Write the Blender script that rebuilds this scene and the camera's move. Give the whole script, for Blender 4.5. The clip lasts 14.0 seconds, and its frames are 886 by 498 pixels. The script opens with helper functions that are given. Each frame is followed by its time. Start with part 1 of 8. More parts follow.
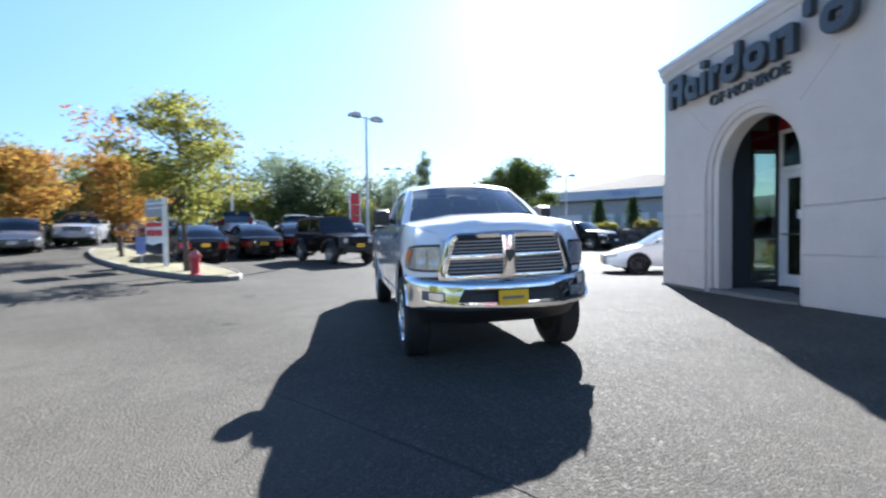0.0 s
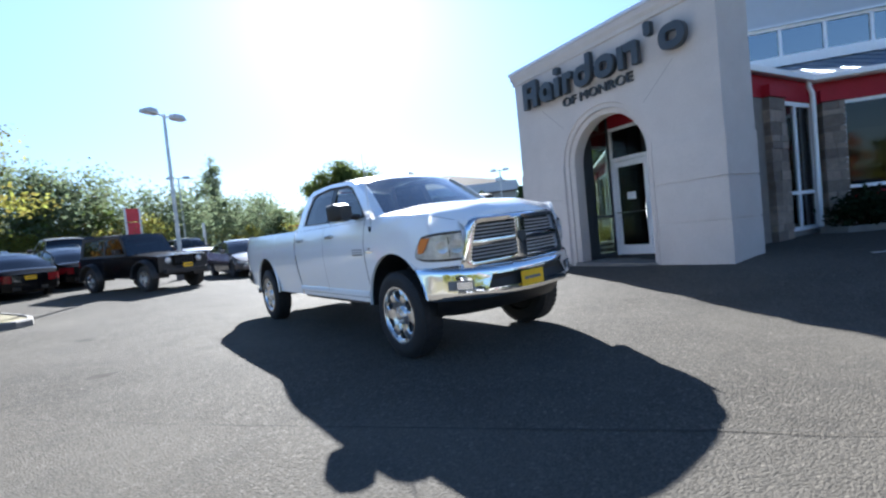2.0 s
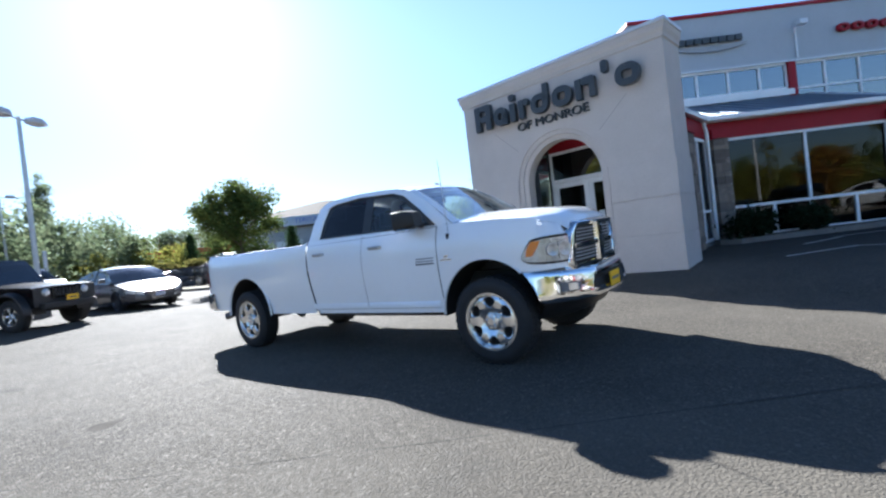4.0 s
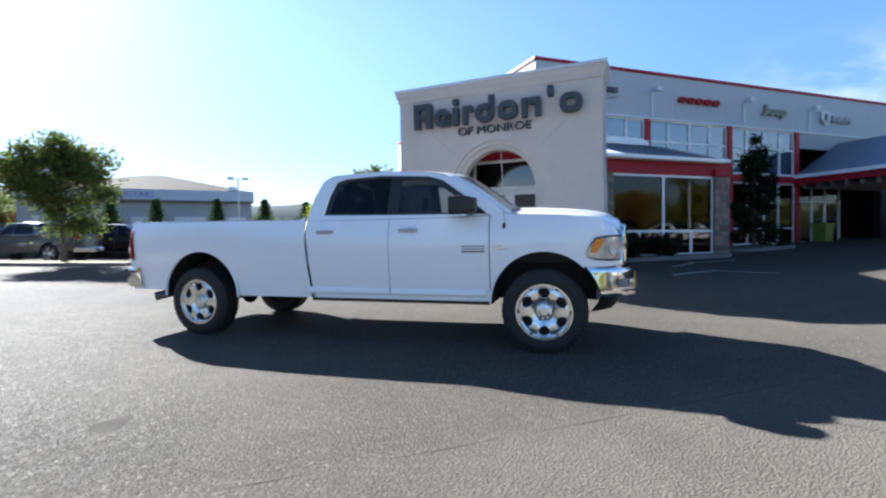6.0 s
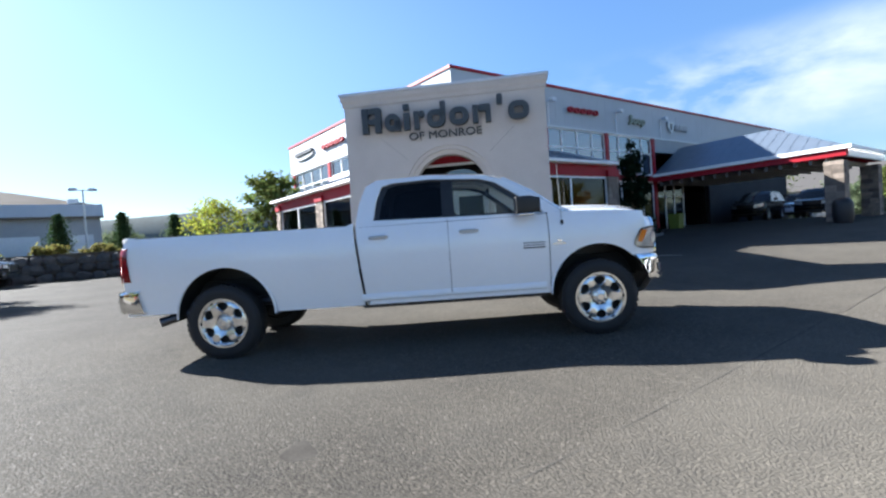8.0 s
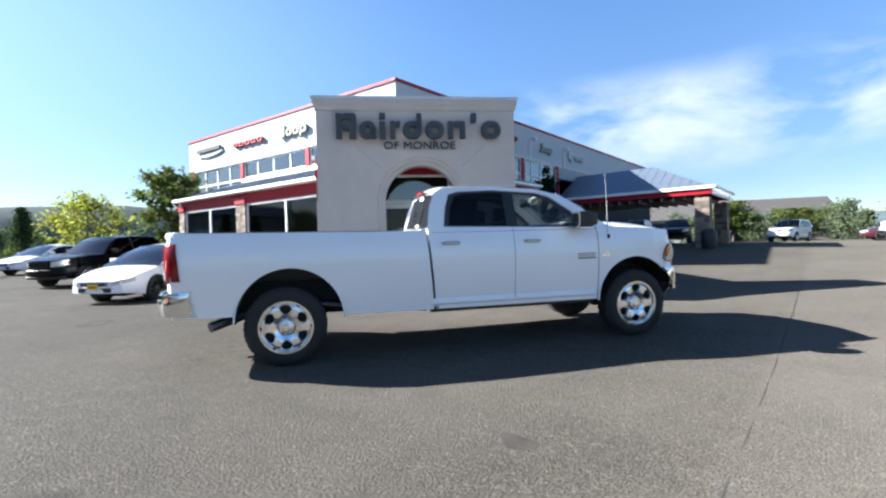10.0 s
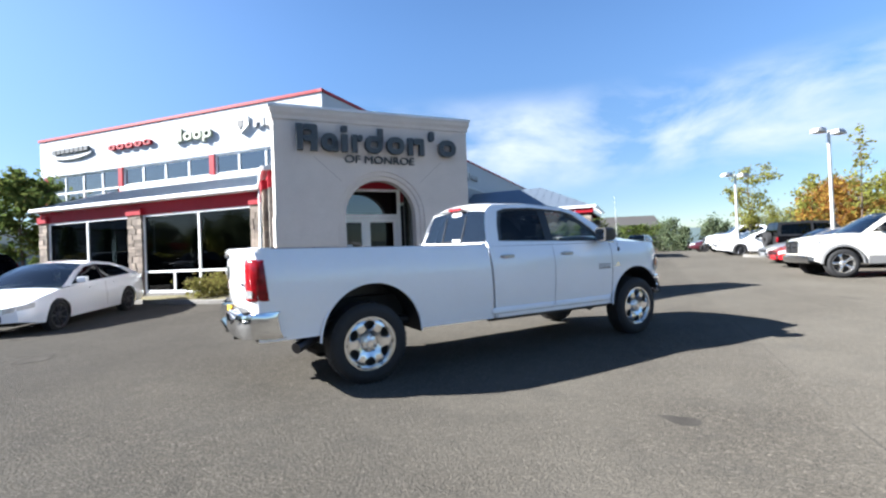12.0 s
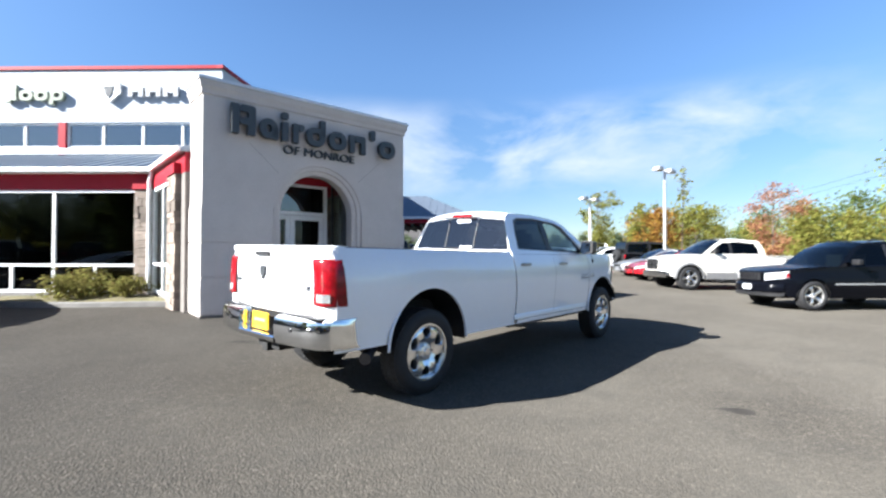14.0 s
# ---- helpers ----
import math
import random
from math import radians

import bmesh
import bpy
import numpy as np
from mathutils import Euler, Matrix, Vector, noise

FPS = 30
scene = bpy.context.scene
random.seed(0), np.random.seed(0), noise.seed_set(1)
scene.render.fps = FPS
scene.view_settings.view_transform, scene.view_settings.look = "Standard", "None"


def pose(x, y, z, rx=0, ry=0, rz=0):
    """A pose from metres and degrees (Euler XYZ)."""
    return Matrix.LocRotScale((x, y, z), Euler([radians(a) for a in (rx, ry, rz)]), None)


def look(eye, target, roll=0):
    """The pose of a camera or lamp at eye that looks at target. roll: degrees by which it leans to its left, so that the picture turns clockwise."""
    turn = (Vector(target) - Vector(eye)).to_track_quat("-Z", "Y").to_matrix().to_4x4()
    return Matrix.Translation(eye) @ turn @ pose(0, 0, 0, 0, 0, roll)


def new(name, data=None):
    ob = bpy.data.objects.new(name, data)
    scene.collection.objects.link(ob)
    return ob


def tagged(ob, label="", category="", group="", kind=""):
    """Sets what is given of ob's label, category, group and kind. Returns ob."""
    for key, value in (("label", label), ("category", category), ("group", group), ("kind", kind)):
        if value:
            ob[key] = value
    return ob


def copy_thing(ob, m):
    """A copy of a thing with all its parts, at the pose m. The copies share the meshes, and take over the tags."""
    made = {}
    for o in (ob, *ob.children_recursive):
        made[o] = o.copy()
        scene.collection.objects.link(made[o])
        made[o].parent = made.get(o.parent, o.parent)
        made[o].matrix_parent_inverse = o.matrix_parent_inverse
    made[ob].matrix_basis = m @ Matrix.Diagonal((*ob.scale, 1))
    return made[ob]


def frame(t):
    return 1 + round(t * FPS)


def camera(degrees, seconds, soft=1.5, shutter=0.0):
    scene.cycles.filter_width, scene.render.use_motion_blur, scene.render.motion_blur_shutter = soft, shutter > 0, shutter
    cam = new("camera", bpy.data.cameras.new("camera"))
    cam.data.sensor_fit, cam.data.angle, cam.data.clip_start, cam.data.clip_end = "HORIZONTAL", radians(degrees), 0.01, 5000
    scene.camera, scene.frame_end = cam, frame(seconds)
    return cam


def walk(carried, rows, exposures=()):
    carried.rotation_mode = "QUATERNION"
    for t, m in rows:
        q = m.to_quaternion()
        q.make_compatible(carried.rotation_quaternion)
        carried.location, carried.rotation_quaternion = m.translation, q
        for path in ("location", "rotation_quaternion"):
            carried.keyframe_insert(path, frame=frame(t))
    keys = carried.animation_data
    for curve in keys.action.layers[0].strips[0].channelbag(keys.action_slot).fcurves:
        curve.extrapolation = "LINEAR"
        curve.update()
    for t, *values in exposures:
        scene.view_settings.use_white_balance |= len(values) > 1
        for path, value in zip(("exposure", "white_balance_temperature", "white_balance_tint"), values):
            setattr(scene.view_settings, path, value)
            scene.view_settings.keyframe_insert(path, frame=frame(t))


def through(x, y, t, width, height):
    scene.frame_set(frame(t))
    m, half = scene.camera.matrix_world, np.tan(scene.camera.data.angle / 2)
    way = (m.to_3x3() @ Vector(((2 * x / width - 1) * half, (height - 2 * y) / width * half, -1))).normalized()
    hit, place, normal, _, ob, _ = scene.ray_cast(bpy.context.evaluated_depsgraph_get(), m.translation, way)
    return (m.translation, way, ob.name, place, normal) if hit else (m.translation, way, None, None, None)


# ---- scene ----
cam = camera(87.5, 14.0, soft=2.3, shutter=0.4)
PATH = [
    (0, (0.214, 0.498, 1.261), (-1.124, 1.984, 1.209), -0.7),
    (0.5, (-0.245, 0.335, 1.231), (-1.332, 2.013, 1.179), -3.9),
    (1, (-0.749, 0.173, 1.21), (-1.733, 1.914, 1.2), -4.7),
    (1.5, (-1.247, -0.012, 1.18), (-2.048, 1.821, 1.165), -3.9),
    (2, (-1.656, -0.259, 1.187), (-2.243, 1.652, 1.116), -5.7),
    (2.5, (-2.101, -0.484, 1.191), (-2.541, 1.466, 1.125), -5.8),
    (3, (-2.613, -0.646, 1.213), (-2.829, 1.341, 1.146), -7.5),
    (3.2, (-2.839, -0.621, 1.212), (-3.051, 1.367, 1.213), -9.1),
    (5.3, (-5.228, -0.381, 1.224), (-4.834, 1.579, 1.162), -0.3),
    (5.5, (-5.434, -0.304, 1.199), (-4.993, 1.645, 1.124), -0.9),
    (6, (-5.917, -0.116, 1.181), (-5.251, 1.769, 1.133), -0.8),
    (6.5, (-6.452, 0.042, 1.19), (-5.633, 1.865, 1.104), -4.4),
    (7, (-6.981, 0.215, 1.183), (-6.218, 2.063, 1.123), -4.0),
    (7.5, (-7.44, 0.404, 1.203), (-6.36, 2.084, 1.092), -3.0),
    (8, (-7.86, 0.671, 1.222), (-6.701, 2.3, 1.17), -4.0),
    (8.2, (-8.041, 0.767, 1.214), (-6.843, 2.369, 1.196), -3.5),
    (10.3, (-9.822, 2.223, 1.254), (-8.233, 3.438, 1.263), -1.2),
    (10.5, (-9.965, 2.383, 1.247), (-8.339, 3.546, 1.278), -1.0),
    (11, (-10.373, 2.805, 1.267), (-8.636, 3.794, 1.233), -2.4),
    (11.5, (-10.687, 3.313, 1.288), (-8.939, 4.284, 1.328), -1.1),
    (12, (-11.044, 3.773, 1.32), (-9.208, 4.566, 1.343), -2.3),
    (12.5, (-11.276, 4.31, 1.324), (-9.433, 5.086, 1.361), -1.9),
    (13, (-11.506, 4.811, 1.343), (-9.579, 5.346, 1.39), -1.0),
    (13.5, (-11.538, 5.343, 1.349), (-9.575, 5.724, 1.323), -1.6),
    (14, (-11.489, 5.878, 1.366), (-9.496, 6.052, 1.398), 0.1),
]
walk(cam, [(t, look(eye, target, roll)) for t, eye, target, roll in PATH], [(0, 2.54, 5850, 10), (3.2, 2.43, 5850, 10), (5.5, 2.46, 5950, 10), (8, 2.36, 6030, 10), (10.5, 2.33, 6100, 10), (14, 2.18, 6110, 10)])

# ---- sky and sun ----
SUN_AZ, SUN_EL = 117.3, 30.7
world = bpy.data.worlds.new("sky")
scene.world = world
world.use_nodes = True
wn, wl = world.node_tree.nodes, world.node_tree.links
wn.clear()
w_out, w_bg = wn.new("ShaderNodeOutputWorld"), wn.new("ShaderNodeBackground")
w_sky = wn.new("ShaderNodeTexSky")
w_sky.sky_type, w_sky.sun_disc = "NISHITA", False
w_sky.sun_elevation, w_sky.sun_rotation = radians(SUN_EL), radians(90 - SUN_AZ)
w_sky.air_density, w_sky.dust_density, w_sky.ozone_density = 1.0, 0.17, 3.0
w_tc = wn.new("ShaderNodeTexCoord")
w_map = wn.new("ShaderNodeMapping")
w_map.inputs["Scale"].default_value = (1.7, 1.7, 4.0)
w_map.inputs["Rotation"].default_value = (0.0, 0.12, 0.35)
w_noise = wn.new("ShaderNodeTexNoise")
w_noise.inputs["Scale"].default_value, w_noise.inputs["Detail"].default_value, w_noise.inputs["Roughness"].default_value = 2.3, 9.0, 0.56
w_noise.inputs["Distortion"].default_value = 0.3
w_ramp = wn.new("ShaderNodeValToRGB")
w_ramp.color_ramp.elements[0].position, w_ramp.color_ramp.elements[1].position = 0.40, 0.67
w_sep = wn.new("ShaderNodeSeparateXYZ")
wl.new(w_tc.outputs["Generated"], w_map.inputs[0])
wl.new(w_map.outputs[0], w_noise.inputs["Vector"])
wl.new(w_noise.outputs["Fac"], w_ramp.inputs[0])
wl.new(w_tc.outputs["Generated"], w_sep.inputs[0])


def w_range(socket, a, b, c, d):
    n = wn.new("ShaderNodeMapRange")
    n.interpolation_type = "SMOOTHSTEP"
    for i, v in enumerate((a, b, c, d)):
        n.inputs[i + 1].default_value = v
    wl.new(socket, n.inputs[0])
    return n.outputs[0]


def w_mul(a, b):
    n = wn.new("ShaderNodeMath")
    n.operation = "MULTIPLY"
    wl.new(a, n.inputs[0])
    wl.new(b, n.inputs[1])
    return n.outputs[0]


# wispy cloud bank low in the east, thinning upwards, and a low one in the west
mask = w_mul(w_mul(w_range(w_sep.outputs[2], 0.09, 0.20, 0.04, 1), w_range(w_sep.outputs[2], 0.25, 0.335, 1, 0)), w_range(w_sep.outputs[0], 0.68, 0.88, 0, 1))
bank = w_mul(w_mul(w_range(w_sep.outputs[2], 0.03, 0.07, 0, 0.8), w_range(w_sep.outputs[2], 0.09, 0.16, 1, 0)), w_range(w_sep.outputs[0], -0.9, -0.6, 1, 0))
w_both = wn.new("ShaderNodeMath")
w_both.operation = "MAXIMUM"
wl.new(mask, w_both.inputs[0])
wl.new(bank, w_both.inputs[1])
cloud = w_mul(w_ramp.outputs[0], w_both.outputs[0])
w_mix = wn.new("ShaderNodeMix")
w_mix.data_type = "RGBA"
wl.new(cloud, w_mix.inputs[0])
w_hs = wn.new("ShaderNodeHueSaturation")
w_hs.inputs["Hue"].default_value = 0.503
# the air whitens towards the sun
w_dot = wn.new("ShaderNodeVectorMath")
w_dot.operation = "DOT_PRODUCT"
wl.new(w_tc.outputs["Generated"], w_dot.inputs[0])
w_dot.inputs[1].default_value = (math.cos(radians(SUN_AZ)) * math.cos(radians(SUN_EL)), math.sin(radians(SUN_AZ)) * math.cos(radians(SUN_EL)), math.sin(radians(SUN_EL)))
wl.new(w_range(w_dot.outputs["Value"], 0.25, 0.90, 1.10, 1.0), w_hs.inputs["Saturation"])
wl.new(w_mul(w_range(w_sep.outputs[2], 0.05, 0.45, 0.63, 0.99), w_range(w_sep.outputs[2], 0.52, 0.95, 1, 0.45)), w_hs.inputs["Value"])
wl.new(w_sky.outputs[0], w_hs.inputs["Color"])
wl.new(w_hs.outputs[0], w_mix.inputs[6])
w_mix.inputs[7].default_value = (3.9, 4.3, 4.85, 1)
wl.new(w_mix.outputs[2], w_bg.inputs[0])
w_bg.inputs[1].default_value = 0.051
wl.new(w_bg.outputs[0], w_out.inputs[0])

sun_data = bpy.data.lights.new("sun", "SUN")
sun_data.energy, sun_data.angle, sun_data.color = 5.0, radians(0.53), (1.0, 0.96, 0.89)
sun = new("sun", sun_data)
sun.matrix_world = look((0, 0, 60), (-math.cos(radians(SUN_AZ)) * math.cos(radians(SUN_EL)), -math.sin(radians(SUN_AZ)) * math.cos(radians(SUN_EL)), 60 - math.sin(radians(SUN_EL))))


# ---- materials ----
def material(name, color, rough=0.5, metal=0.0, coat=0.0, spec=0.5, vary=0.0, scale=8.0, bump=0.0, bump_scale=60.0, stain=None, stain_scale=0.6, stain_amount=0.5, emit=0.0, island=0.0, obj=0.0):
    m = bpy.data.materials.new(name)
    m.use_nodes = True
    n, l = m.node_tree.nodes, m.node_tree.links
    b = n["Principled BSDF"]
    b.inputs["Base Color"].default_value = (*color, 1)
    b.inputs["Roughness"].default_value = rough
    b.inputs["Metallic"].default_value = metal
    b.inputs["Coat Weight"].default_value = coat
    b.inputs["Coat Roughness"].default_value = 0.03
    b.inputs["Specular IOR Level"].default_value = spec
    if emit:
        b.inputs["Emission Color"].default_value = (*color, 1)
        b.inputs["Emission Strength"].default_value = emit
    tc = n.new("ShaderNodeTexCoord")
    col = None

    def mixed(a, bcol, fac, mode="MIX"):
        x = n.new("ShaderNodeMix")
        x.data_type, x.blend_type = "RGBA", mode
        if hasattr(fac, "links"):
            l.new(fac, x.inputs[0])
        else:
            x.inputs[0].default_value = fac
        for socket, v in ((x.inputs[6], a), (x.inputs[7], bcol)):
            if hasattr(v, "links"):
                l.new(v, socket)
            else:
                socket.default_value = (*v, 1)
        return x.outputs[2]

    def noise_of(sc, detail=6.0, lo=0.35, hi=0.65):
        t = n.new("ShaderNodeTexNoise")
        t.inputs["Scale"].default_value, t.inputs["Detail"].default_value = sc, detail
        l.new(tc.outputs["Object"], t.inputs["Vector"])
        r = n.new("ShaderNodeMapRange")
        for i, v in enumerate((lo, hi, 0, 1)):
            r.inputs[i + 1].default_value = v
        l.new(t.outputs["Fac"], r.inputs[0])
        return r.outputs[0]

    if vary:
        lo, hi = tuple(c * (1 - vary) for c in color), tuple(min(1, c * (1 + vary)) for c in color)
        col = mixed(lo, hi, noise_of(scale))
        fine = mixed(tuple(c * (1 - vary * 0.6) for c in color), hi, noise_of(scale * 9, 3.0))
        col = mixed(col, fine, 0.45)
    if stain:
        col = mixed(col if col is not None else color, stain, noise_of(stain_scale, 7.0, 0.5, 0.5 + 0.5 / max(stain_amount, 0.05)))
    for amount, kind in ((island, "g"), (obj, "o")):
        if amount:
            src = n.new("ShaderNodeNewGeometry").outputs["Random Per Island"] if kind == "g" else n.new("ShaderNodeObjectInfo").outputs["Random"]
            r = n.new("ShaderNodeMapRange")
            for i, v in enumerate((0, 1, 1 - amount, 1 + amount)):
                r.inputs[i + 1].default_value = v
            l.new(src, r.inputs[0])
            h = n.new("ShaderNodeHueSaturation")
            l.new(r.outputs[0], h.inputs["Value"])
            if col is not None:
                l.new(col, h.inputs["Color"])
            else:
                h.inputs["Color"].default_value = (*color, 1)
            col = h.outputs[0]
    if col is not None:
        l.new(col, b.inputs["Base Color"])
    if bump:
        t = n.new("ShaderNodeTexNoise")
        t.inputs["Scale"].default_value, t.inputs["Detail"].default_value = bump_scale, 4.0
        l.new(tc.outputs["Object"], t.inputs["Vector"])
        bp = n.new("ShaderNodeBump")
        bp.inputs["Strength"].default_value, bp.inputs["Distance"].default_value = bump, 0.01
        l.new(t.outputs["Fac"], bp.inputs["Height"])
        l.new(bp.outputs[0], b.inputs["Normal"])
    return m


def pane_material(name, tint, gloss=1.0, ior=1.6):
    """Thin glass: what lies behind shows through the tint, with a mirror image by Fresnel."""
    m = bpy.data.materials.new(name)
    m.use_nodes = True
    n, l = m.node_tree.nodes, m.node_tree.links
    n.clear()
    out, mix, tr, gl, fr, pw, ma = (n.new("ShaderNode" + k) for k in ("OutputMaterial", "MixShader", "BsdfTransparent", "BsdfGlossy", "LayerWeight", "Math", "Math"))
    tr.inputs[0].default_value = (*tint, 1)
    gl.inputs["Roughness"].default_value = 0.015
    gl.inputs["Color"].default_value = (gloss, gloss, gloss, 1)
    fr.inputs["Blend"].default_value = 0.5
    r0 = ((ior - 1) / (ior + 1)) ** 2
    pw.operation, ma.operation = "POWER", "MULTIPLY_ADD"
    pw.inputs[1].default_value = 5.0
    ma.inputs[1].default_value, ma.inputs[2].default_value = 1 - r0, r0
    l.new(fr.outputs["Facing"], pw.inputs[0])
    l.new(pw.outputs[0], ma.inputs[0])
    l.new(ma.outputs[0], mix.inputs[0])
    l.new(tr.outputs[0], mix.inputs[1])
    l.new(gl.outputs[0], mix.inputs[2])
    l.new(mix.outputs[0], out.inputs[0])
    return m


def leaf_material(name, color, island=0.35, through=0.45):
    m = bpy.data.materials.new(name)
    m.use_nodes = True
    n, l = m.node_tree.nodes, m.node_tree.links
    n.clear()
    out, mix, di, tl, hs, geo, rng, hrg = (n.new("ShaderNode" + k) for k in ("OutputMaterial", "MixShader", "BsdfDiffuse", "BsdfTranslucent", "HueSaturation", "NewGeometry", "MapRange", "MapRange"))
    for i, v in enumerate((0, 1, 1 - island, 1 + island)):
        rng.inputs[i + 1].default_value = v
    for i, v in enumerate((0, 1, 0.47, 0.53)):
        hrg.inputs[i + 1].default_value = v
    l.new(geo.outputs["Random Per Island"], rng.inputs[0])
    l.new(geo.outputs["Random Per Island"], hrg.inputs[0])
    l.new(rng.outputs[0], hs.inputs["Value"])
    l.new(hrg.outputs[0], hs.inputs["Hue"])
    hs.inputs["Color"].default_value = (*color, 1)
    l.new(hs.outputs[0], di.inputs[0])
    l.new(hs.outputs[0], tl.inputs[0])
    mix.inputs[0].default_value = through
    l.new(di.outputs[0], mix.inputs[1])
    l.new(tl.outputs[0], mix.inputs[2])
    l.new(mix.outputs[0], out.inputs[0])
    return m


def asphalt_material():
    m = bpy.data.materials.new("asphalt")
    m.use_nodes = True
    n, l = m.node_tree.nodes, m.node_tree.links
    b = n["Principled BSDF"]
    tc = n.new("ShaderNodeTexCoord")

    def tex(kind, scale, **kw):
        t = n.new("ShaderNodeTex" + kind)
        t.inputs["Scale"].default_value = scale
        for k, v in kw.items():
            t.inputs[k].default_value = v
        l.new(tc.outputs["Object"], t.inputs["Vector"])
        return t

    def rng(socket, a, bb, c, d):
        r = n.new("ShaderNodeMapRange")
        for i, v in enumerate((a, bb, c, d)):
            r.inputs[i + 1].default_value = v
        l.new(socket, r.inputs[0])
        return r.outputs[0]

    def mix(f, a, bb):
        x = n.new("ShaderNodeMix")
        x.data_type = "RGBA"
        l.new(f, x.inputs[0])
        for s, v in ((x.inputs[6], a), (x.inputs[7], bb)):
            if isinstance(v, tuple):
                s.default_value = (*v, 1)
            else:
                l.new(v, s)
        return x.outputs[2]

    grit = tex("Voronoi", 95.0)
    chips = tex("Voronoi", 52.0)
    grain = tex("Noise", 240.0, Detail=3.0)
    big = tex("Noise", 0.35, Detail=6.0, Roughness=0.6)
    mid = tex("Noise", 2.2, Detail=5.0)
    spots = tex("Noise", 0.9, Detail=2.0)
    stones = mix(rng(grit.outputs["Color"], 0.2, 0.9, 0, 1), (0.046, 0.042, 0.036), (0.130, 0.116, 0.096))
    base = mix(rng(grain.outputs["Fac"], 0.3, 0.7, 0, 0.5), stones, (0.034, 0.032, 0.029))
    base = mix(rng(chips.outputs["Color"], 0.78, 0.97, 0, 0.7), base, (0.176, 0.157, 0.130))
    base = mix(rng(big.outputs["Fac"], 0.38, 0.66, 0, 0.5), base, (0.121, 0.111, 0.094))
    base = mix(rng(mid.outputs["Fac"], 0.5, 0.8, 0, 0.45), base, (0.056, 0.053, 0.048))
    base = mix(rng(spots.outputs["Fac"], 0.69, 0.76, 0, 0.6), base, (0.034, 0.032, 0.03))
    # a strip along the building is coloured darker, adding to the shade there
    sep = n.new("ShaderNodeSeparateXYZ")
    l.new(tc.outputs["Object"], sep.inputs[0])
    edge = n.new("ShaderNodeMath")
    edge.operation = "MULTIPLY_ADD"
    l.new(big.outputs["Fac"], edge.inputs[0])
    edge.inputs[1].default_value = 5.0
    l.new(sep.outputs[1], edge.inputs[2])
    # south of the joint lies an older, paler course
    old = n.new("ShaderNodeMath")
    old.operation = "MULTIPLY_ADD"
    l.new(mid.outputs["Fac"], old.inputs[0])
    old.inputs[1].default_value = 0.25
    l.new(sep.outputs[1], old.inputs[2])
    base = mix(rng(old.outputs[0], 2.66, 2.52, 0, 0.13), base, (0.150, 0.137, 0.116))
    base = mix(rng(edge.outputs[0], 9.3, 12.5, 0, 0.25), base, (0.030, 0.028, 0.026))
    # before the recessed front more of that shade is mixed into the colour
    front_shade = n.new("ShaderNodeMath")
    front_shade.operation = "MULTIPLY"
    l.new(rng(edge.outputs[0], 7.8, 10.2, 0, 1), front_shade.inputs[0])
    l.new(rng(sep.outputs[0], 1.5, 5.0, 0, 0.55), front_shade.inputs[1])
    base = mix(front_shade.outputs[0], base, (0.026, 0.025, 0.024))
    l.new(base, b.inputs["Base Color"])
    l.new(rng(chips.outputs["Color"], 0.3, 0.9, 0.92, 0.7), b.inputs["Roughness"])
    b.inputs["Diffuse Roughness"].default_value = 0.33
    b.inputs["Specular IOR Level"].default_value = 0.06
    h = n.new("ShaderNodeMath")
    h.operation = "ADD"
    l.new(rng(grit.outputs["Distance"], 0.0, 0.7, 1.0, 0.0), h.inputs[0])
    l.new(rng(chips.outputs["Distance"], 0.0, 0.7, 1.6, 0.0), h.inputs[1])
    bp = n.new("ShaderNodeBump")
    bp.inputs["Strength"].default_value, bp.inputs["Distance"].default_value = 0.42, 0.008
    l.new(h.outputs[0], bp.inputs["Height"])
    l.new(bp.outputs[0], b.inputs["Normal"])
    return m


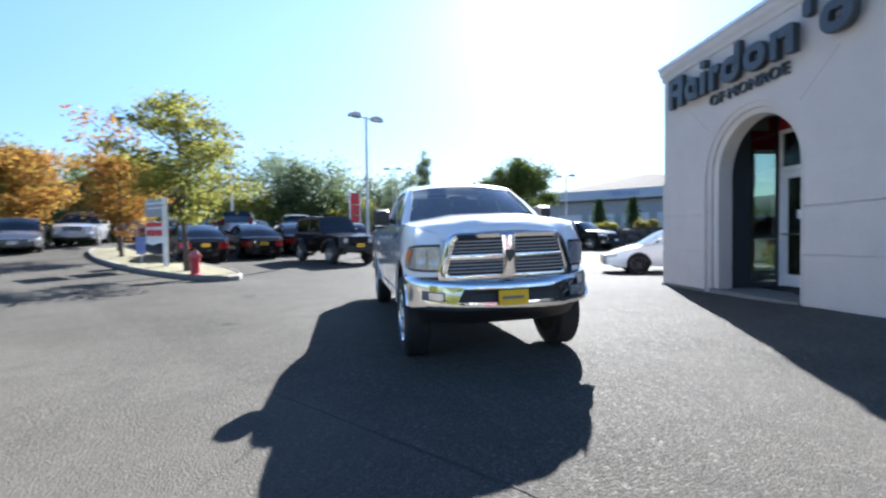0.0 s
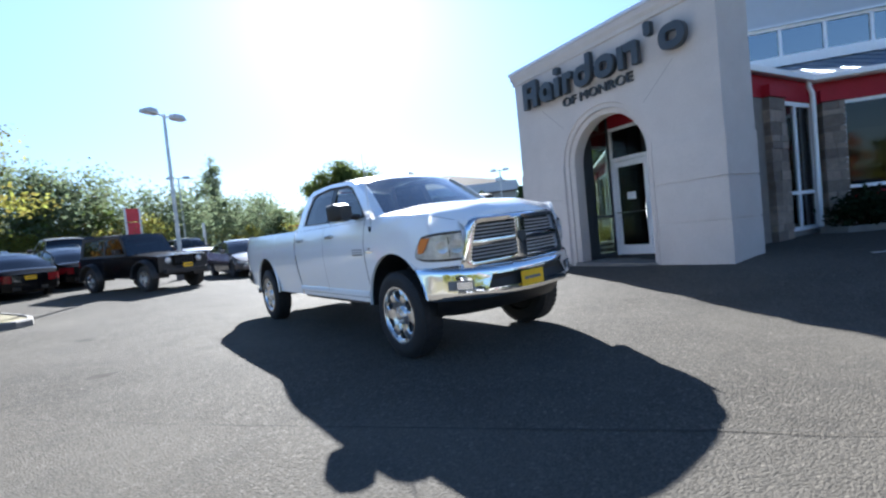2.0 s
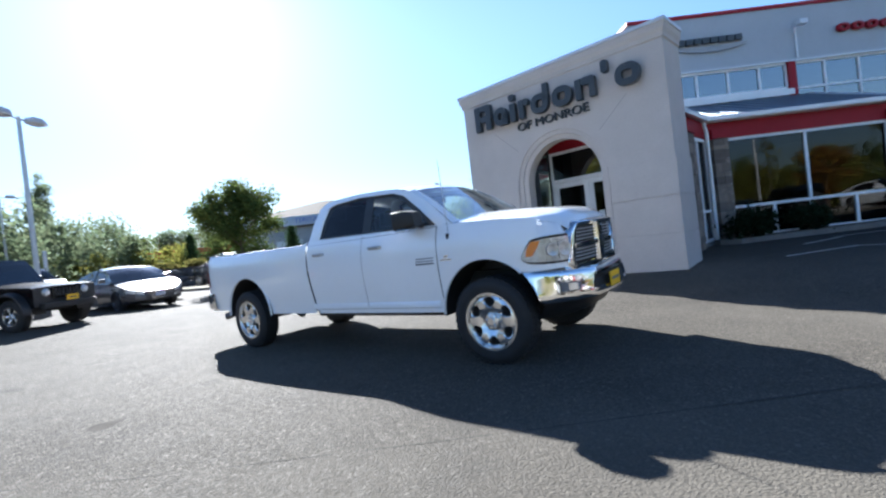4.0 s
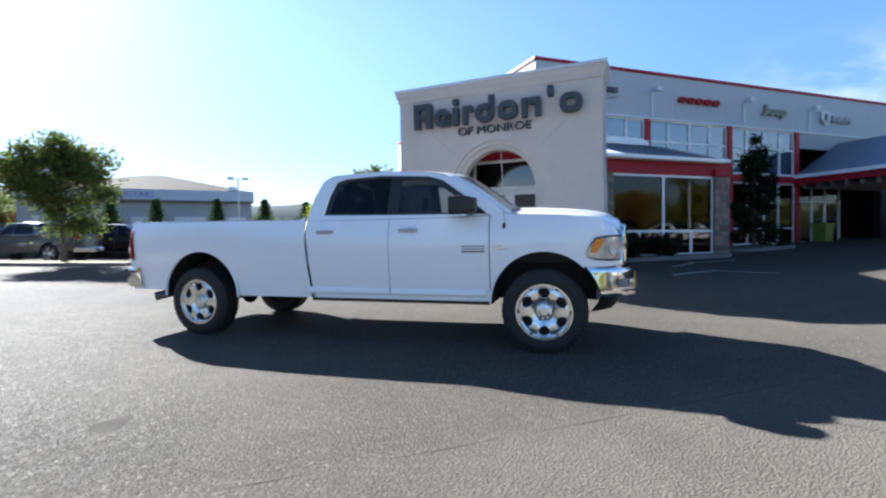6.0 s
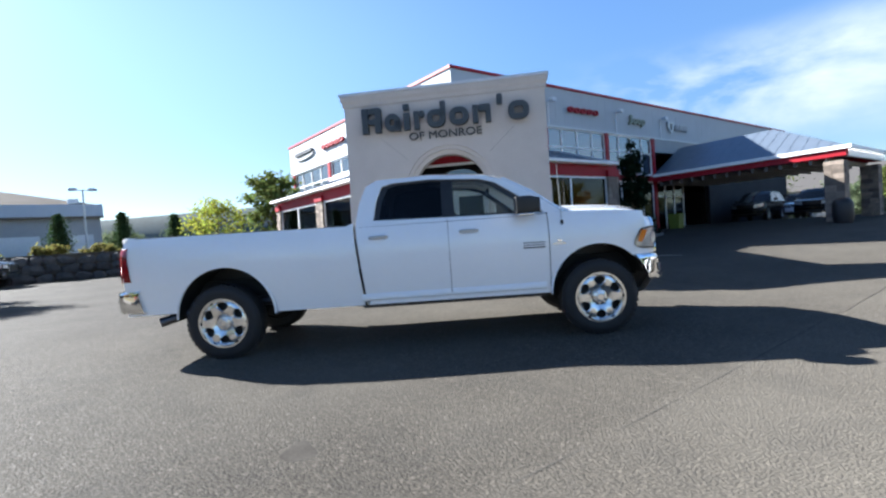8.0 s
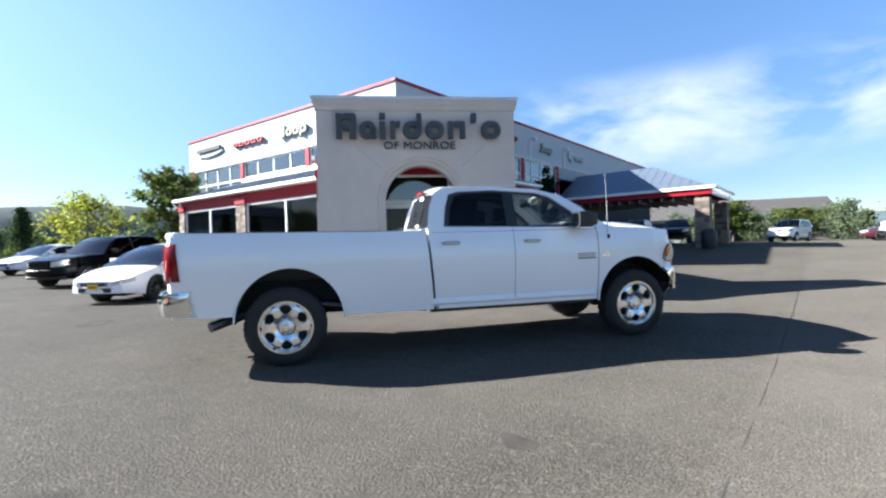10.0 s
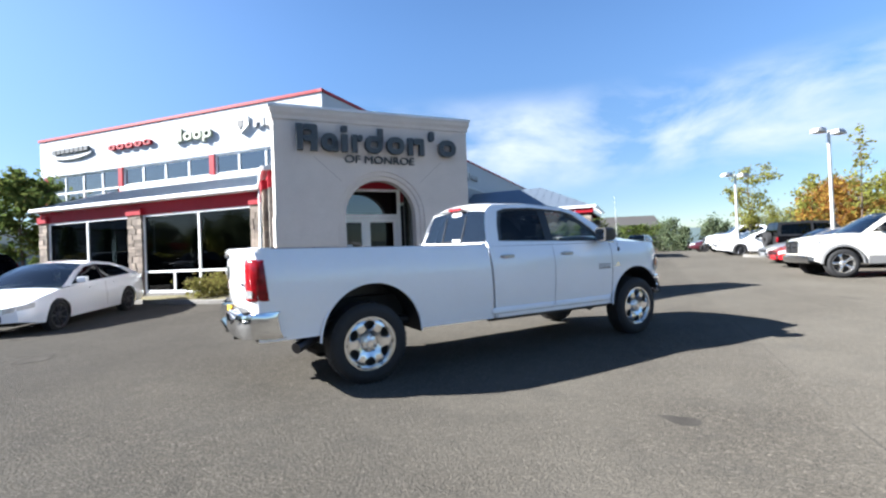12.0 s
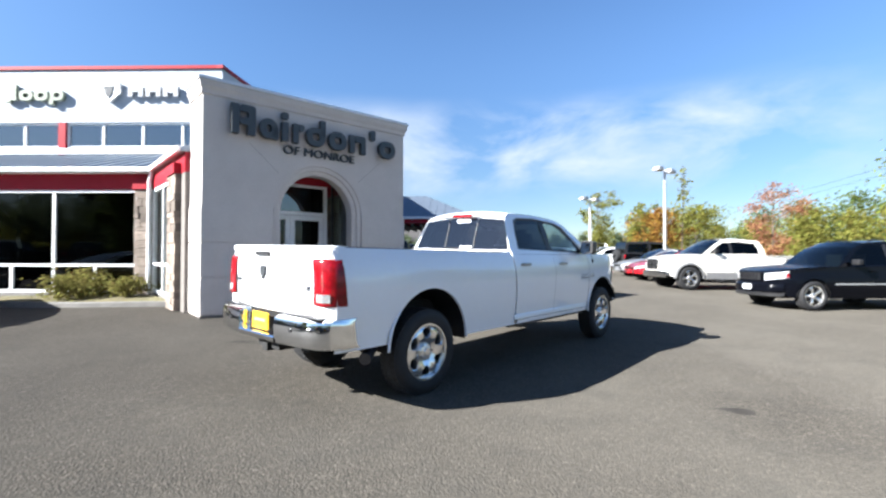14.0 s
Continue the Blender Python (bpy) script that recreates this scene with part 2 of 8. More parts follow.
M = {
    "asphalt": asphalt_material(),
    "seal": material("crack_seal", (0.058, 0.054, 0.049), 0.95, spec=0.1, vary=0.3, scale=6),
    "line": material("faded_line_paint", (0.34, 0.34, 0.32), 0.8, vary=0.35, scale=9),
    "grass": material("dry_grass", (0.115, 0.098, 0.045), 0.95, vary=0.4, scale=5, bump=0.8, bump_scale=90, stain=(0.10, 0.13, 0.04), stain_scale=0.7),
    "kerb": material("kerb_concrete", (0.15, 0.143, 0.132), 0.85, vary=0.2, scale=5, bump=0.3, stain=(0.16, 0.15, 0.14), stain_scale=1.5),
    "stucco": material("warm_grey_stucco", (0.50, 0.455, 0.425), 0.9, vary=0.06, scale=2.5, bump=0.35, bump_scale=140, stain=(0.42, 0.375, 0.345), stain_scale=0.9, stain_amount=0.7),
    "groove": material("stucco_joint", (0.36, 0.325, 0.305), 0.95),
    "capmetal": material("pale_coping_metal", (0.55, 0.57, 0.60), 0.4, metal=0.3, vary=0.08),
    "white": material("white_ribbed_cladding", (0.41, 0.44, 0.48), 0.6, spec=0.2, vary=0.04, scale=1.2, bump=0.05),
    "whiteframe": material("white_aluminium", (0.78, 0.79, 0.80), 0.4, vary=0.04),
    "red": material("red_enamel_metal", (0.29, 0.010, 0.020), 0.5, spec=0.2, vary=0.12, scale=3),
    "roofmetal": material("grey_blue_standing_seam_metal", (0.17, 0.21, 0.265), 0.38, metal=0.5, vary=0.08, scale=2),
    "stone": material("ledge_stone", (0.185, 0.15, 0.122), 0.9, vary=0.3, scale=7, bump=0.6, bump_scale=40, obj=0.4),
    "mortar": material("mortar", (0.16, 0.145, 0.13), 0.95, vary=0.15),
    "interior": material("showroom_wall", (0.16, 0.15, 0.14), 0.8, vary=0.1),
    "intfloor": material("showroom_floor", (0.09, 0.085, 0.08), 0.25, vary=0.15),
    "ceiling": material("showroom_ceiling", (0.22, 0.22, 0.22), 0.9, vary=0.05),
    "glass": pane_material("tinted_window_glass", (0.16, 0.185, 0.19), ior=1.42),
    "glass_mid": pane_material("reflecting_window_glass", (0.16, 0.185, 0.19), ior=2.3),
    "screen": pane_material("windscreen_glass", (0.66, 0.74, 0.71), ior=4.2),
    "carscreen": pane_material("parked_car_windscreen", (0.22, 0.27, 0.25), ior=2.0),
    "carglass": pane_material("car_glass", (0.70, 0.76, 0.73), ior=1.5),
    "privacy": pane_material("privacy_car_glass", (0.06, 0.065, 0.08), ior=1.9),
    "privacy_side": pane_material("privacy_side_glass", (0.04, 0.045, 0.055), ior=1.33),
    "glass_upper": pane_material("mirror_tinted_window_glass", (0.20, 0.23, 0.26), ior=2.8),
    "boulder": material("dark_boulder", (0.07, 0.064, 0.06), 0.9, vary=0.35, scale=2.5, bump=0.5, bump_scale=14, obj=0.35),
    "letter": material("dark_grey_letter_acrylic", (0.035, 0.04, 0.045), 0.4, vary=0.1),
    "paint_white": material("white_car_paint", (0.89, 0.90, 0.915), 0.2, coat=1.0, vary=0.015, scale=2),
    "cream": material("cream_car_paint", (0.74, 0.71, 0.63), 0.25, coat=0.6, vary=0.02),
    "black": material("black_car_paint", (0.004, 0.004, 0.005), 0.25, coat=0.16, spec=0.10, vary=0.1),
    "navy": material("blue_black_car_paint", (0.0025, 0.003, 0.005), 0.2, coat=0.12, spec=0.08, vary=0.1),
    "greycar": material("dark_grey_car_paint", (0.07, 0.07, 0.078), 0.25, metal=0.4, coat=0.8, vary=0.05),
    "silver": material("silver_car_paint", (0.42, 0.43, 0.45), 0.28, metal=0.6, coat=0.7, vary=0.03),
    "redcar": material("red_car_paint", (0.33, 0.010, 0.016), 0.22, coat=0.9, vary=0.05),
    "maroon": material("maroon_car_paint", (0.06, 0.012, 0.018), 0.22, coat=0.9, vary=0.05),
    "chrome": material("chrome", (0.78, 0.79, 0.80), 0.07, metal=1.0, vary=0.02),
    "alloy": material("polished_alloy", (0.80, 0.79, 0.77), 0.2, metal=0.9, vary=0.04),
    "darkalloy": material("dark_alloy", (0.09, 0.09, 0.10), 0.35, metal=0.8, vary=0.1),
    "rubber": material("tyre_rubber", (0.017, 0.017, 0.018), 0.75, vary=0.2, scale=10, bump=0.25, bump_scale=80),
    "plastic": material("black_plastic", (0.014, 0.014, 0.015), 0.5, vary=0.2, bump=0.1),
    "dark": material("dark_underbody", (0.012, 0.012, 0.012), 0.8, vary=0.2),
    "greyplastic": material("grey_cladding", (0.17, 0.17, 0.17), 0.6, vary=0.1),
    "lens": material("clear_lamp_lens", (0.80, 0.82, 0.85), 0.12, metal=0.75, coat=1.0, vary=0.30, scale=30),
    "lamp_glass": pane_material("headlight_glass", (0.92, 0.93, 0.94), ior=1.6),
    "lamp_chrome": material("lamp_reflector", (0.46, 0.48, 0.52), 0.28, metal=0.85, vary=0.25, scale=20, bump=0.2, bump_scale=25),
    "lamp": material("small_lamp_lens", (0.66, 0.67, 0.68), 0.2, metal=0.4, coat=0.8, vary=0.4, scale=18),
    "amber": material("amber_lens", (0.75, 0.20, 0.02), 0.15, coat=1.0),
    "redlens": material("red_lamp_lens", (0.20, 0.003, 0.007), 0.2, coat=0.3, spec=0.3, vary=0.6, scale=18),
    "yellow": material("yellow_plate", (0.85, 0.50, 0.012), 0.5, vary=0.05),
    "plate": material("white_plate", (0.65, 0.67, 0.70), 0.5, vary=0.05),
    "seat": material("dark_seat_cloth", (0.035, 0.033, 0.032), 0.9, vary=0.2, bump=0.3),
    "pole": material("galvanised_steel", (0.50, 0.51, 0.51), 0.45, metal=0.5, vary=0.12, scale=4),
    "bark": material("grey_brown_bark", (0.10, 0.075, 0.055), 0.95, vary=0.35, scale=12, bump=0.8, bump_scale=30),
    "leaf_yg": leaf_material("yellow_green_leaves", (0.205, 0.20, 0.048), through=0.5),
    "leaf_olive": leaf_material("olive_shrub_leaves", (0.17, 0.155, 0.05), through=0.4),
    "leaf_or": leaf_material("orange_leaves", (0.27, 0.145, 0.038), through=0.5),
    "leaf_rust": leaf_material("rust_leaves", (0.36, 0.17, 0.10), through=0.5),
    "leaf_green": leaf_material("green_leaves", (0.095, 0.122, 0.036), island=0.25, through=0.4),
    "leaf_lime": leaf_material("lime_leaves", (0.23, 0.25, 0.042), through=0.5),
    "leaf_dark": leaf_material("dark_conifer_needles", (0.014, 0.025, 0.013), through=0.15),
    "leaf_cypress": leaf_material("cypress_leaves", (0.045, 0.072, 0.03), through=0.3),
    "leaf_far": leaf_material("far_wood_leaves", (0.125, 0.155, 0.09), island=0.2, through=0.5),
    "lamphead": material("pale_lamp_housing", (0.46, 0.46, 0.47), 0.45, vary=0.1),
    "oil": material("oil_stain", (0.052, 0.048, 0.043), 0.95, spec=0.05, vary=0.35, scale=5),
    "hydrant_red": material("red_hydrant_paint", (0.40, 0.02, 0.03), 0.45, vary=0.15),
    "hydrant_cap": material("faded_hydrant_paint", (0.42, 0.09, 0.09), 0.5, metal=0.0, vary=0.1),
    "sign_white": material("white_sign_panel", (0.72, 0.73, 0.74), 0.5, vary=0.05),
    "sign_red": material("red_sign_panel", (0.55, 0.03, 0.04), 0.5, vary=0.08),
    "sign_grey": material("grey_sign_panel", (0.30, 0.31, 0.33), 0.5, vary=0.1),
    "blue": material("blue_sign_panel", (0.16, 0.20, 0.42), 0.5, vary=0.1),
    "concrete": material("painted_block_wall", (0.33, 0.335, 0.34), 0.85, vary=0.06, scale=1.5, bump=0.1),
    # block wall again, with the shade under the canopy put into its colour
    "shedwall": material("shade_darkened_wall", (0.045, 0.046, 0.049), 0.9, spec=0.1, vary=0.12, scale=1.2),
    "tanroof": material("tan_roof_sheet", (0.15, 0.125, 0.10), 0.85, spec=0.15, vary=0.12, scale=1.0),
    "yellowbin": material("yellow_green_plastic", (0.156, 0.192, 0.030), 0.5, vary=0.1),
    "greenlogo": material("pale_green_letters", (0.20, 0.225, 0.17), 0.45, vary=0.12),
    # bluish haze of distance is mixed into the hill colour
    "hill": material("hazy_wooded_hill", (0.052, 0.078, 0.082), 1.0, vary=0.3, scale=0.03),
    "planting": material("planting_bed_soil", (0.09, 0.07, 0.05), 0.95, vary=0.3, bump=0.6),
    "brownwood": material("brown_house_wall", (0.30, 0.24, 0.19), 0.85, vary=0.1),
    "slate": material("grey_shingle_roof", (0.06, 0.056, 0.054), 0.85, vary=0.15),
}


# ---- mesh helpers ----
def finish(name, bm, mats, smooth=False, angle=40):
    me = bpy.data.meshes.new(name)
    bmesh.ops.remove_doubles(bm, verts=bm.verts, dist=1e-5)
    bmesh.ops.recalc_face_normals(bm, faces=bm.faces)
    if smooth:
        lim = radians(angle)
        for f in bm.faces:
            f.smooth = True
        for e in bm.edges:
            if len(e.link_faces) == 2 and e.link_faces[0].normal.length > 0 and e.link_faces[1].normal.length > 0 and e.calc_face_angle(0) > lim:
                e.smooth = False
    bm.to_mesh(me)
    bm.free()
    for m in mats if isinstance(mats, (list, tuple)) else [mats]:
        me.materials.append(m)
    return me


def part(name, bm, mats, parent=None, label="", smooth=False, angle=40, at=None):
    ob = new(name, finish(name, bm, mats, smooth, angle))
    if at is not None:
        ob.matrix_basis = at
    if parent is not None:
        ob.parent = parent
    return tagged(ob, label)


def thing(name, label, category, group="", kind="", at=None):
    ob = new(name)
    ob.empty_display_size = 0.2
    if at is not None:
        ob.matrix_basis = at
    return tagged(ob, label, category, group, kind)


def box(bm, x0, x1, y0, y1, z0, z1, bevel=0.0, m=None, mat=0):
    vs = [Vector((x, y, z)) for z in (z0, z1) for y in (y0, y1) for x in (x0, x1)]
    vv = [bm.verts.new(m @ v if m is not None else v) for v in vs]
    fs = [bm.faces.new([vv[i] for i in q]) for q in ((0, 2, 3, 1), (4, 5, 7, 6), (0, 1, 5, 4), (2, 6, 7, 3), (0, 4, 6, 2), (1, 3, 7, 5))]
    for f in fs:
        f.material_index = mat
    if bevel:
        es = {e for f in fs for e in f.edges}
        bmesh.ops.bevel(bm, geom=list(es), offset=bevel, segments=2, affect="EDGES", profile=0.6)
    return bm


def boxes(*rows, bevel=0.0):
    bm = bmesh.new()
    for r in rows:
        box(bm, *r, bevel=bevel)
    return bm


def prism(bm, pts, lo, hi, axis="y", m=None, mat=0):
    """A closed outline of (a, b) pairs, drawn out along one axis from lo to hi."""
    def p(a, b, c):
        v = Vector({"y": (a, c, b), "x": (c, a, b), "z": (a, b, c)}[axis])
        return m @ v if m is not None else v
    one = [bm.verts.new(p(a, b, lo)) for a, b in pts]
    two = [bm.verts.new(p(a, b, hi)) for a, b in pts]
    n = len(pts)
    fs = [bm.faces.new([one[i], one[(i + 1) % n], two[(i + 1) % n], two[i]]) for i in range(n)]
    fs += [bm.faces.new(one[::-1]), bm.faces.new(two)]
    for f in fs:
        f.material_index = mat
    return bm


def loft(bm, rings, closed=True, caps=True, mat=0):
    """Skin over rings of equally many points."""
    vs = [[bm.verts.new(p) for p in r] for r in rings]
    n = len(vs[0])
    for a, b in zip(vs, vs[1:]):
        for i in range(n if closed else n - 1):
            quad = [a[i], a[(i + 1) % n], b[(i + 1) % n], b[i]]
            if len({tuple(v.co) for v in quad}) > 2:
                f = bm.faces.new(quad)
                f.material_index = mat
    if caps and closed:
        for r in (vs[0][::-1], vs[-1]):
            if len({tuple(v.co) for v in r}) > 2:
                f = bm.faces.new(r)
                f.material_index = mat
    return bm


def tube(bm, pts, radii, sides=8, mat=0):
    """A round bar through points."""
    rings = []
    pts = [Vector(p) for p in pts]
    for i, p in enumerate(pts):
        d = (pts[min(i + 1, len(pts) - 1)] - pts[max(i - 1, 0)]).normalized()
        a = d.cross(Vector((0, 0, 1)) if abs(d.z) < 0.9 else Vector((1, 0, 0))).normalized()
        b = d.cross(a)
        r = radii[i] if isinstance(radii, (list, tuple)) else radii
        rings.append([p + r * (math.cos(k * math.tau / sides) * a + math.sin(k * math.tau / sides) * b) for k in range(sides)])
    return loft(bm, rings, mat=mat)


def revolve(bm, profile, steps=32, axis="y", centre=(0, 0, 0), mat=0):
    """Turns (radius, along) pairs about an axis."""
    c = Vector(centre)
    rings = []
    for r, h in profile:
        ring = []
        for k in range(steps):
            a, b = r * math.cos(k * math.tau / steps), r * math.sin(k * math.tau / steps)
            ring.append(c + Vector({"y": (a, h, b), "x": (h, a, b), "z": (a, b, h)}[axis]))
        rings.append(ring)
    return loft(bm, rings, caps=False, mat=mat)


# ---- ground ----
GROUND = np.array([
    (-6.36, 7.16, 0.01), (-2.9, 4.61, 0.02), (-5.77, 7.97, 0.035), (-6.95, 6.36, -0.01), (-3.5, 3.8, 0.0), (-2.3, 5.4, 0.04),
    (-5.1, 2.6, -0.05), (-6.7, 3.5, -0.06), (0.2, 0.5, 0.0), (-3.0, -1.0, -0.04), (-8.0, 0.7, 0.0), (-11.5, 5.9, 0.12),
    (-3.0, 11.3, 0.16), (0.6, 7.9, 0.26), (-5.1, 15.8, 0.0), (-2.7, 17.2, 0.12), (0.2, 14.7, 0.3), (-0.8, 25.0, 0.3),
    (5.5, 10.5, 0.42), (8.3, 11.4, 0.46), (14.0, 13.0, 0.7), (16.2, 6.6, 0.72), (24.0, 7.0, 0.85), (6.0, -1.4, 0.15), (15.0, -3.0, 0.35),
    (-11.1, 4.8, 0.2), (-13.7, 10.4, 0.28), (-15.0, 26.0, 0.3), (-22.0, 8.0, 0.5), (0.0, -12.0, 0.0), (30.0, -10.0, 0.6), (-30.0, 25.0, 0.6), (0.0, 40.0, 0.5), (40.0, 12.0, 0.9), (-25.0, -10.0, 0.4),
    (-1.84, 9.1, 0.09), (-1.34, 8.15, 0.08), (-0.7, 6.9, 0.015), (-0.1, 5.75, -0.03), (0.34, 4.9, -0.05), (0.6, 4.4, -0.05), (-1.0, 4.2, 0.02), (1.4, 3.4, 0.03), (-1.0, 2.9, 0.03), (-1.6, 1.5, -0.05),
    (-27.5, 10.5, 1.15), (-27.5, 16.5, 1.15), (-21.5, 11.0, 0.5), (-20.0, 16.0, 0.45)])


def _tps(r2):
    return 0.5 * r2 * np.log(r2 + 1e-9)


_G = GROUND[:, :2]
_n = len(_G)
_K = _tps(((_G[:, None] - _G[None]) ** 2).sum(-1)) + 0.25 * np.eye(_n)
_P = np.c_[np.ones(_n), _G]
_W = np.linalg.solve(np.block([[_K, _P], [_P.T, np.zeros((3, 3))]]), np.r_[GROUND[:, 2], np.zeros(3)])


def ground_at(x, y):
    """The height of the paving: it falls gently to where the truck stands and levels out far off."""
    q = np.array([x, y], float)
    z = float(_tps(((q - _G) ** 2).sum(-1)) @ _W[:_n] + _W[_n] + _W[_n + 1] * x + _W[_n + 2] * y)
    far = min(1.0, max(0.0, (math.hypot(x + 2, y - 8) - 26) / 24))
    return max(-0.3, min(1.2, z)) * (1 - far) + 0.55 * far


bm = bmesh.new()
gx = sorted({*np.arange(-30, 34.01, 1.0).tolist(), *(-30 - 4 * k for k in range(1, 8)), *(34 + 4 * k for k in range(1, 8)), -120, -260, -700, -2500, 120, 260, 700, 2500})
gy = sorted({*np.arange(-16, 42.01, 1.0).tolist(), *(-16 - 4 * k for k in range(1, 8)), *(42 + 4 * k for k in range(1, 8)), -120, -260, -700, -2500, 120, 260, 700, 2500})
grid = [[bm.verts.new((x, y, ground_at(x, y))) for x in gx] for y in gy]
for ra, rb in zip(grid, grid[1:]):
    for i in range(len(gx) - 1):
        bm.faces.new((ra[i], ra[i + 1], rb[i + 1], rb[i]))
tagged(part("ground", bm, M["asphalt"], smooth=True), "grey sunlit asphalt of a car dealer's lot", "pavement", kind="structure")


def strip(bm, pts, width, lift, mat=0):
    """A flat band that lies on the paving."""
    fine = []
    for a, b in zip(pts, pts[1:]):
        n = max(1, int(math.dist(a, b) / 0.5))
        fine += [tuple(a[k] + (b[k] - a[k]) * i / n for k in (0, 1)) for i in range(n)]
    fine.append(pts[-1])
    rows = []
    for i, p in enumerate(fine):
        q, r = fine[max(i - 1, 0)], fine[min(i + 1, len(fine) - 1)]
        d = Vector((r[0] - q[0], r[1] - q[1])).normalized()
        w = width * (0.75 + 0.5 * noise.noise(Vector((p[0] * 1.7, p[1] * 1.7, 0.3))))
        rows.append([bm.verts.new((p[0] + s * w / 2 * -d.y, p[1] + s * w / 2 * d.x, ground_at(p[0] + s * w / 2 * -d.y, p[1] + s * w / 2 * d.x) + lift)) for s in (-1, 1)])
    for a, b in zip(rows, rows[1:]):
        f = bm.faces.new((a[0], a[1], b[1], b[0]))
        f.material_index = mat


# ---- the dealer's building ----
FACE_A, FACE_YAW = Vector((-3.06, 11.4, 0)), -43.34
TOWER = pose(FACE_A.x, FACE_A.y, 0, 0, 0, FACE_YAW)  # local x along the face, -y out of it


def arch(u0, u1, spring, apex, n=24):
    c, rx, rz = (u0 + u1) / 2, (u1 - u0) / 2, apex - spring
    return [(c - rx * math.cos(k * math.pi / n), spring + rz * math.sin(k * math.pi / n)) for k in range(n + 1)]


tower = thing("entrance_tower", "warm grey stucco entrance tower with arched doorway and dark letters", "building", at=TOWER)
A0, A1, SPR, APX, STEP = 1.72, 3.50, 2.32, 3.22, 0.20
T_L, T_R, T_TOP, T_D = 0.12, 4.97, 4.798, 0.90


def arched_wall(bm, u0, u1, z0, z1, y0, y1, a0, a1, spring, apex):
    """A wall with an arched opening right through it."""
    cur = arch(a0, a1, spring, apex)
    for y in (y0, y1):
        lo_l, lo_r = bm.verts.new((a0, y, z0)), bm.verts.new((a1, y, z0))
        c = [bm.verts.new((u, y, z)) for u, z in cur]
        bl, br, tl, tr = (bm.verts.new(p) for p in ((u0, y, z0), (u1, y, z0), (u0, y, z1), (u1, y, z1)))
        top = [bm.verts.new((u, y, z1)) for u, _ in cur]
        sl, sr = bm.verts.new((u0, y, spring)), bm.verts.new((u1, y, spring))
        bm.faces.new((bl, lo_l, c[0], sl))
        bm.faces.new((lo_r, br, sr, c[-1]))
        bm.faces.new((sl, c[0], top[0], tl))
        bm.faces.new((c[-1], sr, tr, top[-1]))
        for i in range(len(cur) - 1):
            bm.faces.new((c[i], c[i + 1], top[i + 1], top[i]))
    inner = [(a0, z0), *cur, (a1, z0)]
    for (ua, za), (ub, zb) in zip(inner, inner[1:]):
        bm.faces.new([bm.verts.new(p) for p in ((ua, y0, za), (ub, y0, zb), (ub, y1, zb), (ua, y1, za))])
    for ua, za, ub, zb in ((u0, z0, u0, z1), (u0, z1, u1, z1), (u1, z1, u1, z0)):
        bm.faces.new([bm.verts.new(p) for p in ((ua, y0, za), (ub, y0, zb), (ub, y1, zb), (ua, y1, za))])


bm = bmesh.new()
arched_wall(bm, T_L, T_R, 0.1, T_TOP, 0.0, 0.38, A0 - STEP, A1 + STEP, SPR, APX + STEP)
part("front_wall", bm, M["stucco"], tower)
for u0, u1, nm in ((T_L, T_L + 0.35, "side_wall"), (T_R - 0.35, T_R, "side_wall")):
    part(nm, boxes((u0, u1, 0.382, T_D, 0.1, T_TOP)), M["stucco"], tower)
# projecting lower courses, split by the doorway's surround
cour = [(0.22, 0.93), (0.96, 1.62), (1.65, 2.36)]
for z0, z1 in cour:
    for u0, u1 in ((T_L - 0.022, A0 - STEP - 0.004), (A1 + STEP + 0.004, T_R + 0.022)):
        part("stucco_course", boxes((u0, u1, -0.022, -0.001, z0, z1), bevel=0.006), M["stucco"], tower)
    for u0, u1 in ((T_L - 0.022, T_L - 0.001), (T_R + 0.001, T_R + 0.022)):
        part("stucco_course", boxes((u0, u1, 0.0, T_D, z0, z1), bevel=0.006), M["stucco"], tower)
for u0, u1 in ((T_L - 0.04, A0 - STEP - 0.006), (A1 + STEP + 0.006, T_R + 0.04)):
    part("base_plinth", boxes((u0, u1, -0.045, -0.004, 0.0, 0.2)), M["mortar"], tower)
# arch surround that steps inwards twice, then the deep reveal
bm = bmesh.new()
rings = []
for off, y in ((STEP, -0.024), (STEP - 0.006, 0.028), (STEP - 0.012, 0.034), (0.105, 0.036), (0.10, 0.042), (0.098, 0.082), (0.092, 0.088), (0.012, 0.108), (0.0, 0.12), (0.0, 0.379), (STEP, 0.3795)):
    cur = arch(A0 - off, A1 + off, SPR, APX + off, 30)
    rings.append([Vector((a, y if not (off == STEP and y < 0 and b > 2.36) else 0.0, b)) for a, b in [(A0 - off, 0.12), *cur, (A1 + off, 0.12)]])
loft(bm, rings, closed=False)
part("arch_surround", bm, M["stucco"], tower, "stepped stucco surround of the arch", smooth=True, angle=28)
# two slanting joints that rise from the arch
for a, b in (((1.62, 3.16), (1.0, 3.72)), ((3.60, 3.16), (4.22, 3.72))):
    bm = bmesh.new()
    d = Vector((b[0] - a[0], 0, b[1] - a[1])).normalized()
    s = Vector((-d.z, 0, d.x)) * 0.008
    bm.faces.new([bm.verts.new(v) for v in (Vector((a[0], -0.003, a[1])) + s, Vector((a[0], -0.003, a[1])) - s, Vector((b[0], -0.003, b[1])) - s, Vector((b[0], -0.003, b[1])) + s)])
    part("slanting_joint", bm, M["groove"], tower)
bm = bmesh.new()
prof = [(0.0, 4.53), (-0.03, 4.55), (-0.032, 4.62), (-0.07, 4.70), (-0.075, 4.80), (0.0, 4.80)]
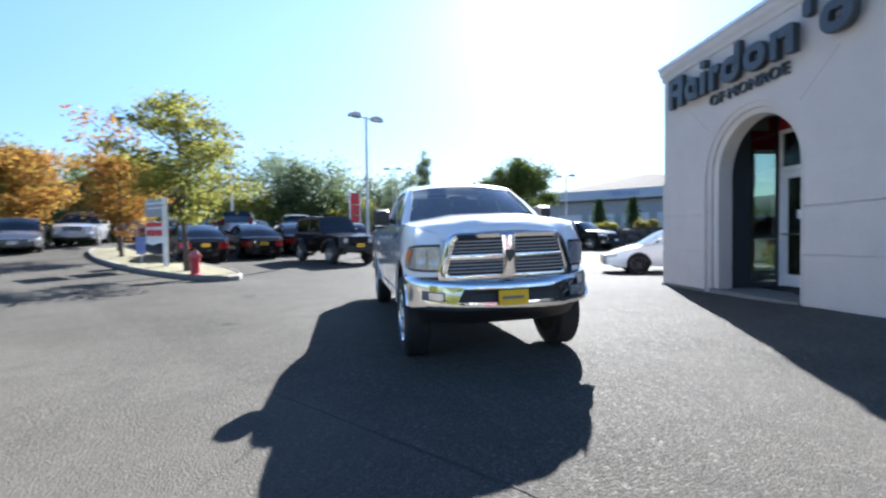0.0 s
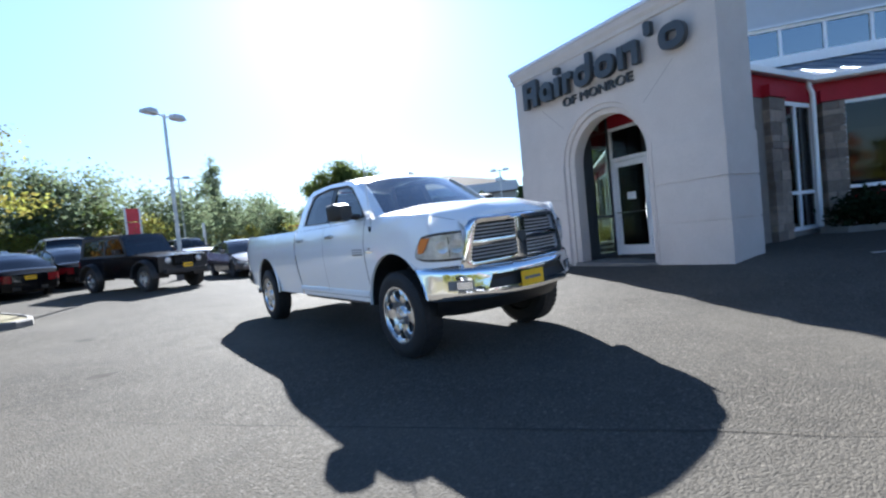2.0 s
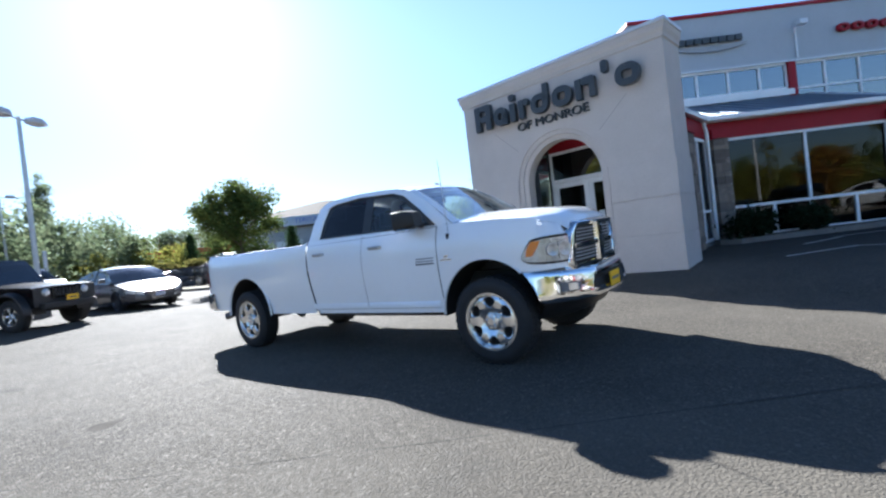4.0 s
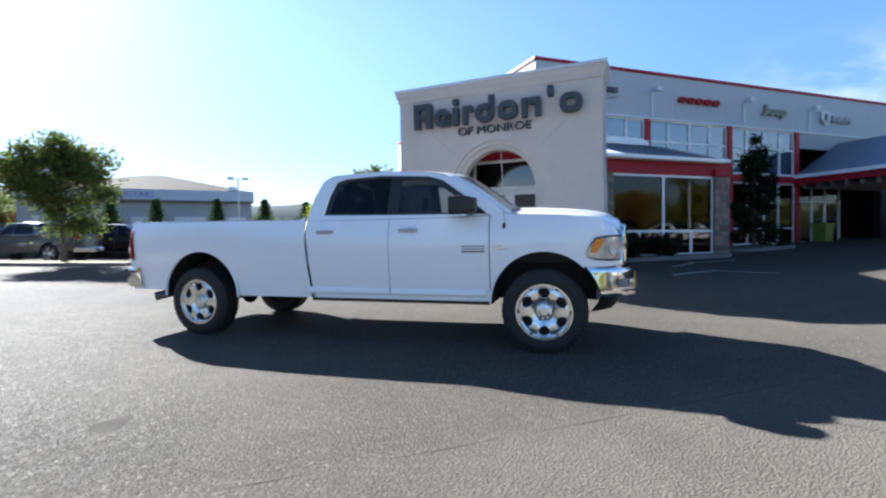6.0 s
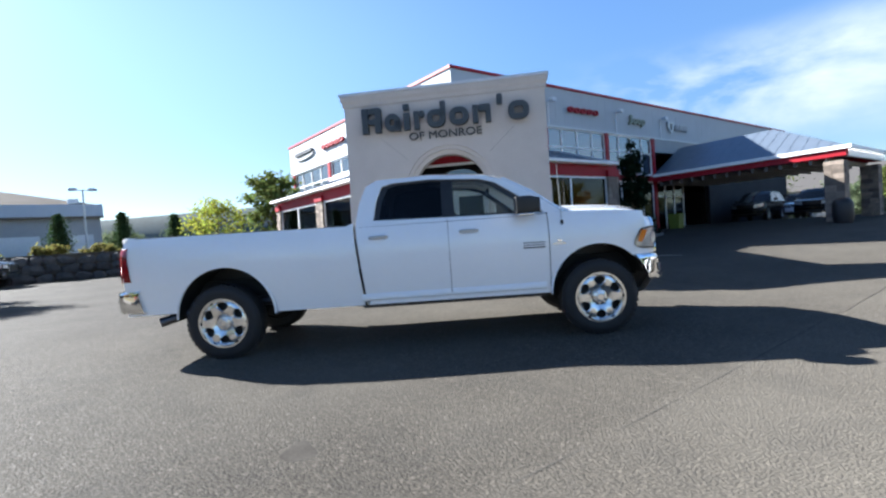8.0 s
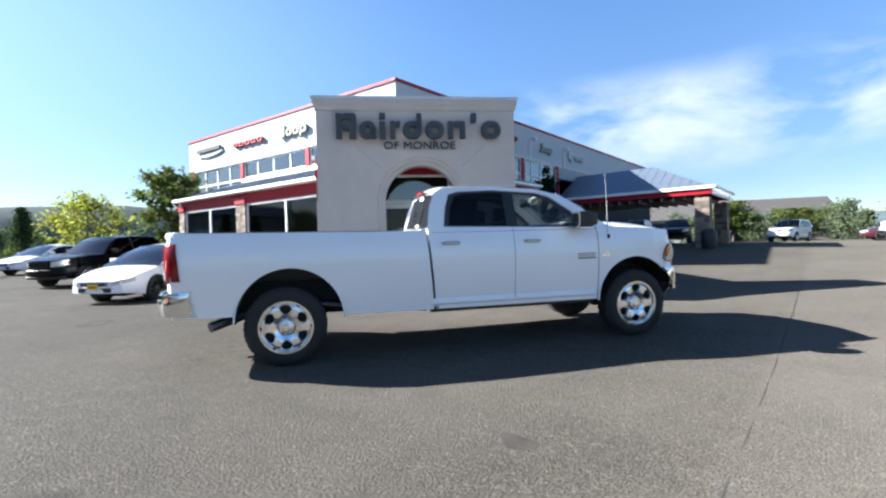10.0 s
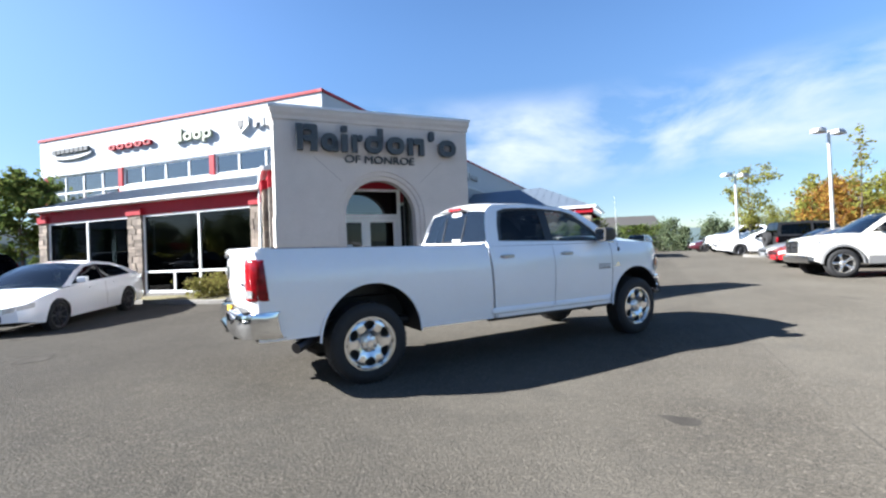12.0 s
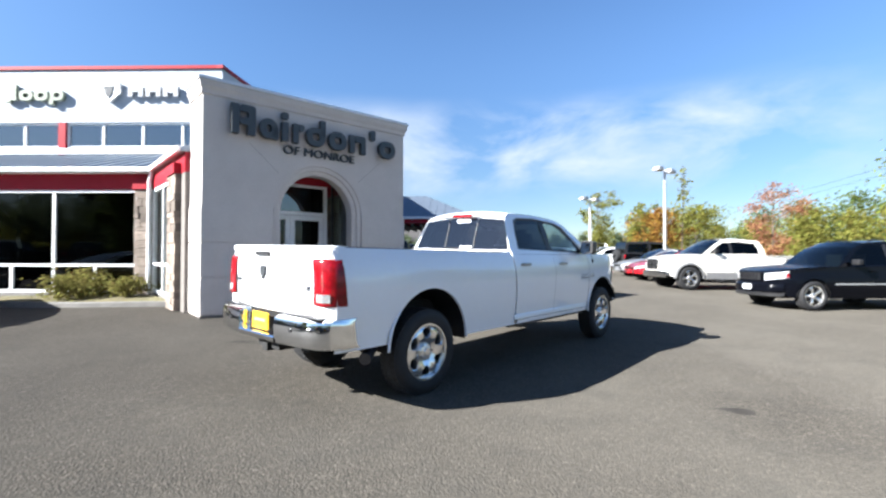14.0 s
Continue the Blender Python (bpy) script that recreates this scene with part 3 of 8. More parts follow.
loft(bm, [[Vector((T_L + p0, p0, z)) for p0, z in prof], [Vector((T_R - p0, p0, z)) for p0, z in prof]])
part("cornice", bm, M["stucco"], tower)
for u, s in ((T_L, 1), (T_R, -1)):
    bm = bmesh.new()
    loft(bm, [[Vector((u + s * p0, p0, z)) for p0, z in prof], [Vector((u + s * p0, T_D, z)) for p0, z in prof]])
    part("cornice", bm, M["stucco"], tower)
part("coping", boxes((T_L - 0.10, T_R + 0.10, -0.10, 0.62, 4.802, 4.87), (T_L - 0.10, T_L + 0.4, 0.622, T_D, 4.802, 4.87), (T_R - 0.4, T_R + 0.10, 0.622, T_D, 4.802, 4.87), bevel=0.01), M["capmetal"], tower, "pale metal coping")

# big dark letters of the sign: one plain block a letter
sizes = [(0.60, 1.08, 0.61), (1.15, 1.54, 0.43), (1.62, 1.77, 0.61), (1.87, 2.13, 0.43), (2.18, 2.63, 0.61), (2.72, 3.18, 0.43), (3.27, 3.70, 0.43), (3.82, 3.98, 0.25), (4.10, 4.58, 0.43)]
for k, (u0, u1, h) in enumerate(sizes):
    z0 = 3.82 if k != 7 else 4.20
    w = (u1 - u0)
    s0 = u0
    bm = bmesh.new()
    z1 = z0 + h

    def rounded_block(a0, a1, b0, b1, r, hole=None):
        def ring(p0, p1, q0, q1, rad):
            out = []
            for cx, cz, st in ((p1 - rad, q1 - rad, 0), (p0 + rad, q1 - rad, 90), (p0 + rad, q0 + rad, 180), (p1 - rad, q0 + rad, 270)):
                out += [(cx + rad * math.cos(radians(st + 18 * i)), cz + rad * math.sin(radians(st + 18 * i))) for i in range(6)]
            return out
        o = ring(a0, a1, b0, b1, r)
        i_ = ring(*hole[:4], hole[4]) if hole else None
        at = lambda pts, y, g=0.0: [Vector((c0 + (x - c0) * (1 - g), y, m0 + (zz - m0) * (1 - g))) for x, zz in pts]
        c0, m0 = (a0 + a1) / 2, (b0 + b1) / 2
        rings = [at(o, -0.09), at(o, -0.185), at(o, -0.20, 0.04)]
        if i_:
            rings += [at(i_, -0.20), at(i_, -0.09), at(o, -0.09)]
            loft(bm, rings, caps=False)
        else:
            loft(bm, rings)

    if k == 7:
        rounded_block(u0 + 0.02, u1, z0, z1, 0.05)
    elif k == 2:
        rounded_block(u0, u1, z0, z0 + 0.42, 0.015)
        rounded_block(u0, u1, z0 + 0.48, z0 + 0.62, 0.03)
    elif k in (3, 6):
        rounded_block(u0, u0 + 0.13, z0, z0 + 0.43, 0.012)
        rounded_block(u0 + 0.131, u1, z0 + 0.27, z0 + 0.43, 0.06)
        if k == 6:
            rounded_block(u1 - 0.13, u1, z0, z0 + 0.30, 0.012)
    elif k == 0:
        rounded_block(u0, u0 + 0.15, z0, z1, 0.012)
        rounded_block(u0 + 0.151, u1, z0 + 0.20, z1, 0.07, (u0 + 0.152, u1 - 0.15, z0 + 0.34, z1 - 0.14, 0.05))
        rounded_block(u1 - 0.17, u1 - 0.01, z0, z0 + 0.22, 0.012)
    else:
        rounded_block(u0, u1, z0, z0 + 0.43, 0.19, (u0 + 0.14, u1 - 0.14, z0 + 0.135, z0 + 0.295, 0.05))
        if k == 4:
            rounded_block(u1 - 0.12, u1 + 0.006, z0 + 0.25, z1, 0.012)
        if k == 1:
            rounded_block(u1 - 0.11, u1 + 0.006, z0, z0 + 0.26, 0.012)
    part("sign_letter", bm, M["letter"], tower, "dark grey raised sign block")


def lettering(name, text, size, depth, mat, parent, m, label=""):
    cu = bpy.data.curves.new(name, "FONT")
    cu.body, cu.size, cu.extrude, cu.align_x, cu.align_y = text, size, depth, "LEFT", "BOTTOM_BASELINE"
    tmp = bpy.data.objects.new(name, cu)
    me = bpy.data.meshes.new_from_object(tmp)
    bpy.data.objects.remove(tmp)
    me.materials.append(mat)
    ob = new(name, me)
    ob.matrix_basis = m
    if parent is not None:
        ob.parent = parent
    return tagged(ob, label)


lett = lettering("town_lettering", "OF MONROE", 0.255, 0.03, M["letter"], tower, Matrix.Translation((1.70, -0.045, 3.60)) @ pose(0, 0, 0, 90, 0, 0), "dark grey capital letters")
lett.scale = (1.18, 1.0, 1.0)

# doorway: a porch behind the arch with glazed sides and a pair of doors at its back
DY = 1.45
door = thing("door_entrance", "white framed pair of glass doors at the back of the arched porch, shut", "door", kind="structure", at=TOWER @ Matrix.Translation((0, DY, 0)))
D0, D1, DM = 1.50, 3.54, 2.53
part("door_frame", boxes((D0, D0 + 0.10, 0, 0.1, 0.24, 3.20), (D1 - 0.10, D1, 0, 0.1, 0.24, 3.20), (D0 + 0.102, D1 - 0.102, 0.002, 0.098, 2.41, 2.50), (D0 + 0.102, D1 - 0.102, 0.002, 0.098, 3.13, 3.198)), M["whiteframe"], door)
part("transom_panel", boxes((D0 - 0.2, D1 + 0.2, 0.0, 0.1, 3.202, 3.5)), M["red"], door, "red panel over the doors")
part("transom_pane", boxes((D0 + 0.10, D1 - 0.10, 0.044, 0.05, 2.50, 3.13)), M["glass_mid"], door, "reflecting transom glass")
for u0, u1, hu in ((D0 + 0.104, DM - 0.003, DM - 0.07), (DM + 0.003, D1 - 0.104, DM + 0.07)):
    leaf = part("door_leaf", boxes((u0, u0 + 0.12, 0.02, 0.07, 0.26, 2.40), (u1 - 0.12, u1, 0.02, 0.07, 0.26, 2.40), (u0 + 0.122, u1 - 0.122, 0.02, 0.07, 0.26, 0.48), (u0 + 0.122, u1 - 0.122, 0.02, 0.07, 2.28, 2.40)), M["whiteframe"], door)
    part("pane", boxes((u0 + 0.118, u1 - 0.118, 0.04, 0.046, 0.47, 2.29)), M["glass"], leaf)
    bm = boxes((u0 + 0.06, u1 - 0.06, -0.04, -0.015, 1.22, 1.25), (u0 + 0.05, u0 + 0.075, -0.04, 0.022, 1.22, 1.25), (u1 - 0.075, u1 - 0.05, -0.04, 0.022, 1.22, 1.25), bevel=0.005)
    tube(bm, [(hu, 0.02, 1.08), (hu, -0.06, 1.09), (hu, -0.06, 1.39), (hu, 0.02, 1.40)], 0.014, 8)
    part("door_handle", bm, M["chrome"], leaf, "steel push bar and pull handle")
part("notice", boxes((1.93, 2.15, 0.028, 0.036, 1.52, 1.68)), M["sign_white"], door, "white paper notice on the glass")
part("notice", boxes((2.72, 2.86, 0.028, 0.036, 1.38, 1.60)), M["sign_white"], door, "white paper notice on the glass")
part("threshold", boxes((A0 - 0.1, A1 + 0.1, -DY, 0.2, 0.1, 0.235)), M["kerb"], door)
porch = thing("porch", "dim arched porch with glazed sides and red soffit", "porch", kind="structure", at=TOWER)
for u in (1.54, 3.68):
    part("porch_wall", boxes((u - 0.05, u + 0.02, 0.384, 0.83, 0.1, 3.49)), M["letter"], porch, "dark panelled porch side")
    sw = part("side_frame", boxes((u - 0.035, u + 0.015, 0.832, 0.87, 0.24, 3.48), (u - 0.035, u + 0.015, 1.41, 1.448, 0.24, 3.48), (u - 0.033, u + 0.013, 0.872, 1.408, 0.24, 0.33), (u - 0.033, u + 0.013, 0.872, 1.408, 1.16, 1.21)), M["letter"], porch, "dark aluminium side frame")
    for z0, z1 in ((0.33, 1.16), (1.21, 3.48)):
        part("pane", boxes((u - 0.012, u - 0.004, 0.86, 1.42, z0, z1)), M["carglass"], sw)
part("floor", boxes((0.2, 4.3, 0.93, 5.2, 0.08, 0.235)), M["intfloor"], porch)
part("soffit", boxes((0.22, 4.3, 0.382, 5.2, 3.5, 3.58)), M["ceiling"], porch)

# ---- the two wings: s runs along the wing from the corner, q out of its face ----
CORNER = Vector((2.71, 14.29, 0))
RIGHT = Matrix(((1, 0, 0, CORNER.x), (0, -1, 0, CORNER.y), (0, 0, 1, 0), (0, 0, 0, 1)))
LEFT = Matrix(((-0.065, -0.998, 0, CORNER.x), (0.998, -0.065, 0, CORNER.y), (0, 0, 1, 0), (0, 0, 0, 1)))


def wpart(name, rows, mat, parent, wing, label="", bevel=0.0, smooth=False):
    bm = bmesh.new()
    for r in rows:
        box(bm, *r, bevel=bevel, m=wing)
    return part(name, bm, mat, parent, label, smooth)


def stone_pier(parent, wing, s0, s1, q0, q1, z0, z1, seed):
    """A pier clad in ledge stone, each stone its own piece, on a mortar core."""
    rng = random.Random(seed)
    pier = wpart("stone_pier", [(s0 + 0.03, s1 - 0.03, q0 + 0.03, q1 - 0.03, z0, z1)], M["mortar"], parent, wing, "pier clad in brown ledge stone")
    z = z0
    while z < z1 - 0.04:
        h = min(rng.choice((0.11, 0.15, 0.2, 0.24)), z1 - z)
        s = s0
        while s < s1 - 0.02:
            w = min(rng.uniform(0.16, 0.42), s1 - s)
            if s1 - s - w < 0.1:
                w = s1 - s
            d = rng.uniform(-0.012, 0.016)
            bm = bmesh.new()
            box(bm, s + 0.006, s + w - 0.006, q0, q1 + d, z + 0.006, z + h - 0.006, m=wing)
            part("stone", bm, M["stone"], pier)
            s += w
        z += h
    return pier


def glazing(parent, wing, s0, s1, q, z0, z1, mulls, rails, name="window", label="", sub=(), pane="glass"):
    """A glazed screen in white bars with real panes; sub: short posts under the lowest rail."""
    win = thing(name, label or "tinted showroom window in white aluminium bars", "window", kind="structure")
    t = 0.035
    part("window_frame", _wb([(s0, s1, q - 0.05, q + 0.05, z1 - 0.07, z1), (s0, s1, q - 0.05, q + 0.05, z0, z0 + 0.08)], wing), M["whiteframe"], win)
    edges = [s0, *mulls, s1]
    for s in edges:
        part("mullion", _wb([(s - t, s + t, q - 0.048, q + 0.048, z0 + 0.081, z1 - 0.071)], wing), M["whiteframe"], win)
    lev = [z0 + 0.04, *rails, z1 - 0.04]
    for a, b in zip(edges, edges[1:]):
        for r in rails:
            part("rail", _wb([(a + t + 0.002, b - t - 0.002, q - 0.045, q + 0.045, r - t, r + t)], wing), M["whiteframe"], win)
        for za, zb in zip(lev, lev[1:]):
            part("pane", _wb([(a, b, q - 0.004, q + 0.004, za, zb)], wing), M[pane], win)
    for s in sub:
        part("post", _wb([(s - t, s + t, q - 0.044, q + 0.044, z0 + 0.082, rails[0] - t - 0.002)], wing), M["whiteframe"], win)
    return win


def _wb(rows, wing):
    bm = bmesh.new()
    for r in rows:
        box(bm, *r, m=wing)
    return bm


def brand_sign(kind, s0, s1, z0, z1, wing, mat):
    """A wall sign drawn as plain raised shapes with no lettering."""
    sg = thing("wall_sign", {"oval": "dark winged wall sign with an arc below it", "red": "red raised wall sign of plain blocks", "green": "pale green raised wall sign of plain blocks", "shield": "shield badge with dark raised blocks beside it"}[kind], "sign")
    w = s1 - s0
    def bl(name, a0, a1, b0, b1, m, q=(0.03, 0.14)):
        part(name, _wb([(s0 + a0 * w, s0 + a1 * w, q[0], q[1], z0 + b0 * (z1 - z0), z0 + b1 * (z1 - z0))], wing), m, sg)
    if kind == "oval":
        for k in range(8):
            bl("block", 0.06 + 0.11 * k, 0.06 + 0.11 * k + 0.09, 0.60, 0.95, M["letter"])
        bm = bmesh.new()
        up = [(0.5 - 0.5 * math.cos(k * math.pi / 16), 0.55 - 0.50 * math.sin(k * math.pi / 16)) for k in range(17)]
        dn = [(a, 0.55 - (0.55 - b) * 0.45) for a, b in up][::-1]
        prism(bm, [(s0 + a * w, z0 + b * (z1 - z0)) for a, b in up[1:-1] + dn[1:-1]], 0.03, 0.10, "y", m=wing)
        part("arc", bm, M["sign_grey"], sg)
    elif kind == "shield":
        bm = bmesh.new()
        h = z1 - z0
        prism(bm, [(s0, z0 + 0.95 * h), (s0 + 0.26 * w, z0 + 0.95 * h), (s0 + 0.27 * w, z0 + 0.45 * h), (s0 + 0.13 * w, z0), (s0, z0 + 0.45 * h)], 0.03, 0.14, "y", m=wing)
        part("shield", bm, M["pole"], sg)
        bm = bmesh.new()
        prism(bm, [(s0 + 0.07 * w, z0 + 0.78 * h), (s0 + 0.19 * w, z0 + 0.78 * h), (s0 + 0.17 * w, z0 + 0.4 * h), (s0 + 0.13 * w, z0 + 0.2 * h), (s0 + 0.09 * w, z0 + 0.4 * h)], 0.141, 0.16, "y", m=wing)
        part("shield_core", bm, M["letter"], sg)
        for k in range(3):
            a0 = 0.36 + 0.21 * k
            bl("block", a0, a0 + 0.055, 0.28, 0.74, M["sign_grey"])
            bl("block", a0 + 0.125, a0 + 0.18, 0.28, 0.74, M["sign_grey"])
            bl("block", a0 + 0.056, a0 + 0.124, 0.50 if k < 2 else 0.45, 0.74, M["sign_grey"])
    else:
        def ring(a0, a1, b0, b1, hole):
            bm = bmesh.new()
            c, m, rx, rz = s0 + (a0 + a1) / 2 * w, z0 + (b0 + b1) / 2 * (z1 - z0), (a1 - a0) / 2 * w, (b1 - b0) / 2 * (z1 - z0)
            loop = [(math.copysign(abs(math.cos(t)) ** 0.75, math.cos(t)), math.copysign(abs(math.sin(t)) ** 0.75, math.sin(t))) for t in (k * math.tau / 24 for k in range(25))]
            loft(bm, [[wing @ Vector((c + x * rx * f, q, m + y * rz * f)) for x, y in loop] for f, q in ((1.0, 0.03), (1.0, 0.13), (0.93, 0.14), (hole, 0.14), (hole, 0.03))], closed=False)
            part("block", bm, mat, sg)
        if kind == "red":
            for k in range(5):
                ring(k / 5 + 0.015, (k + 1) / 5 - 0.015, 0.18, 0.84, 0.42 if k < 4 else 0.55)
        else:
            bl("block", 0.10, 0.19, 0.22, 1.0, mat)
            bl("block", 0.0, 0.098, 0.12, 0.30, mat)
            for a0 in (0.23, 0.48, 0.74):
                ring(a0, a0 + 0.235, 0.18, 0.74, 0.40)
            bl("block", 0.735, 0.80, 0.0, 0.30, mat)
    return sg


def wing_shell(side, wing, length, cols, mull_step, signs):
    sh = thing("wing_" + side, "white clad upper storey with a red coping, strip windows and red posts", "building", kind="structure")
    wpart("upper_wall", [(0.0, length, -0.3, 0.0, 5.76, 7.42)], M["white"], sh, wing)
    k = 0.3
    while k < length:
        rib = bmesh.new()
        box(rib, k, k + 0.025, 0.001, 0.004, 5.78, 7.40, m=wing)
        part("cladding_rib", rib, M["white"], sh)
        k += 0.6
    wpart("coping", [(-0.06, length + 0.06, -0.36, 0.05, 7.422, 7.53)], M["red"], sh, wing, "red metal coping")
    wpart("window_head", [(0.0, length, -0.12, 0.04, 5.70, 5.758)], M["capmetal"], sh, wing)
    wpart("sill_band", [(0.0, cols[0 if side == "right" else 1], -0.25, 0.05, 4.66, 4.85)], M["whiteframe"], sh, wing)
    edge = 0.0
    for i, c in enumerate([*cols, length if side == "right" else None]):
        if c is None:
            break
        n = max(1, round((c - edge) / mull_step))
        low = 3.72 if (side == "right" and i == 2) else 4.2 if (side == "right" and i == 1) or (side == "left" and i == 2) else 4.86
        if i < 3:
            glazing(sh and None, wing, edge + 0.14, c - 0.14, -0.1, low, 5.70, [edge + (c - edge) * k / n for k in range(1, n)], [4.86] if low < 4.8 else [], label="strip of upper windows in pale aluminium bars", pane="glass_upper")
        edge = c
    for c in cols:
        wpart("red_post", [(c - 0.12, c + 0.12, -0.2, 0.03, 3.4, 5.70)], M["red"], sh, wing, "red painted post")
    wpart("end_wall", [(length - 0.3, length, -12.0, -0.302, 0.0, 7.42)], M["white"], sh, wing)
    wpart("back_wall", [(0.0, length, -12.3, -12.002, 0.0, 7.3)], M["white"], sh, wing)
    for kind, s0, s1, z0, z1, mat in signs:
        brand_sign(kind, s0, s1, z0, z1, wing, mat)
    return sh


wing_shell("right", RIGHT, 32.0, [4.98, 9.33, 13.42], 1.07, [("oval", 1.3, 3.65, 6.25, 6.75, None), ("red", 6.43, 8.66, 6.36, 6.74, M["red"]), ("green", 11.14, 12.63, 6.2, 6.75, M["greenlogo"]), ("shield", 14.87, 17.0, 6.1, 6.75, None)])
wing_shell("left", LEFT, 15.82, [5.24, 10.43, 15.4], 1.22, [("shield", 3.98, 1.26, 6.30, 6.98, None), ("green", 7.05, 5.05, 6.25, 6.90, M["greenlogo"]), ("red", 11.05, 8.38, 6.40, 6.78, M["red"]), ("oval", 14.9, 12.1, 6.35, 6.90, None)])
tagged(part("flat_roof", bm := boxes((2.9, 34.4, 14.6, 26.3, 7.1, 7.25), (2.0, 14.0, 26.31, 30.0, 7.1, 7.25)), M["capmetal"]), "flat grey roof of the building", "roof", kind="structure")
tagged(part("upper_floor", boxes((2.95, 34.2, 14.45, 26.2, 3.62, 3.70), (2.0, 13.8, 26.21, 29.8, 3.62, 3.70)), M["interior"]), "dark ceiling over the showroom", "ceiling", kind="structure")


def low_bay(side, wing, s0, s1, mulls, piers, subs, sill, rail, base):
    """A glazed showroom bay that steps out under a lean-to metal roof."""
    b = thing("showroom_bay_" + side, "showroom bay under a grey metal lean-to roof with a red fascia", "building", kind="structure")
    re = s1 + 0.15 if side == "left" else s1 - 0.30
    bm = bmesh.new()
    prism(bm, [(-0.06, 4.655), (3.0, 3.63), (3.0, 3.55), (-0.06, 4.57)], s0 - 0.15, re, "x", m=wing)
    part("lean_to_roof", bm, M["roofmetal"], b)
    s = s0
    while s <= re - 0.1:
        seam = bmesh.new()
        prism(seam, [(-0.05, 4.682), (2.98, 3.667), (2.98, 3.637), (-0.05, 4.652)], s - 0.012, s + 0.012, "x", m=wing)
        part("roof_seam", seam, M["roofmetal"], b)
        s += 0.42
    wpart("gutter", [(s0 - 0.17, re + 0.02, 3.002, 3.10, 3.53, 3.64)], M["whiteframe"], b, wing, "white eaves gutter", bevel=0.015)
    for s in (re + 0.002,):
        bm = bmesh.new()
        prism(bm, [(-0.06, 4.69), (3.0, 3.66), (3.0, 3.52), (-0.06, 4.53)], s, s + 0.037, "x", m=wing)
        part("rake_trim", bm, M["whiteframe"], b)
    wpart("red_fascia", [(s0, s1, 2.72, 2.80, 3.10, 3.54)], M["red"], b, wing, "red metal fascia")
    wpart("soffit", [(s0 - 0.1, re - 0.05, 2.802, 3.0, 3.515, 3.545)], M["whiteframe"], b, wing)
    wpart("plinth", [(s0, s1, 2.62, 2.82, base - 0.3, sill)], M["kerb"], b, wing)
    for i, (p0, p1) in enumerate(piers):
        stone_pier(b, wing, p0, p1, 2.5, 2.86, base - 0.1, 3.098, 11 + i + len(side))
        wpart("red_cap", [(p0 - 0.03, p1 + 0.03, 2.45, 2.9, 3.102, 3.34)], M["red"], b, wing, "red pier cap")
    ed = [(piers[i][1], piers[i + 1][0]) for i in range(len(piers) - 1)]
    for (a, c), ms, sb in zip(ed, mulls, subs):
        glazing(b, wing, a, c, 2.72, sill, 3.10, ms, [rail], sub=sb, name="window_bay")
    # downpipe at the free corner
    bm = bmesh.new()
    tube(bm, [wing @ Vector(p) for p in ((s0 - 0.1, 3.02, 3.6), (s0 - 0.1, 2.98, 3.45), (s0 - 0.02, 2.92, 3.3), (s0 - 0.02, 2.92, base + 0.05))], 0.05, 10)
    part("downpipe", bm, M["whiteframe"], b, "white downpipe", smooth=True)
    wpart("floor_slab", [(s0 + 0.1, s1, -11.0, 2.6, base - 0.25, base - 0.02)], M["intfloor"], b, wing)
    return b


low_bay("left", LEFT, 0.42, 11.0, [[3.05], [8.41]], [(0.46, 0.84), (5.55, 6.21), (10.55, 11.0)], [[1.94, 4.18], [7.3, 9.5]], 0.40, 1.12, 0.34)
low_bay("right", RIGHT, 0.42, 5.78, [[3.0]], [(0.58, 0.98), (5.1, 5.76)], [[2.05, 4.16]], 0.50, 1.30, 0.46)
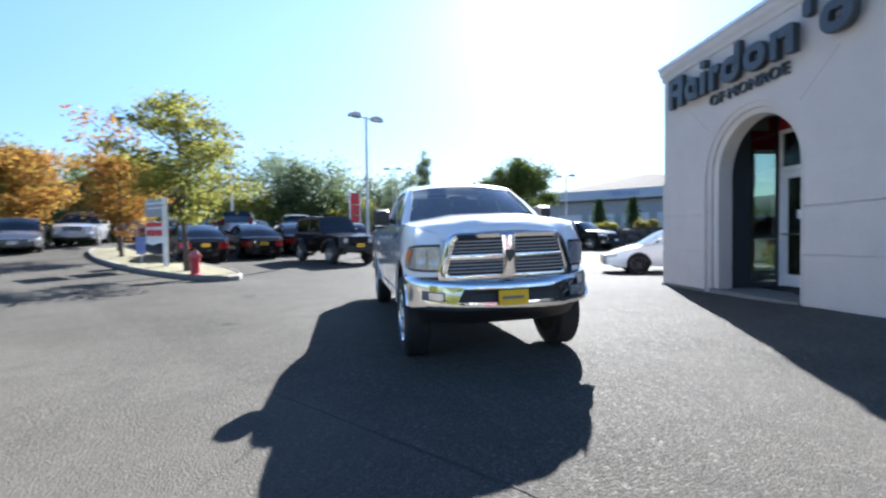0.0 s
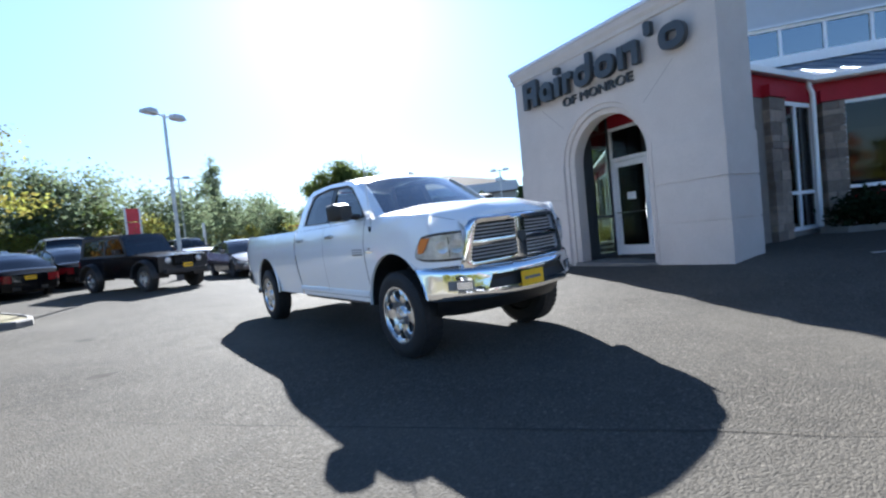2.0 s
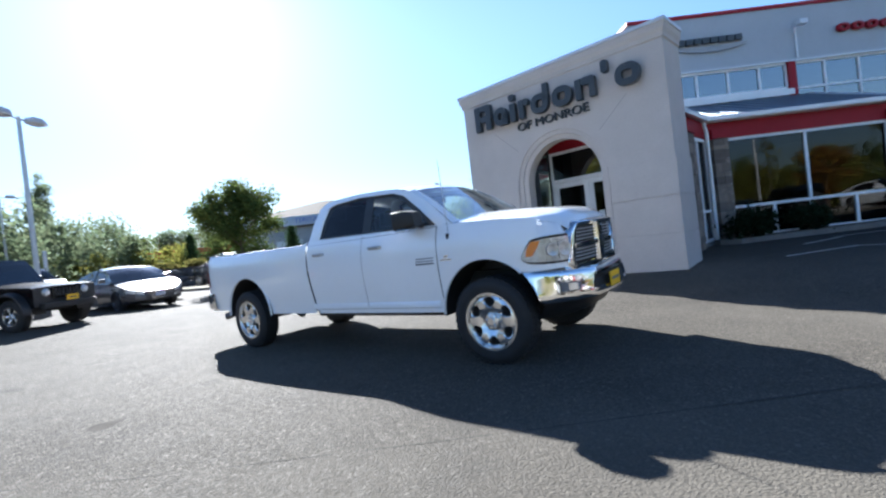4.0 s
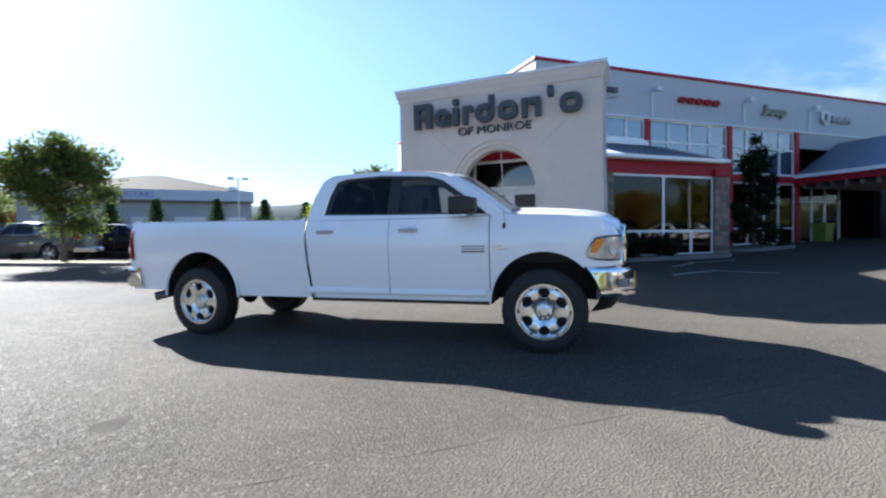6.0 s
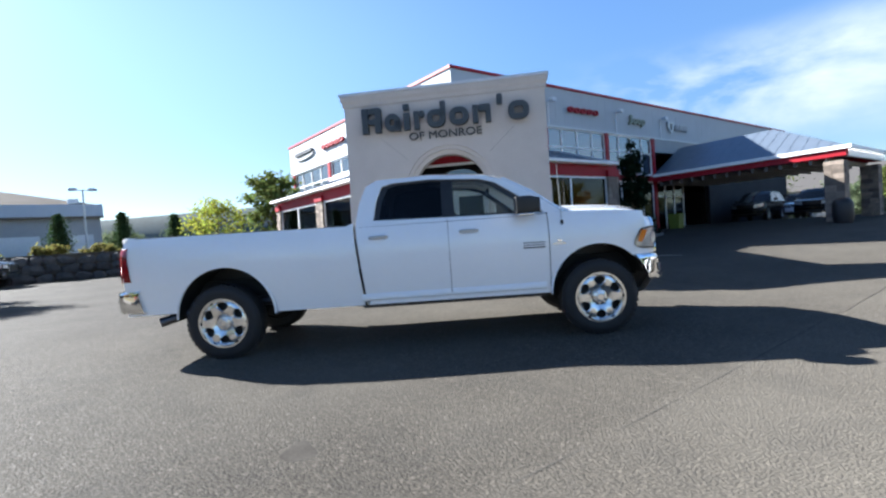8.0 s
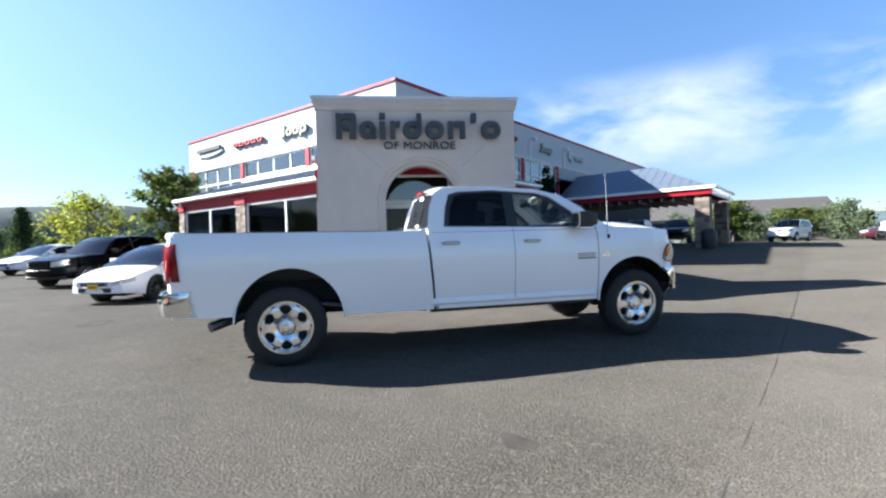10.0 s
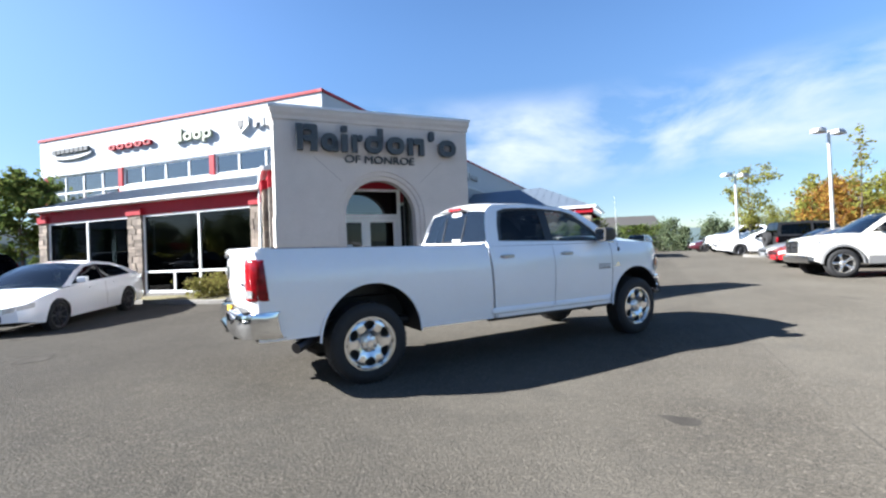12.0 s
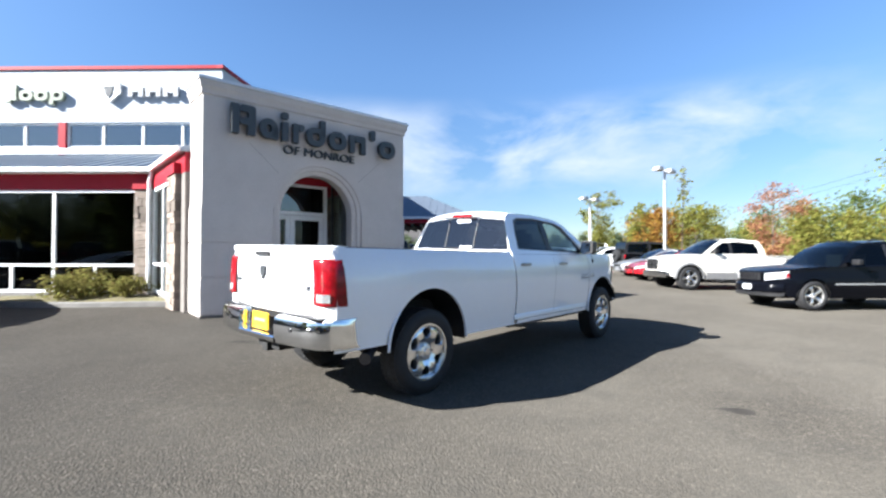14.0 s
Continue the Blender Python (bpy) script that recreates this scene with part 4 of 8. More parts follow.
# glazed returns between the bays and the tower, under one low hipped roof
lobby = thing("entrance_lobby", "glazed lobby behind the tower with red beams and a low metal roof", "building", kind="structure", at=TOWER)
U_L, U_R = 0.08, 4.40
bm = bmesh.new()
prism(bm, [(U_L - 0.14, 3.63), (2.3, 4.50), (U_R + 0.14, 3.63), (U_R + 0.14, 3.56), (U_L - 0.14, 3.56)], T_D + 0.003, 6.3, "y")
part("lobby_roof", bm, M["roofmetal"], lobby)
for u, sg, d0, d1, base, sill in ((U_L, -1, 1.25, 2.0, 0.30, 0.42), (U_R, 1, 2.3, 2.92, 0.42, 0.5)):
    e = u + sg * 0.145
    part("eaves_trim", boxes((min(e, e + sg * 0.07), max(e, e + sg * 0.07), T_D + 0.004, 4.42, 3.53, 3.64), bevel=0.012), M["whiteframe"], lobby, "white eaves trim")
    part("eaves_soffit", boxes((min(u, e), max(u, e), T_D + 0.005, 4.40, 3.535, 3.555)), M["sign_grey"], lobby)
    part("red_beam", boxes((u - 0.06, u + 0.06, T_D + 0.006, 4.34, 3.12, 3.53)), M["red"], lobby, "red metal beam")
    part("corner_post", boxes((u - 0.055, u + 0.055, 4.25, 4.36, base - 0.2, 3.118)), M["whiteframe"], lobby)
    part("red_wall", boxes((u - 0.05, u + 0.05, T_D + 0.007, d0 - 0.004, base - 0.3, 3.118)), M["mortar"], lobby)
    part("return_plinth", boxes((u - 0.06, u + 0.06, d1 + 0.002, 4.248, base - 0.3, sill)), M["kerb"], lobby)
    wi = part("window_frame", boxes((u - 0.04, u + 0.04, d1 + 0.01, d1 + 0.08, sill, 3.11), (u - 0.04, u + 0.04, (d1 + 4.25) / 2 - 0.035, (d1 + 4.25) / 2 + 0.035, sill, 3.11), (u - 0.042, u + 0.042, d1 + 0.01, 4.248, sill + 0.001, sill + 0.08), (u - 0.042, u + 0.042, d1 + 0.01, 4.248, 3.03, 3.112), (u - 0.038, u + 0.038, d1 + 0.082, 4.248, 1.16 + base - 0.34, 1.23 + base - 0.34)), M["whiteframe"], lobby, "white aluminium window bars")
    part("pane", boxes((u - 0.004, u + 0.004, d1 + 0.02, 4.24, sill + 0.04, 3.07)), M["carglass"] if sg < 0 else M["glass"], wi)
    pier = part("stone_pier", boxes((u - 0.14, u + 0.14, d0 + 0.02, d1 - 0.02, base - 0.3, 3.116)), M["mortar"], lobby, "pier clad in brown ledge stone")
    part("red_cap", boxes((u - 0.2, u + 0.2, d0 - 0.02, d1 + 0.02, 3.119, 3.34)), M["red"], lobby, "red pier cap")
    rng = random.Random(5 + sg)
    z = base - 0.1
    while z < 3.08:
        h = min(rng.choice((0.13, 0.18, 0.24)), 3.115 - z)
        cut = rng.uniform(d0 + 0.2, d1 - 0.2)
        for a, b in ((d0, cut), (cut, d1)):
            o = 0.17 + rng.uniform(-0.012, 0.014)
            part("stone", boxes((u - o, u + o, a + 0.005, b - 0.005, z + 0.005, z + h - 0.005)), M["stone"], pier)
        z += h
# dark back wall of the showrooms
tagged(part("showroom_partition", boxes((10.0, 10.15, 15.0, 26.0, 0.0, 3.6), (3.2, 9.99, 21.8, 22.0, 0.0, 3.6)), M["interior"]), "dark inner wall of the showroom", "wall", kind="structure")

# recessed entrance of the right wing: red beam, piers and dark glazing
rec = thing("recessed_front", "recessed glazed front with a red beam and posts", "building", kind="structure")
wpart("red_beam", [(5.8, 13.6, -0.15, 0.08, 3.40, 3.68)], M["red"], rec, RIGHT, "red beam")
wpart("red_post", [(9.2, 9.46, -0.15, 0.05, 0.5, 3.398)], M["red"], rec, RIGHT)
wpart("red_post", [(13.3, 13.56, -0.15, 0.05, 0.6, 3.398)], M["red"], rec, RIGHT)
wpart("side_return", [(5.62, 5.76, 0.0, 2.49, 0.3, 3.58)], M["interior"], rec, RIGHT)
wpart("shed_wall", [(13.6, 32.0, -0.3, 0.0, 5.0, 5.755)], M["concrete"], rec, RIGHT)
# lower part coloured darker to carry the shade it stands in
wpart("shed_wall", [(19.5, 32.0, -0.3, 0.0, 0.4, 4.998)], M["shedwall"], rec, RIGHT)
glazing(rec, RIGHT, 5.8, 9.2, -0.08, 0.62, 3.40, [6.9, 8.0], [1.4], name="window_recess", label="dark ground floor glazing of the recess")
glazing(rec, RIGHT, 9.47, 13.3, -0.08, 0.68, 3.40, [10.4, 11.4, 12.3], [1.4], name="window_recess", label="dark ground floor glazing of the recess")
glazing(rec, RIGHT, 13.6, 16.4, -0.08, 0.72, 3.40, [14.5, 15.4], [2.6], name="window_recess", label="glazing that shows the greenery behind")
tagged(part("floor_recess", boxes((8.5, 34.0, 14.2, 26.0, 0.2, 0.62)), M["intfloor"]), "dark polished showroom floor", "floor", kind="structure")

# drive-through canopy
can = thing("canopy", "drive-through canopy with grey-blue metal hip roof and stone columns", "canopy")
CX0, CX1, CY0, CY1, CE = 15.9, 21.8, 6.25, 14.25, 3.72
bm = bmesh.new()
xm, yr, zr = (CX0 + CX1) / 2, CY0 + 3.4, 5.35
P = [Vector(p) for p in ((CX0, CY1, CE), (CX0, CY0, CE), (CX1, CY0, CE), (CX1, CY1, CE), (xm, CY1, zr), (xm, yr, zr))]
v = [bm.verts.new(p) for p in P]
for q in ((0, 1, 5, 4), (1, 2, 5), (2, 3, 4, 5), (0, 4, 3), (3, 2, 1, 0)):
    bm.faces.new([v[i] for i in q])
part("hip_roof", bm, M["roofmetal"], can)
for k in range(1, 16):
    y = CY0 + 0.5 * k
    f = 1.0 if y > yr else (y - CY0) / (yr - CY0)
    for x0, sgn in ((CX0, 1), (CX1, -1)):
        a, b = Vector((x0, y, CE + 0.012)), Vector((x0 + sgn * (xm - CX0) * f, y, CE + (zr - CE) * f + 0.012))
        seam = bmesh.new()
        tube(seam, [a, b], 0.006, 4)
        part("roof_seam", seam, M["roofmetal"], can)
part("gutter", boxes((CX0 - 0.1, CX0 - 0.002, CY0 - 0.1, CY1, CE - 0.12, CE + 0.03), (CX0 - 0.1, CX1 + 0.1, CY0 - 0.2, CY0 - 0.102, CE - 0.12, CE + 0.03), bevel=0.015), M["whiteframe"], can)
part("fascia", boxes((CX0, CX0 + 0.12, CY0 + 0.3, CY1, CE - 0.38, CE - 0.003)), M["red"], can, "red metal fascia")
part("fascia", boxes((CX0 + 0.3, CX1, CY0, CY0 + 0.12, CE - 0.38, CE - 0.003)), M["whiteframe"], can, "white metal fascia")
part("fascia", boxes((CX0, CX0 + 0.298, CY0, CY0 + 0.298, CE - 0.38, CE - 0.004)), M["red"], can, "red corner block")
part("fascia", boxes((CX1 - 0.12, CX1, CY0 + 0.121, CY1, CE - 0.38, CE - 0.003)), M["red"], can)
for k in range(14):
    y = CY0 + 0.6 + k * 0.54
    part("rafter", boxes((CX0 + 0.16, CX1 - 0.16, y, y + 0.12, CE - 0.58, CE - 0.39)), M["interior"], can)
for cx, cy in ((CX0 + 0.38, CY0 + 0.42), (CX1 - 0.4, CY0 + 0.42)):
    g = ground_at(cx, cy)
    c = part("stone_column", boxes((cx - 0.29, cx + 0.29, cy - 0.29, cy + 0.29, g - 0.1, CE - 0.53)), M["mortar"], can, "column clad in brown stone")
    rng = random.Random(int(cx))
    z = g
    while z < CE - 0.6:
        h = min(rng.choice((0.15, 0.2, 0.26)), CE - 0.54 - z)
        for side in range(2):
            cut = rng.uniform(-0.12, 0.12)
            for a, b in ((-0.32, cut), (cut, 0.32)):
                bb = (cx + a + 0.005, cx + b - 0.005, cy - 0.33, cy + 0.33) if side else (cx - 0.33, cx + 0.33, cy + a + 0.005, cy + b - 0.005)
                part("stone", boxes((*bb, z + 0.006, z + h - 0.006)), M["stone"], c)
        z += h


# ---- wheels ----
WHEELS = {}


def wheel_parts(parent, x, side, r, rim, width, style="six", at_y=0.9, z=None):
    """One wheel with a treaded tyre and its rim; side -1 is the vehicle's right."""
    key = (r, rim, width, style, side)
    if key not in WHEELS:
        t = bmesh.new()
        w = width / 2
        prof = [(rim - 0.005, w - 0.03), (rim + 0.01, w - 0.008), (rim + (r - rim) * 0.45, w + 0.008), (r - 0.05, w), (r - 0.015, w - 0.02), (r, w - 0.05), (r, -w + 0.05), (r - 0.015, -w + 0.02), (r - 0.05, -w), (rim + 0.01, -w + 0.01), (rim - 0.005, -w + 0.03)]
        revolve(t, prof, 40)
        for k in range(44):
            a = k * math.tau / 44
            m = Matrix.Rotation(a, 4, "Y")
            for y0, y1, sh in ((-w + 0.03, -w * 0.36, 0.0), (-w * 0.3, w * 0.3, 0.07), (w * 0.36, w - 0.03, 0.0)):
                box(t, r - 0.012, r + 0.004, y0, y1, -0.021, 0.021, m=Matrix.Rotation(a + sh, 4, "Y"))
        tyre = finish("tyre", t, M["rubber"], True, 35)
        b = bmesh.new()
        revolve(b, [(rim * 0.97, -w + 0.02), (rim * 0.96, w * 0.5), (rim * 1.0, w - 0.035), (rim * 1.035, w - 0.018), (rim * 1.04, w - 0.004), (rim * 0.985, w - 0.004), (rim * 0.965, w - 0.02), (rim * 0.93, w * 0.55)], 40)
        n = {"six": 0, "five": 5, "ten": 9, "jeep": 5}[style]
        for k in range(6 if style == "six" else 0):
            # one sixth of a pressed disc with an oval hole through it
            face = lambda rr: w - 0.014 - 0.030 * max(0.0, (0.62 - rr / rim) / 0.3) ** 2 - 0.02 * max(0.0, (rr / rim - 0.8) / 0.16) ** 2
            rings = [[], [], [], []]
            for i in range(28):
                ph = i * math.tau / 28
                c_, s_ = math.cos(ph), math.sin(ph)
                f_ = 1 / max(abs(c_), abs(s_))
                ro, to = rim * (0.645 + 0.315 * c_ * f_), math.pi / 6 * s_ * f_
                ri, ti = rim * (0.70 + 0.172 * c_), (0.275 + 0.06 * c_) * s_
                rl, tl_ = rim * (0.70 + 0.205 * c_), (0.325 + 0.068 * c_) * s_
                base_a = (k + 0.5) * math.pi / 3
                for ring, rr, tt, yy in ((rings[0], ro, to, face(ro)), (rings[1], rl, tl_, face(rl) - 0.001), (rings[2], ri, ti, face(ri) - 0.012), (rings[3], ri, ti, face(ri) - 0.06)):
                    ring.append(Vector((rr * math.cos(base_a + tt), yy, rr * math.sin(base_a + tt))))
            loft(b, rings, caps=False)
        for k in range(n):
            m = Matrix.Rotation(k * math.tau / n, 4, "Y")
            wi, wo = {"six": (0.10, 0.20), "five": (0.06, 0.085), "ten": (0.03, 0.032), "jeep": (0.07, 0.11)}[style]
            wi, wo = wi * rim / 0.26, wo * rim / 0.26
            rings = []
            for rr, ww, out in ((rim * 0.22, wi, w - 0.045), (rim * 0.5, wi * 0.92, w - 0.022), (rim * 0.75, (wi + wo) / 2.1, w - 0.018), (rim * 0.9, wo * 0.95, w - 0.022), (rim * 0.99, wo * 1.12, w - 0.03)):
                rings.append([m @ Vector(p) for p in ((rr, out - 0.05, -ww / 2), (rr, out - 0.004, -ww / 2), (rr, out, -ww * 0.32), (rr, out, ww * 0.32), (rr, out - 0.004, ww / 2), (rr, out - 0.05, ww / 2))])
            loft(b, rings)
        revolve(b, [(0.0, w - 0.005), (rim * 0.13, w - 0.006), (rim * 0.16, w - 0.02), (rim * 0.28, w - 0.03), (rim * 0.33, w - 0.05), (rim * 0.34, w - 0.09)], 24)
        for k in range(8 if style == "six" else 5):
            a = k * math.tau / (8 if style == "six" else 5) + 0.2
            revolve(b, [(0.0, w - 0.012), (0.012, w - 0.013), (0.014, w - 0.05)], 8, centre=(rim * 0.235 * math.cos(a), 0, rim * 0.235 * math.sin(a)))
        rimm = finish("rim", b, M["darkalloy"] if style in ("ten",) else M["alloy"], True, 30)
        d = bmesh.new()
        revolve(d, [(0.0, w - 0.10), (rim * 0.93, w - 0.11), (rim * 0.94, -w + 0.03), (0.0, -w + 0.03)], 28)
        WHEELS[key] = tyre, rimm, finish("brake_drum", d, M["dark"], True)
    tyre, rimm, back = WHEELS[key]
    wh = new("wheel", tyre)
    wh.name = "wheel"
    wh.matrix_basis = Matrix.Translation((x, side * (at_y - width / 2), r if z is None else z)) @ Matrix.Rotation(math.pi if side < 0 else 0.0, 4, "Z")
    wh.parent = parent
    for nm, me in (("rim", rimm), ("brake_drum", back)):
        o = new(nm, me)
        o.parent = wh
    return wh


def arch_columns(x0, x1, arches, bottom, step=0.08):
    """Columns of a body side: x and the height of its lower edge, cut out round the wheels."""
    xs = set(np.arange(x0, x1, step).tolist()) | {x1}
    for c, r, cz in arches:
        for k in range(19):
            xs.add(c - r * math.cos(k * math.pi / 18))
    out = []
    for x in sorted(v for v in xs if x0 - 1e-6 <= v <= x1 + 1e-6):
        hit = None
        for c, r, cz in arches:
            if abs(x - c) <= r + 1e-6:
                hit = cz + math.sqrt(max(0.0, r * r - (x - c) ** 2)) * 1.0
                edge = abs(abs(x - c) - r) < 1e-5
                if edge:
                    lowx = (x, bottom(x))
                    pair = [(x, max(bottom(x), cz))]
                    out += [lowx, *pair] if x < c else [*pair, lowx]
                    hit = "done"
                break
        if hit == "done":
            continue
        out.append((x, bottom(x) if hit is None else max(hit, bottom(x))))
    return out


def body_side(bm, cols, top, width, side, rows=9, mat=0):
    """A curved body side over columns; width(x, z) is the half width."""
    vs = []
    for x, zb in cols:
        zt = top(x)
        vs.append([bm.verts.new((x, side * width(x, zb + (zt - zb) * j / rows), zb + (zt - zb) * j / rows)) for j in range(rows + 1)])
    for a, b in zip(vs, vs[1:]):
        for j in range(rows):
            q = [a[j], b[j], b[j + 1], a[j + 1]]
            if (q[0].co - q[1].co).length + (q[2].co - q[3].co).length > 1e-5:
                bm.faces.new(q).material_index = mat


def wheel_well(parent, c, r, cz, side, y_in, y_out, z_front=None):
    bm = bmesh.new()
    ring = [(c - r * math.cos(k * math.pi / 16), cz + r * math.sin(k * math.pi / 16)) for k in range(17)]
    ring = [(c - r, cz - 0.02), *ring, (c + r, cz - 0.02)]
    if z_front is not None:
        ring = [(x, max(z, z_front) if x > c else z) for x, z in ring]
    loft(bm, [[Vector((x, side * y_out, z)) for x, z in ring], [Vector((x, side * y_in, z)) for x, z in ring]], closed=False)
    bm.faces.new([bm.verts.new((x, side * y_in, z)) for x, z in ring])
    return part("wheel_well", bm, M["plastic"], parent, smooth=True)


def arch_lip(parent, c, r, cz, side, y, mat, flare=0.025, wide=0.05, z_lo=None, turn=180):
    bm = bmesh.new()
    n = 22
    rings = []
    for rr, yy in ((r + wide, y - 0.012), (r + wide * 0.5, y + flare), (r - 0.002, y + flare), (r - 0.006, y - 0.02)):
        pts = [(c - rr, (z_lo if z_lo is not None else cz))] if z_lo is not None and z_lo < cz else []
        pts += [(c - rr * math.cos(k * radians(turn) / n), cz + rr * math.sin(k * radians(turn) / n)) for k in range(n + 1)]
        pts += [(c + rr, z_lo)] if z_lo is not None and z_lo < cz else []
        rings.append([Vector((a, side * yy, b)) for a, b in pts])
    loft(bm, rings, closed=False)
    return part("wheel_arch_trim", bm, mat, parent, smooth=True)


# ---- the white crew cab pickup ----
TRUCK = Matrix(((0.80499518, 0.56638, -0.0155, -6.33577), (-0.59327679, 0.76859, -0.0175, 7.19399), (0.00232658, 0.02224, 0.9997, 0.0120), (0, 0, 0, 1)))
tk = thing("pickup_truck", "white four-door pickup with chrome grille, bumpers and polished wheels", "pickup truck", at=TRUCK)
W = M["paint_white"]
FX = 4.29


def t_width(x, z):
    k = [(0.45, 0.925), (0.55, 0.965), (0.62, 0.955), (0.75, 0.975), (0.95, 0.995), (1.12, 0.995), (1.25, 0.982), (1.36, 0.95), (1.47, 0.895)]
    w = float(np.interp(z, [a for a, _ in k], [b for _, b in k]))
    if x > 4.45:
        w -= float(np.interp(x, [4.45, 4.55, 4.62, 4.68, 4.74, 4.80, 4.86, 4.90], [0.0, 0.004, 0.011, 0.023, 0.041, 0.064, 0.093, 0.117]))
    if x < -0.90:
        w -= 0.03 * ((-0.90 - x) / 0.2) ** 2 * 0.5
    return w


slant = lambda z: 0.075 * min(1.0, max(0.0, (1.40 - z) / 0.85))  # the joint of cab and bed leans forward downwards
belt = lambda x: 1.455 - 0.022 * (x - 1.6) if x > 1.55 else 1.45 - 0.012 * (x + 1.0)
bot = lambda x: 0.57 if x < -0.5 else 0.515
fender_top = lambda x: 1.425 - 0.05 * max(0, x - 3.8) - 0.02 * max(0.0, (x - 4.4) / 0.6) ** 2
ARCH_R, ARCH_F = (0.05, 0.56, 0.50), (FX, 0.535, 0.50)
for side in (-1, 1):
    bm = bmesh.new()
    body_side(bm, [c for c in arch_columns(-1.09, 1.555, [ARCH_R], bot)], belt, t_width, side)
    for v in bm.verts:
        v.co.x += slant(v.co.z) * max(0.0, (v.co.x - 1.2) / 0.355)
    bed_side = part("bed_side", bm, W, tk, smooth=True, angle=25)
    arch_lip(bed_side, *ARCH_R, side, 0.988, W, 0.006, 0.018)
    wheel_well(tk, *ARCH_R, side, 0.45, 0.972)
    bm = bmesh.new()
    body_side(bm, arch_columns(1.585, 3.745, [], lambda x: 0.515), lambda x: belt(x), t_width, side)
    loft(bm, [[Vector((1.585 + e, side * (t_width(1.585, z) - d), z)) for z in (0.515, 0.7, 0.95, 1.12, 1.25, 1.36, 1.45)] for d, e in ((0.0, 0.0), (0.006, -0.003), (0.14, 0.0))], closed=False)
    for v in bm.verts:
        v.co.x += slant(v.co.z) * max(0.0, 1 - abs(v.co.x - 1.585) / 0.35)
    doors = part("cab_side", bm, W, tk, smooth=True, angle=25)
    bm = bmesh.new()
    body_side(bm, arch_columns(3.755, 4.845, [ARCH_F], lambda x: 0.52 if x < 4.4 else 0.88), fender_top, t_width, side)
    fender = part("front_fender", bm, W, tk, smooth=True, angle=25)
    arch_lip(fender, *ARCH_F, side, 0.984, W, 0.006, 0.018, turn=136)
    wheel_well(tk, *ARCH_F, side, 0.45, 0.968, 0.66)
    # dark gaps: cab to bed, between the doors, door to fender
    for xa, xb, za, zb, wd in ((1.555, 1.585, 1.42, 0.52, 0.03), (2.629, 2.632, 1.43, 0.60, 0.0), (3.748, 3.755, 1.40, 0.52, 0.002)):
        bm = bmesh.new()
        zs = [za + (zb - za) * k / 8 for k in range(9)]
        xs = [xa + (0.0 if wd < 0.02 else slant(z)) for z in zs]
        loft(bm, [[Vector((x - 0.003, side * (t_width(x, z) + (0.0025 if wd < 0.02 else -0.12)), z)) for x, z in zip(xs, zs)], [Vector((x + wd + 0.003, side * (t_width(x, z) + (0.0025 if wd < 0.02 else -0.12)), z)) for x, z in zip(xs, zs)]], closed=False)
        part("panel_gap", bm, M["plastic"] if wd > 0.02 else M["greyplastic"], doors)
    # sill fold and rocker
    bm = bmesh.new()
    loft(bm, [[Vector((x, side * y, z)) for y, z in ((0.93, 0.545), (0.972, 0.575), (0.976, 0.61), (0.958, 0.64))] for x in (1.60, 2.62)], closed=False)
    loft(bm, [[Vector((x, side * y, z)) for y, z in ((0.93, 0.545), (0.972, 0.575), (0.976, 0.61), (0.958, 0.64))] for x in (2.64, 3.70)], closed=False)
    part("rocker_fold", bm, W, doors, smooth=True)
    part("sill", boxes((1.6, 3.72, side * 0.86 - 0.03, side * 0.86 + 0.03, 0.47, 0.52)), M["plastic"], doors)
    for xh in (1.73, 2.75):
        bm = bmesh.new()
        y = t_width(xh, 1.27)
        loft(bm, [[Vector((x, side * (y + dy), 1.272 + dz)) for dy, dz in ((d, -h), (d + 0.012, -h * 0.6), (d + 0.012, h * 0.6), (d, h))] for x, d, h in ((xh, 0.002, 0.012), (xh + 0.03, 0.03, 0.02), (xh + 0.19, 0.03, 0.02), (xh + 0.22, 0.002, 0.012))])
        part("door_handle", bm, M["silver"], doors, "silver door handle", smooth=True)
    for k in range(3):
        part("fender_badge", boxes((3.46 + 0.0 * k, 3.70, side * (t_width(3.5, 1.05)) - 0.004, side * (t_width(3.5, 1.05)) + 0.008, 1.085 - 0.028 * k, 1.10 - 0.028 * k)), M["sign_grey"] if k < 2 else M["letter"], doors)
    part("fender_badge", boxes((3.79, 3.93, side * 0.994 - 0.004, side * 0.994 + 0.006, 1.055, 1.068), (3.84, 3.89, side * 0.994 - 0.004, side * 0.994 + 0.006, 1.085, 1.105)), M["chrome"], fender)
    if side < 0:
        bm = bmesh.new()
        prism(bm, [(3.895, 1.325), (3.92, 1.32), (3.915, 1.275), (3.90, 1.265), (3.888, 1.29)], side * 0.955, side * 0.985)
        mast = part("antenna_base", bm, M["plastic"], fender)
        bm = bmesh.new()
        tube(bm, [(3.905, -0.955, 1.32), (3.895, -0.95, 1.7), (3.88, -0.945, 2.08)], [0.006, 0.004, 0.0025], 6)
        part("antenna_whip", bm, M["pole"], mast)

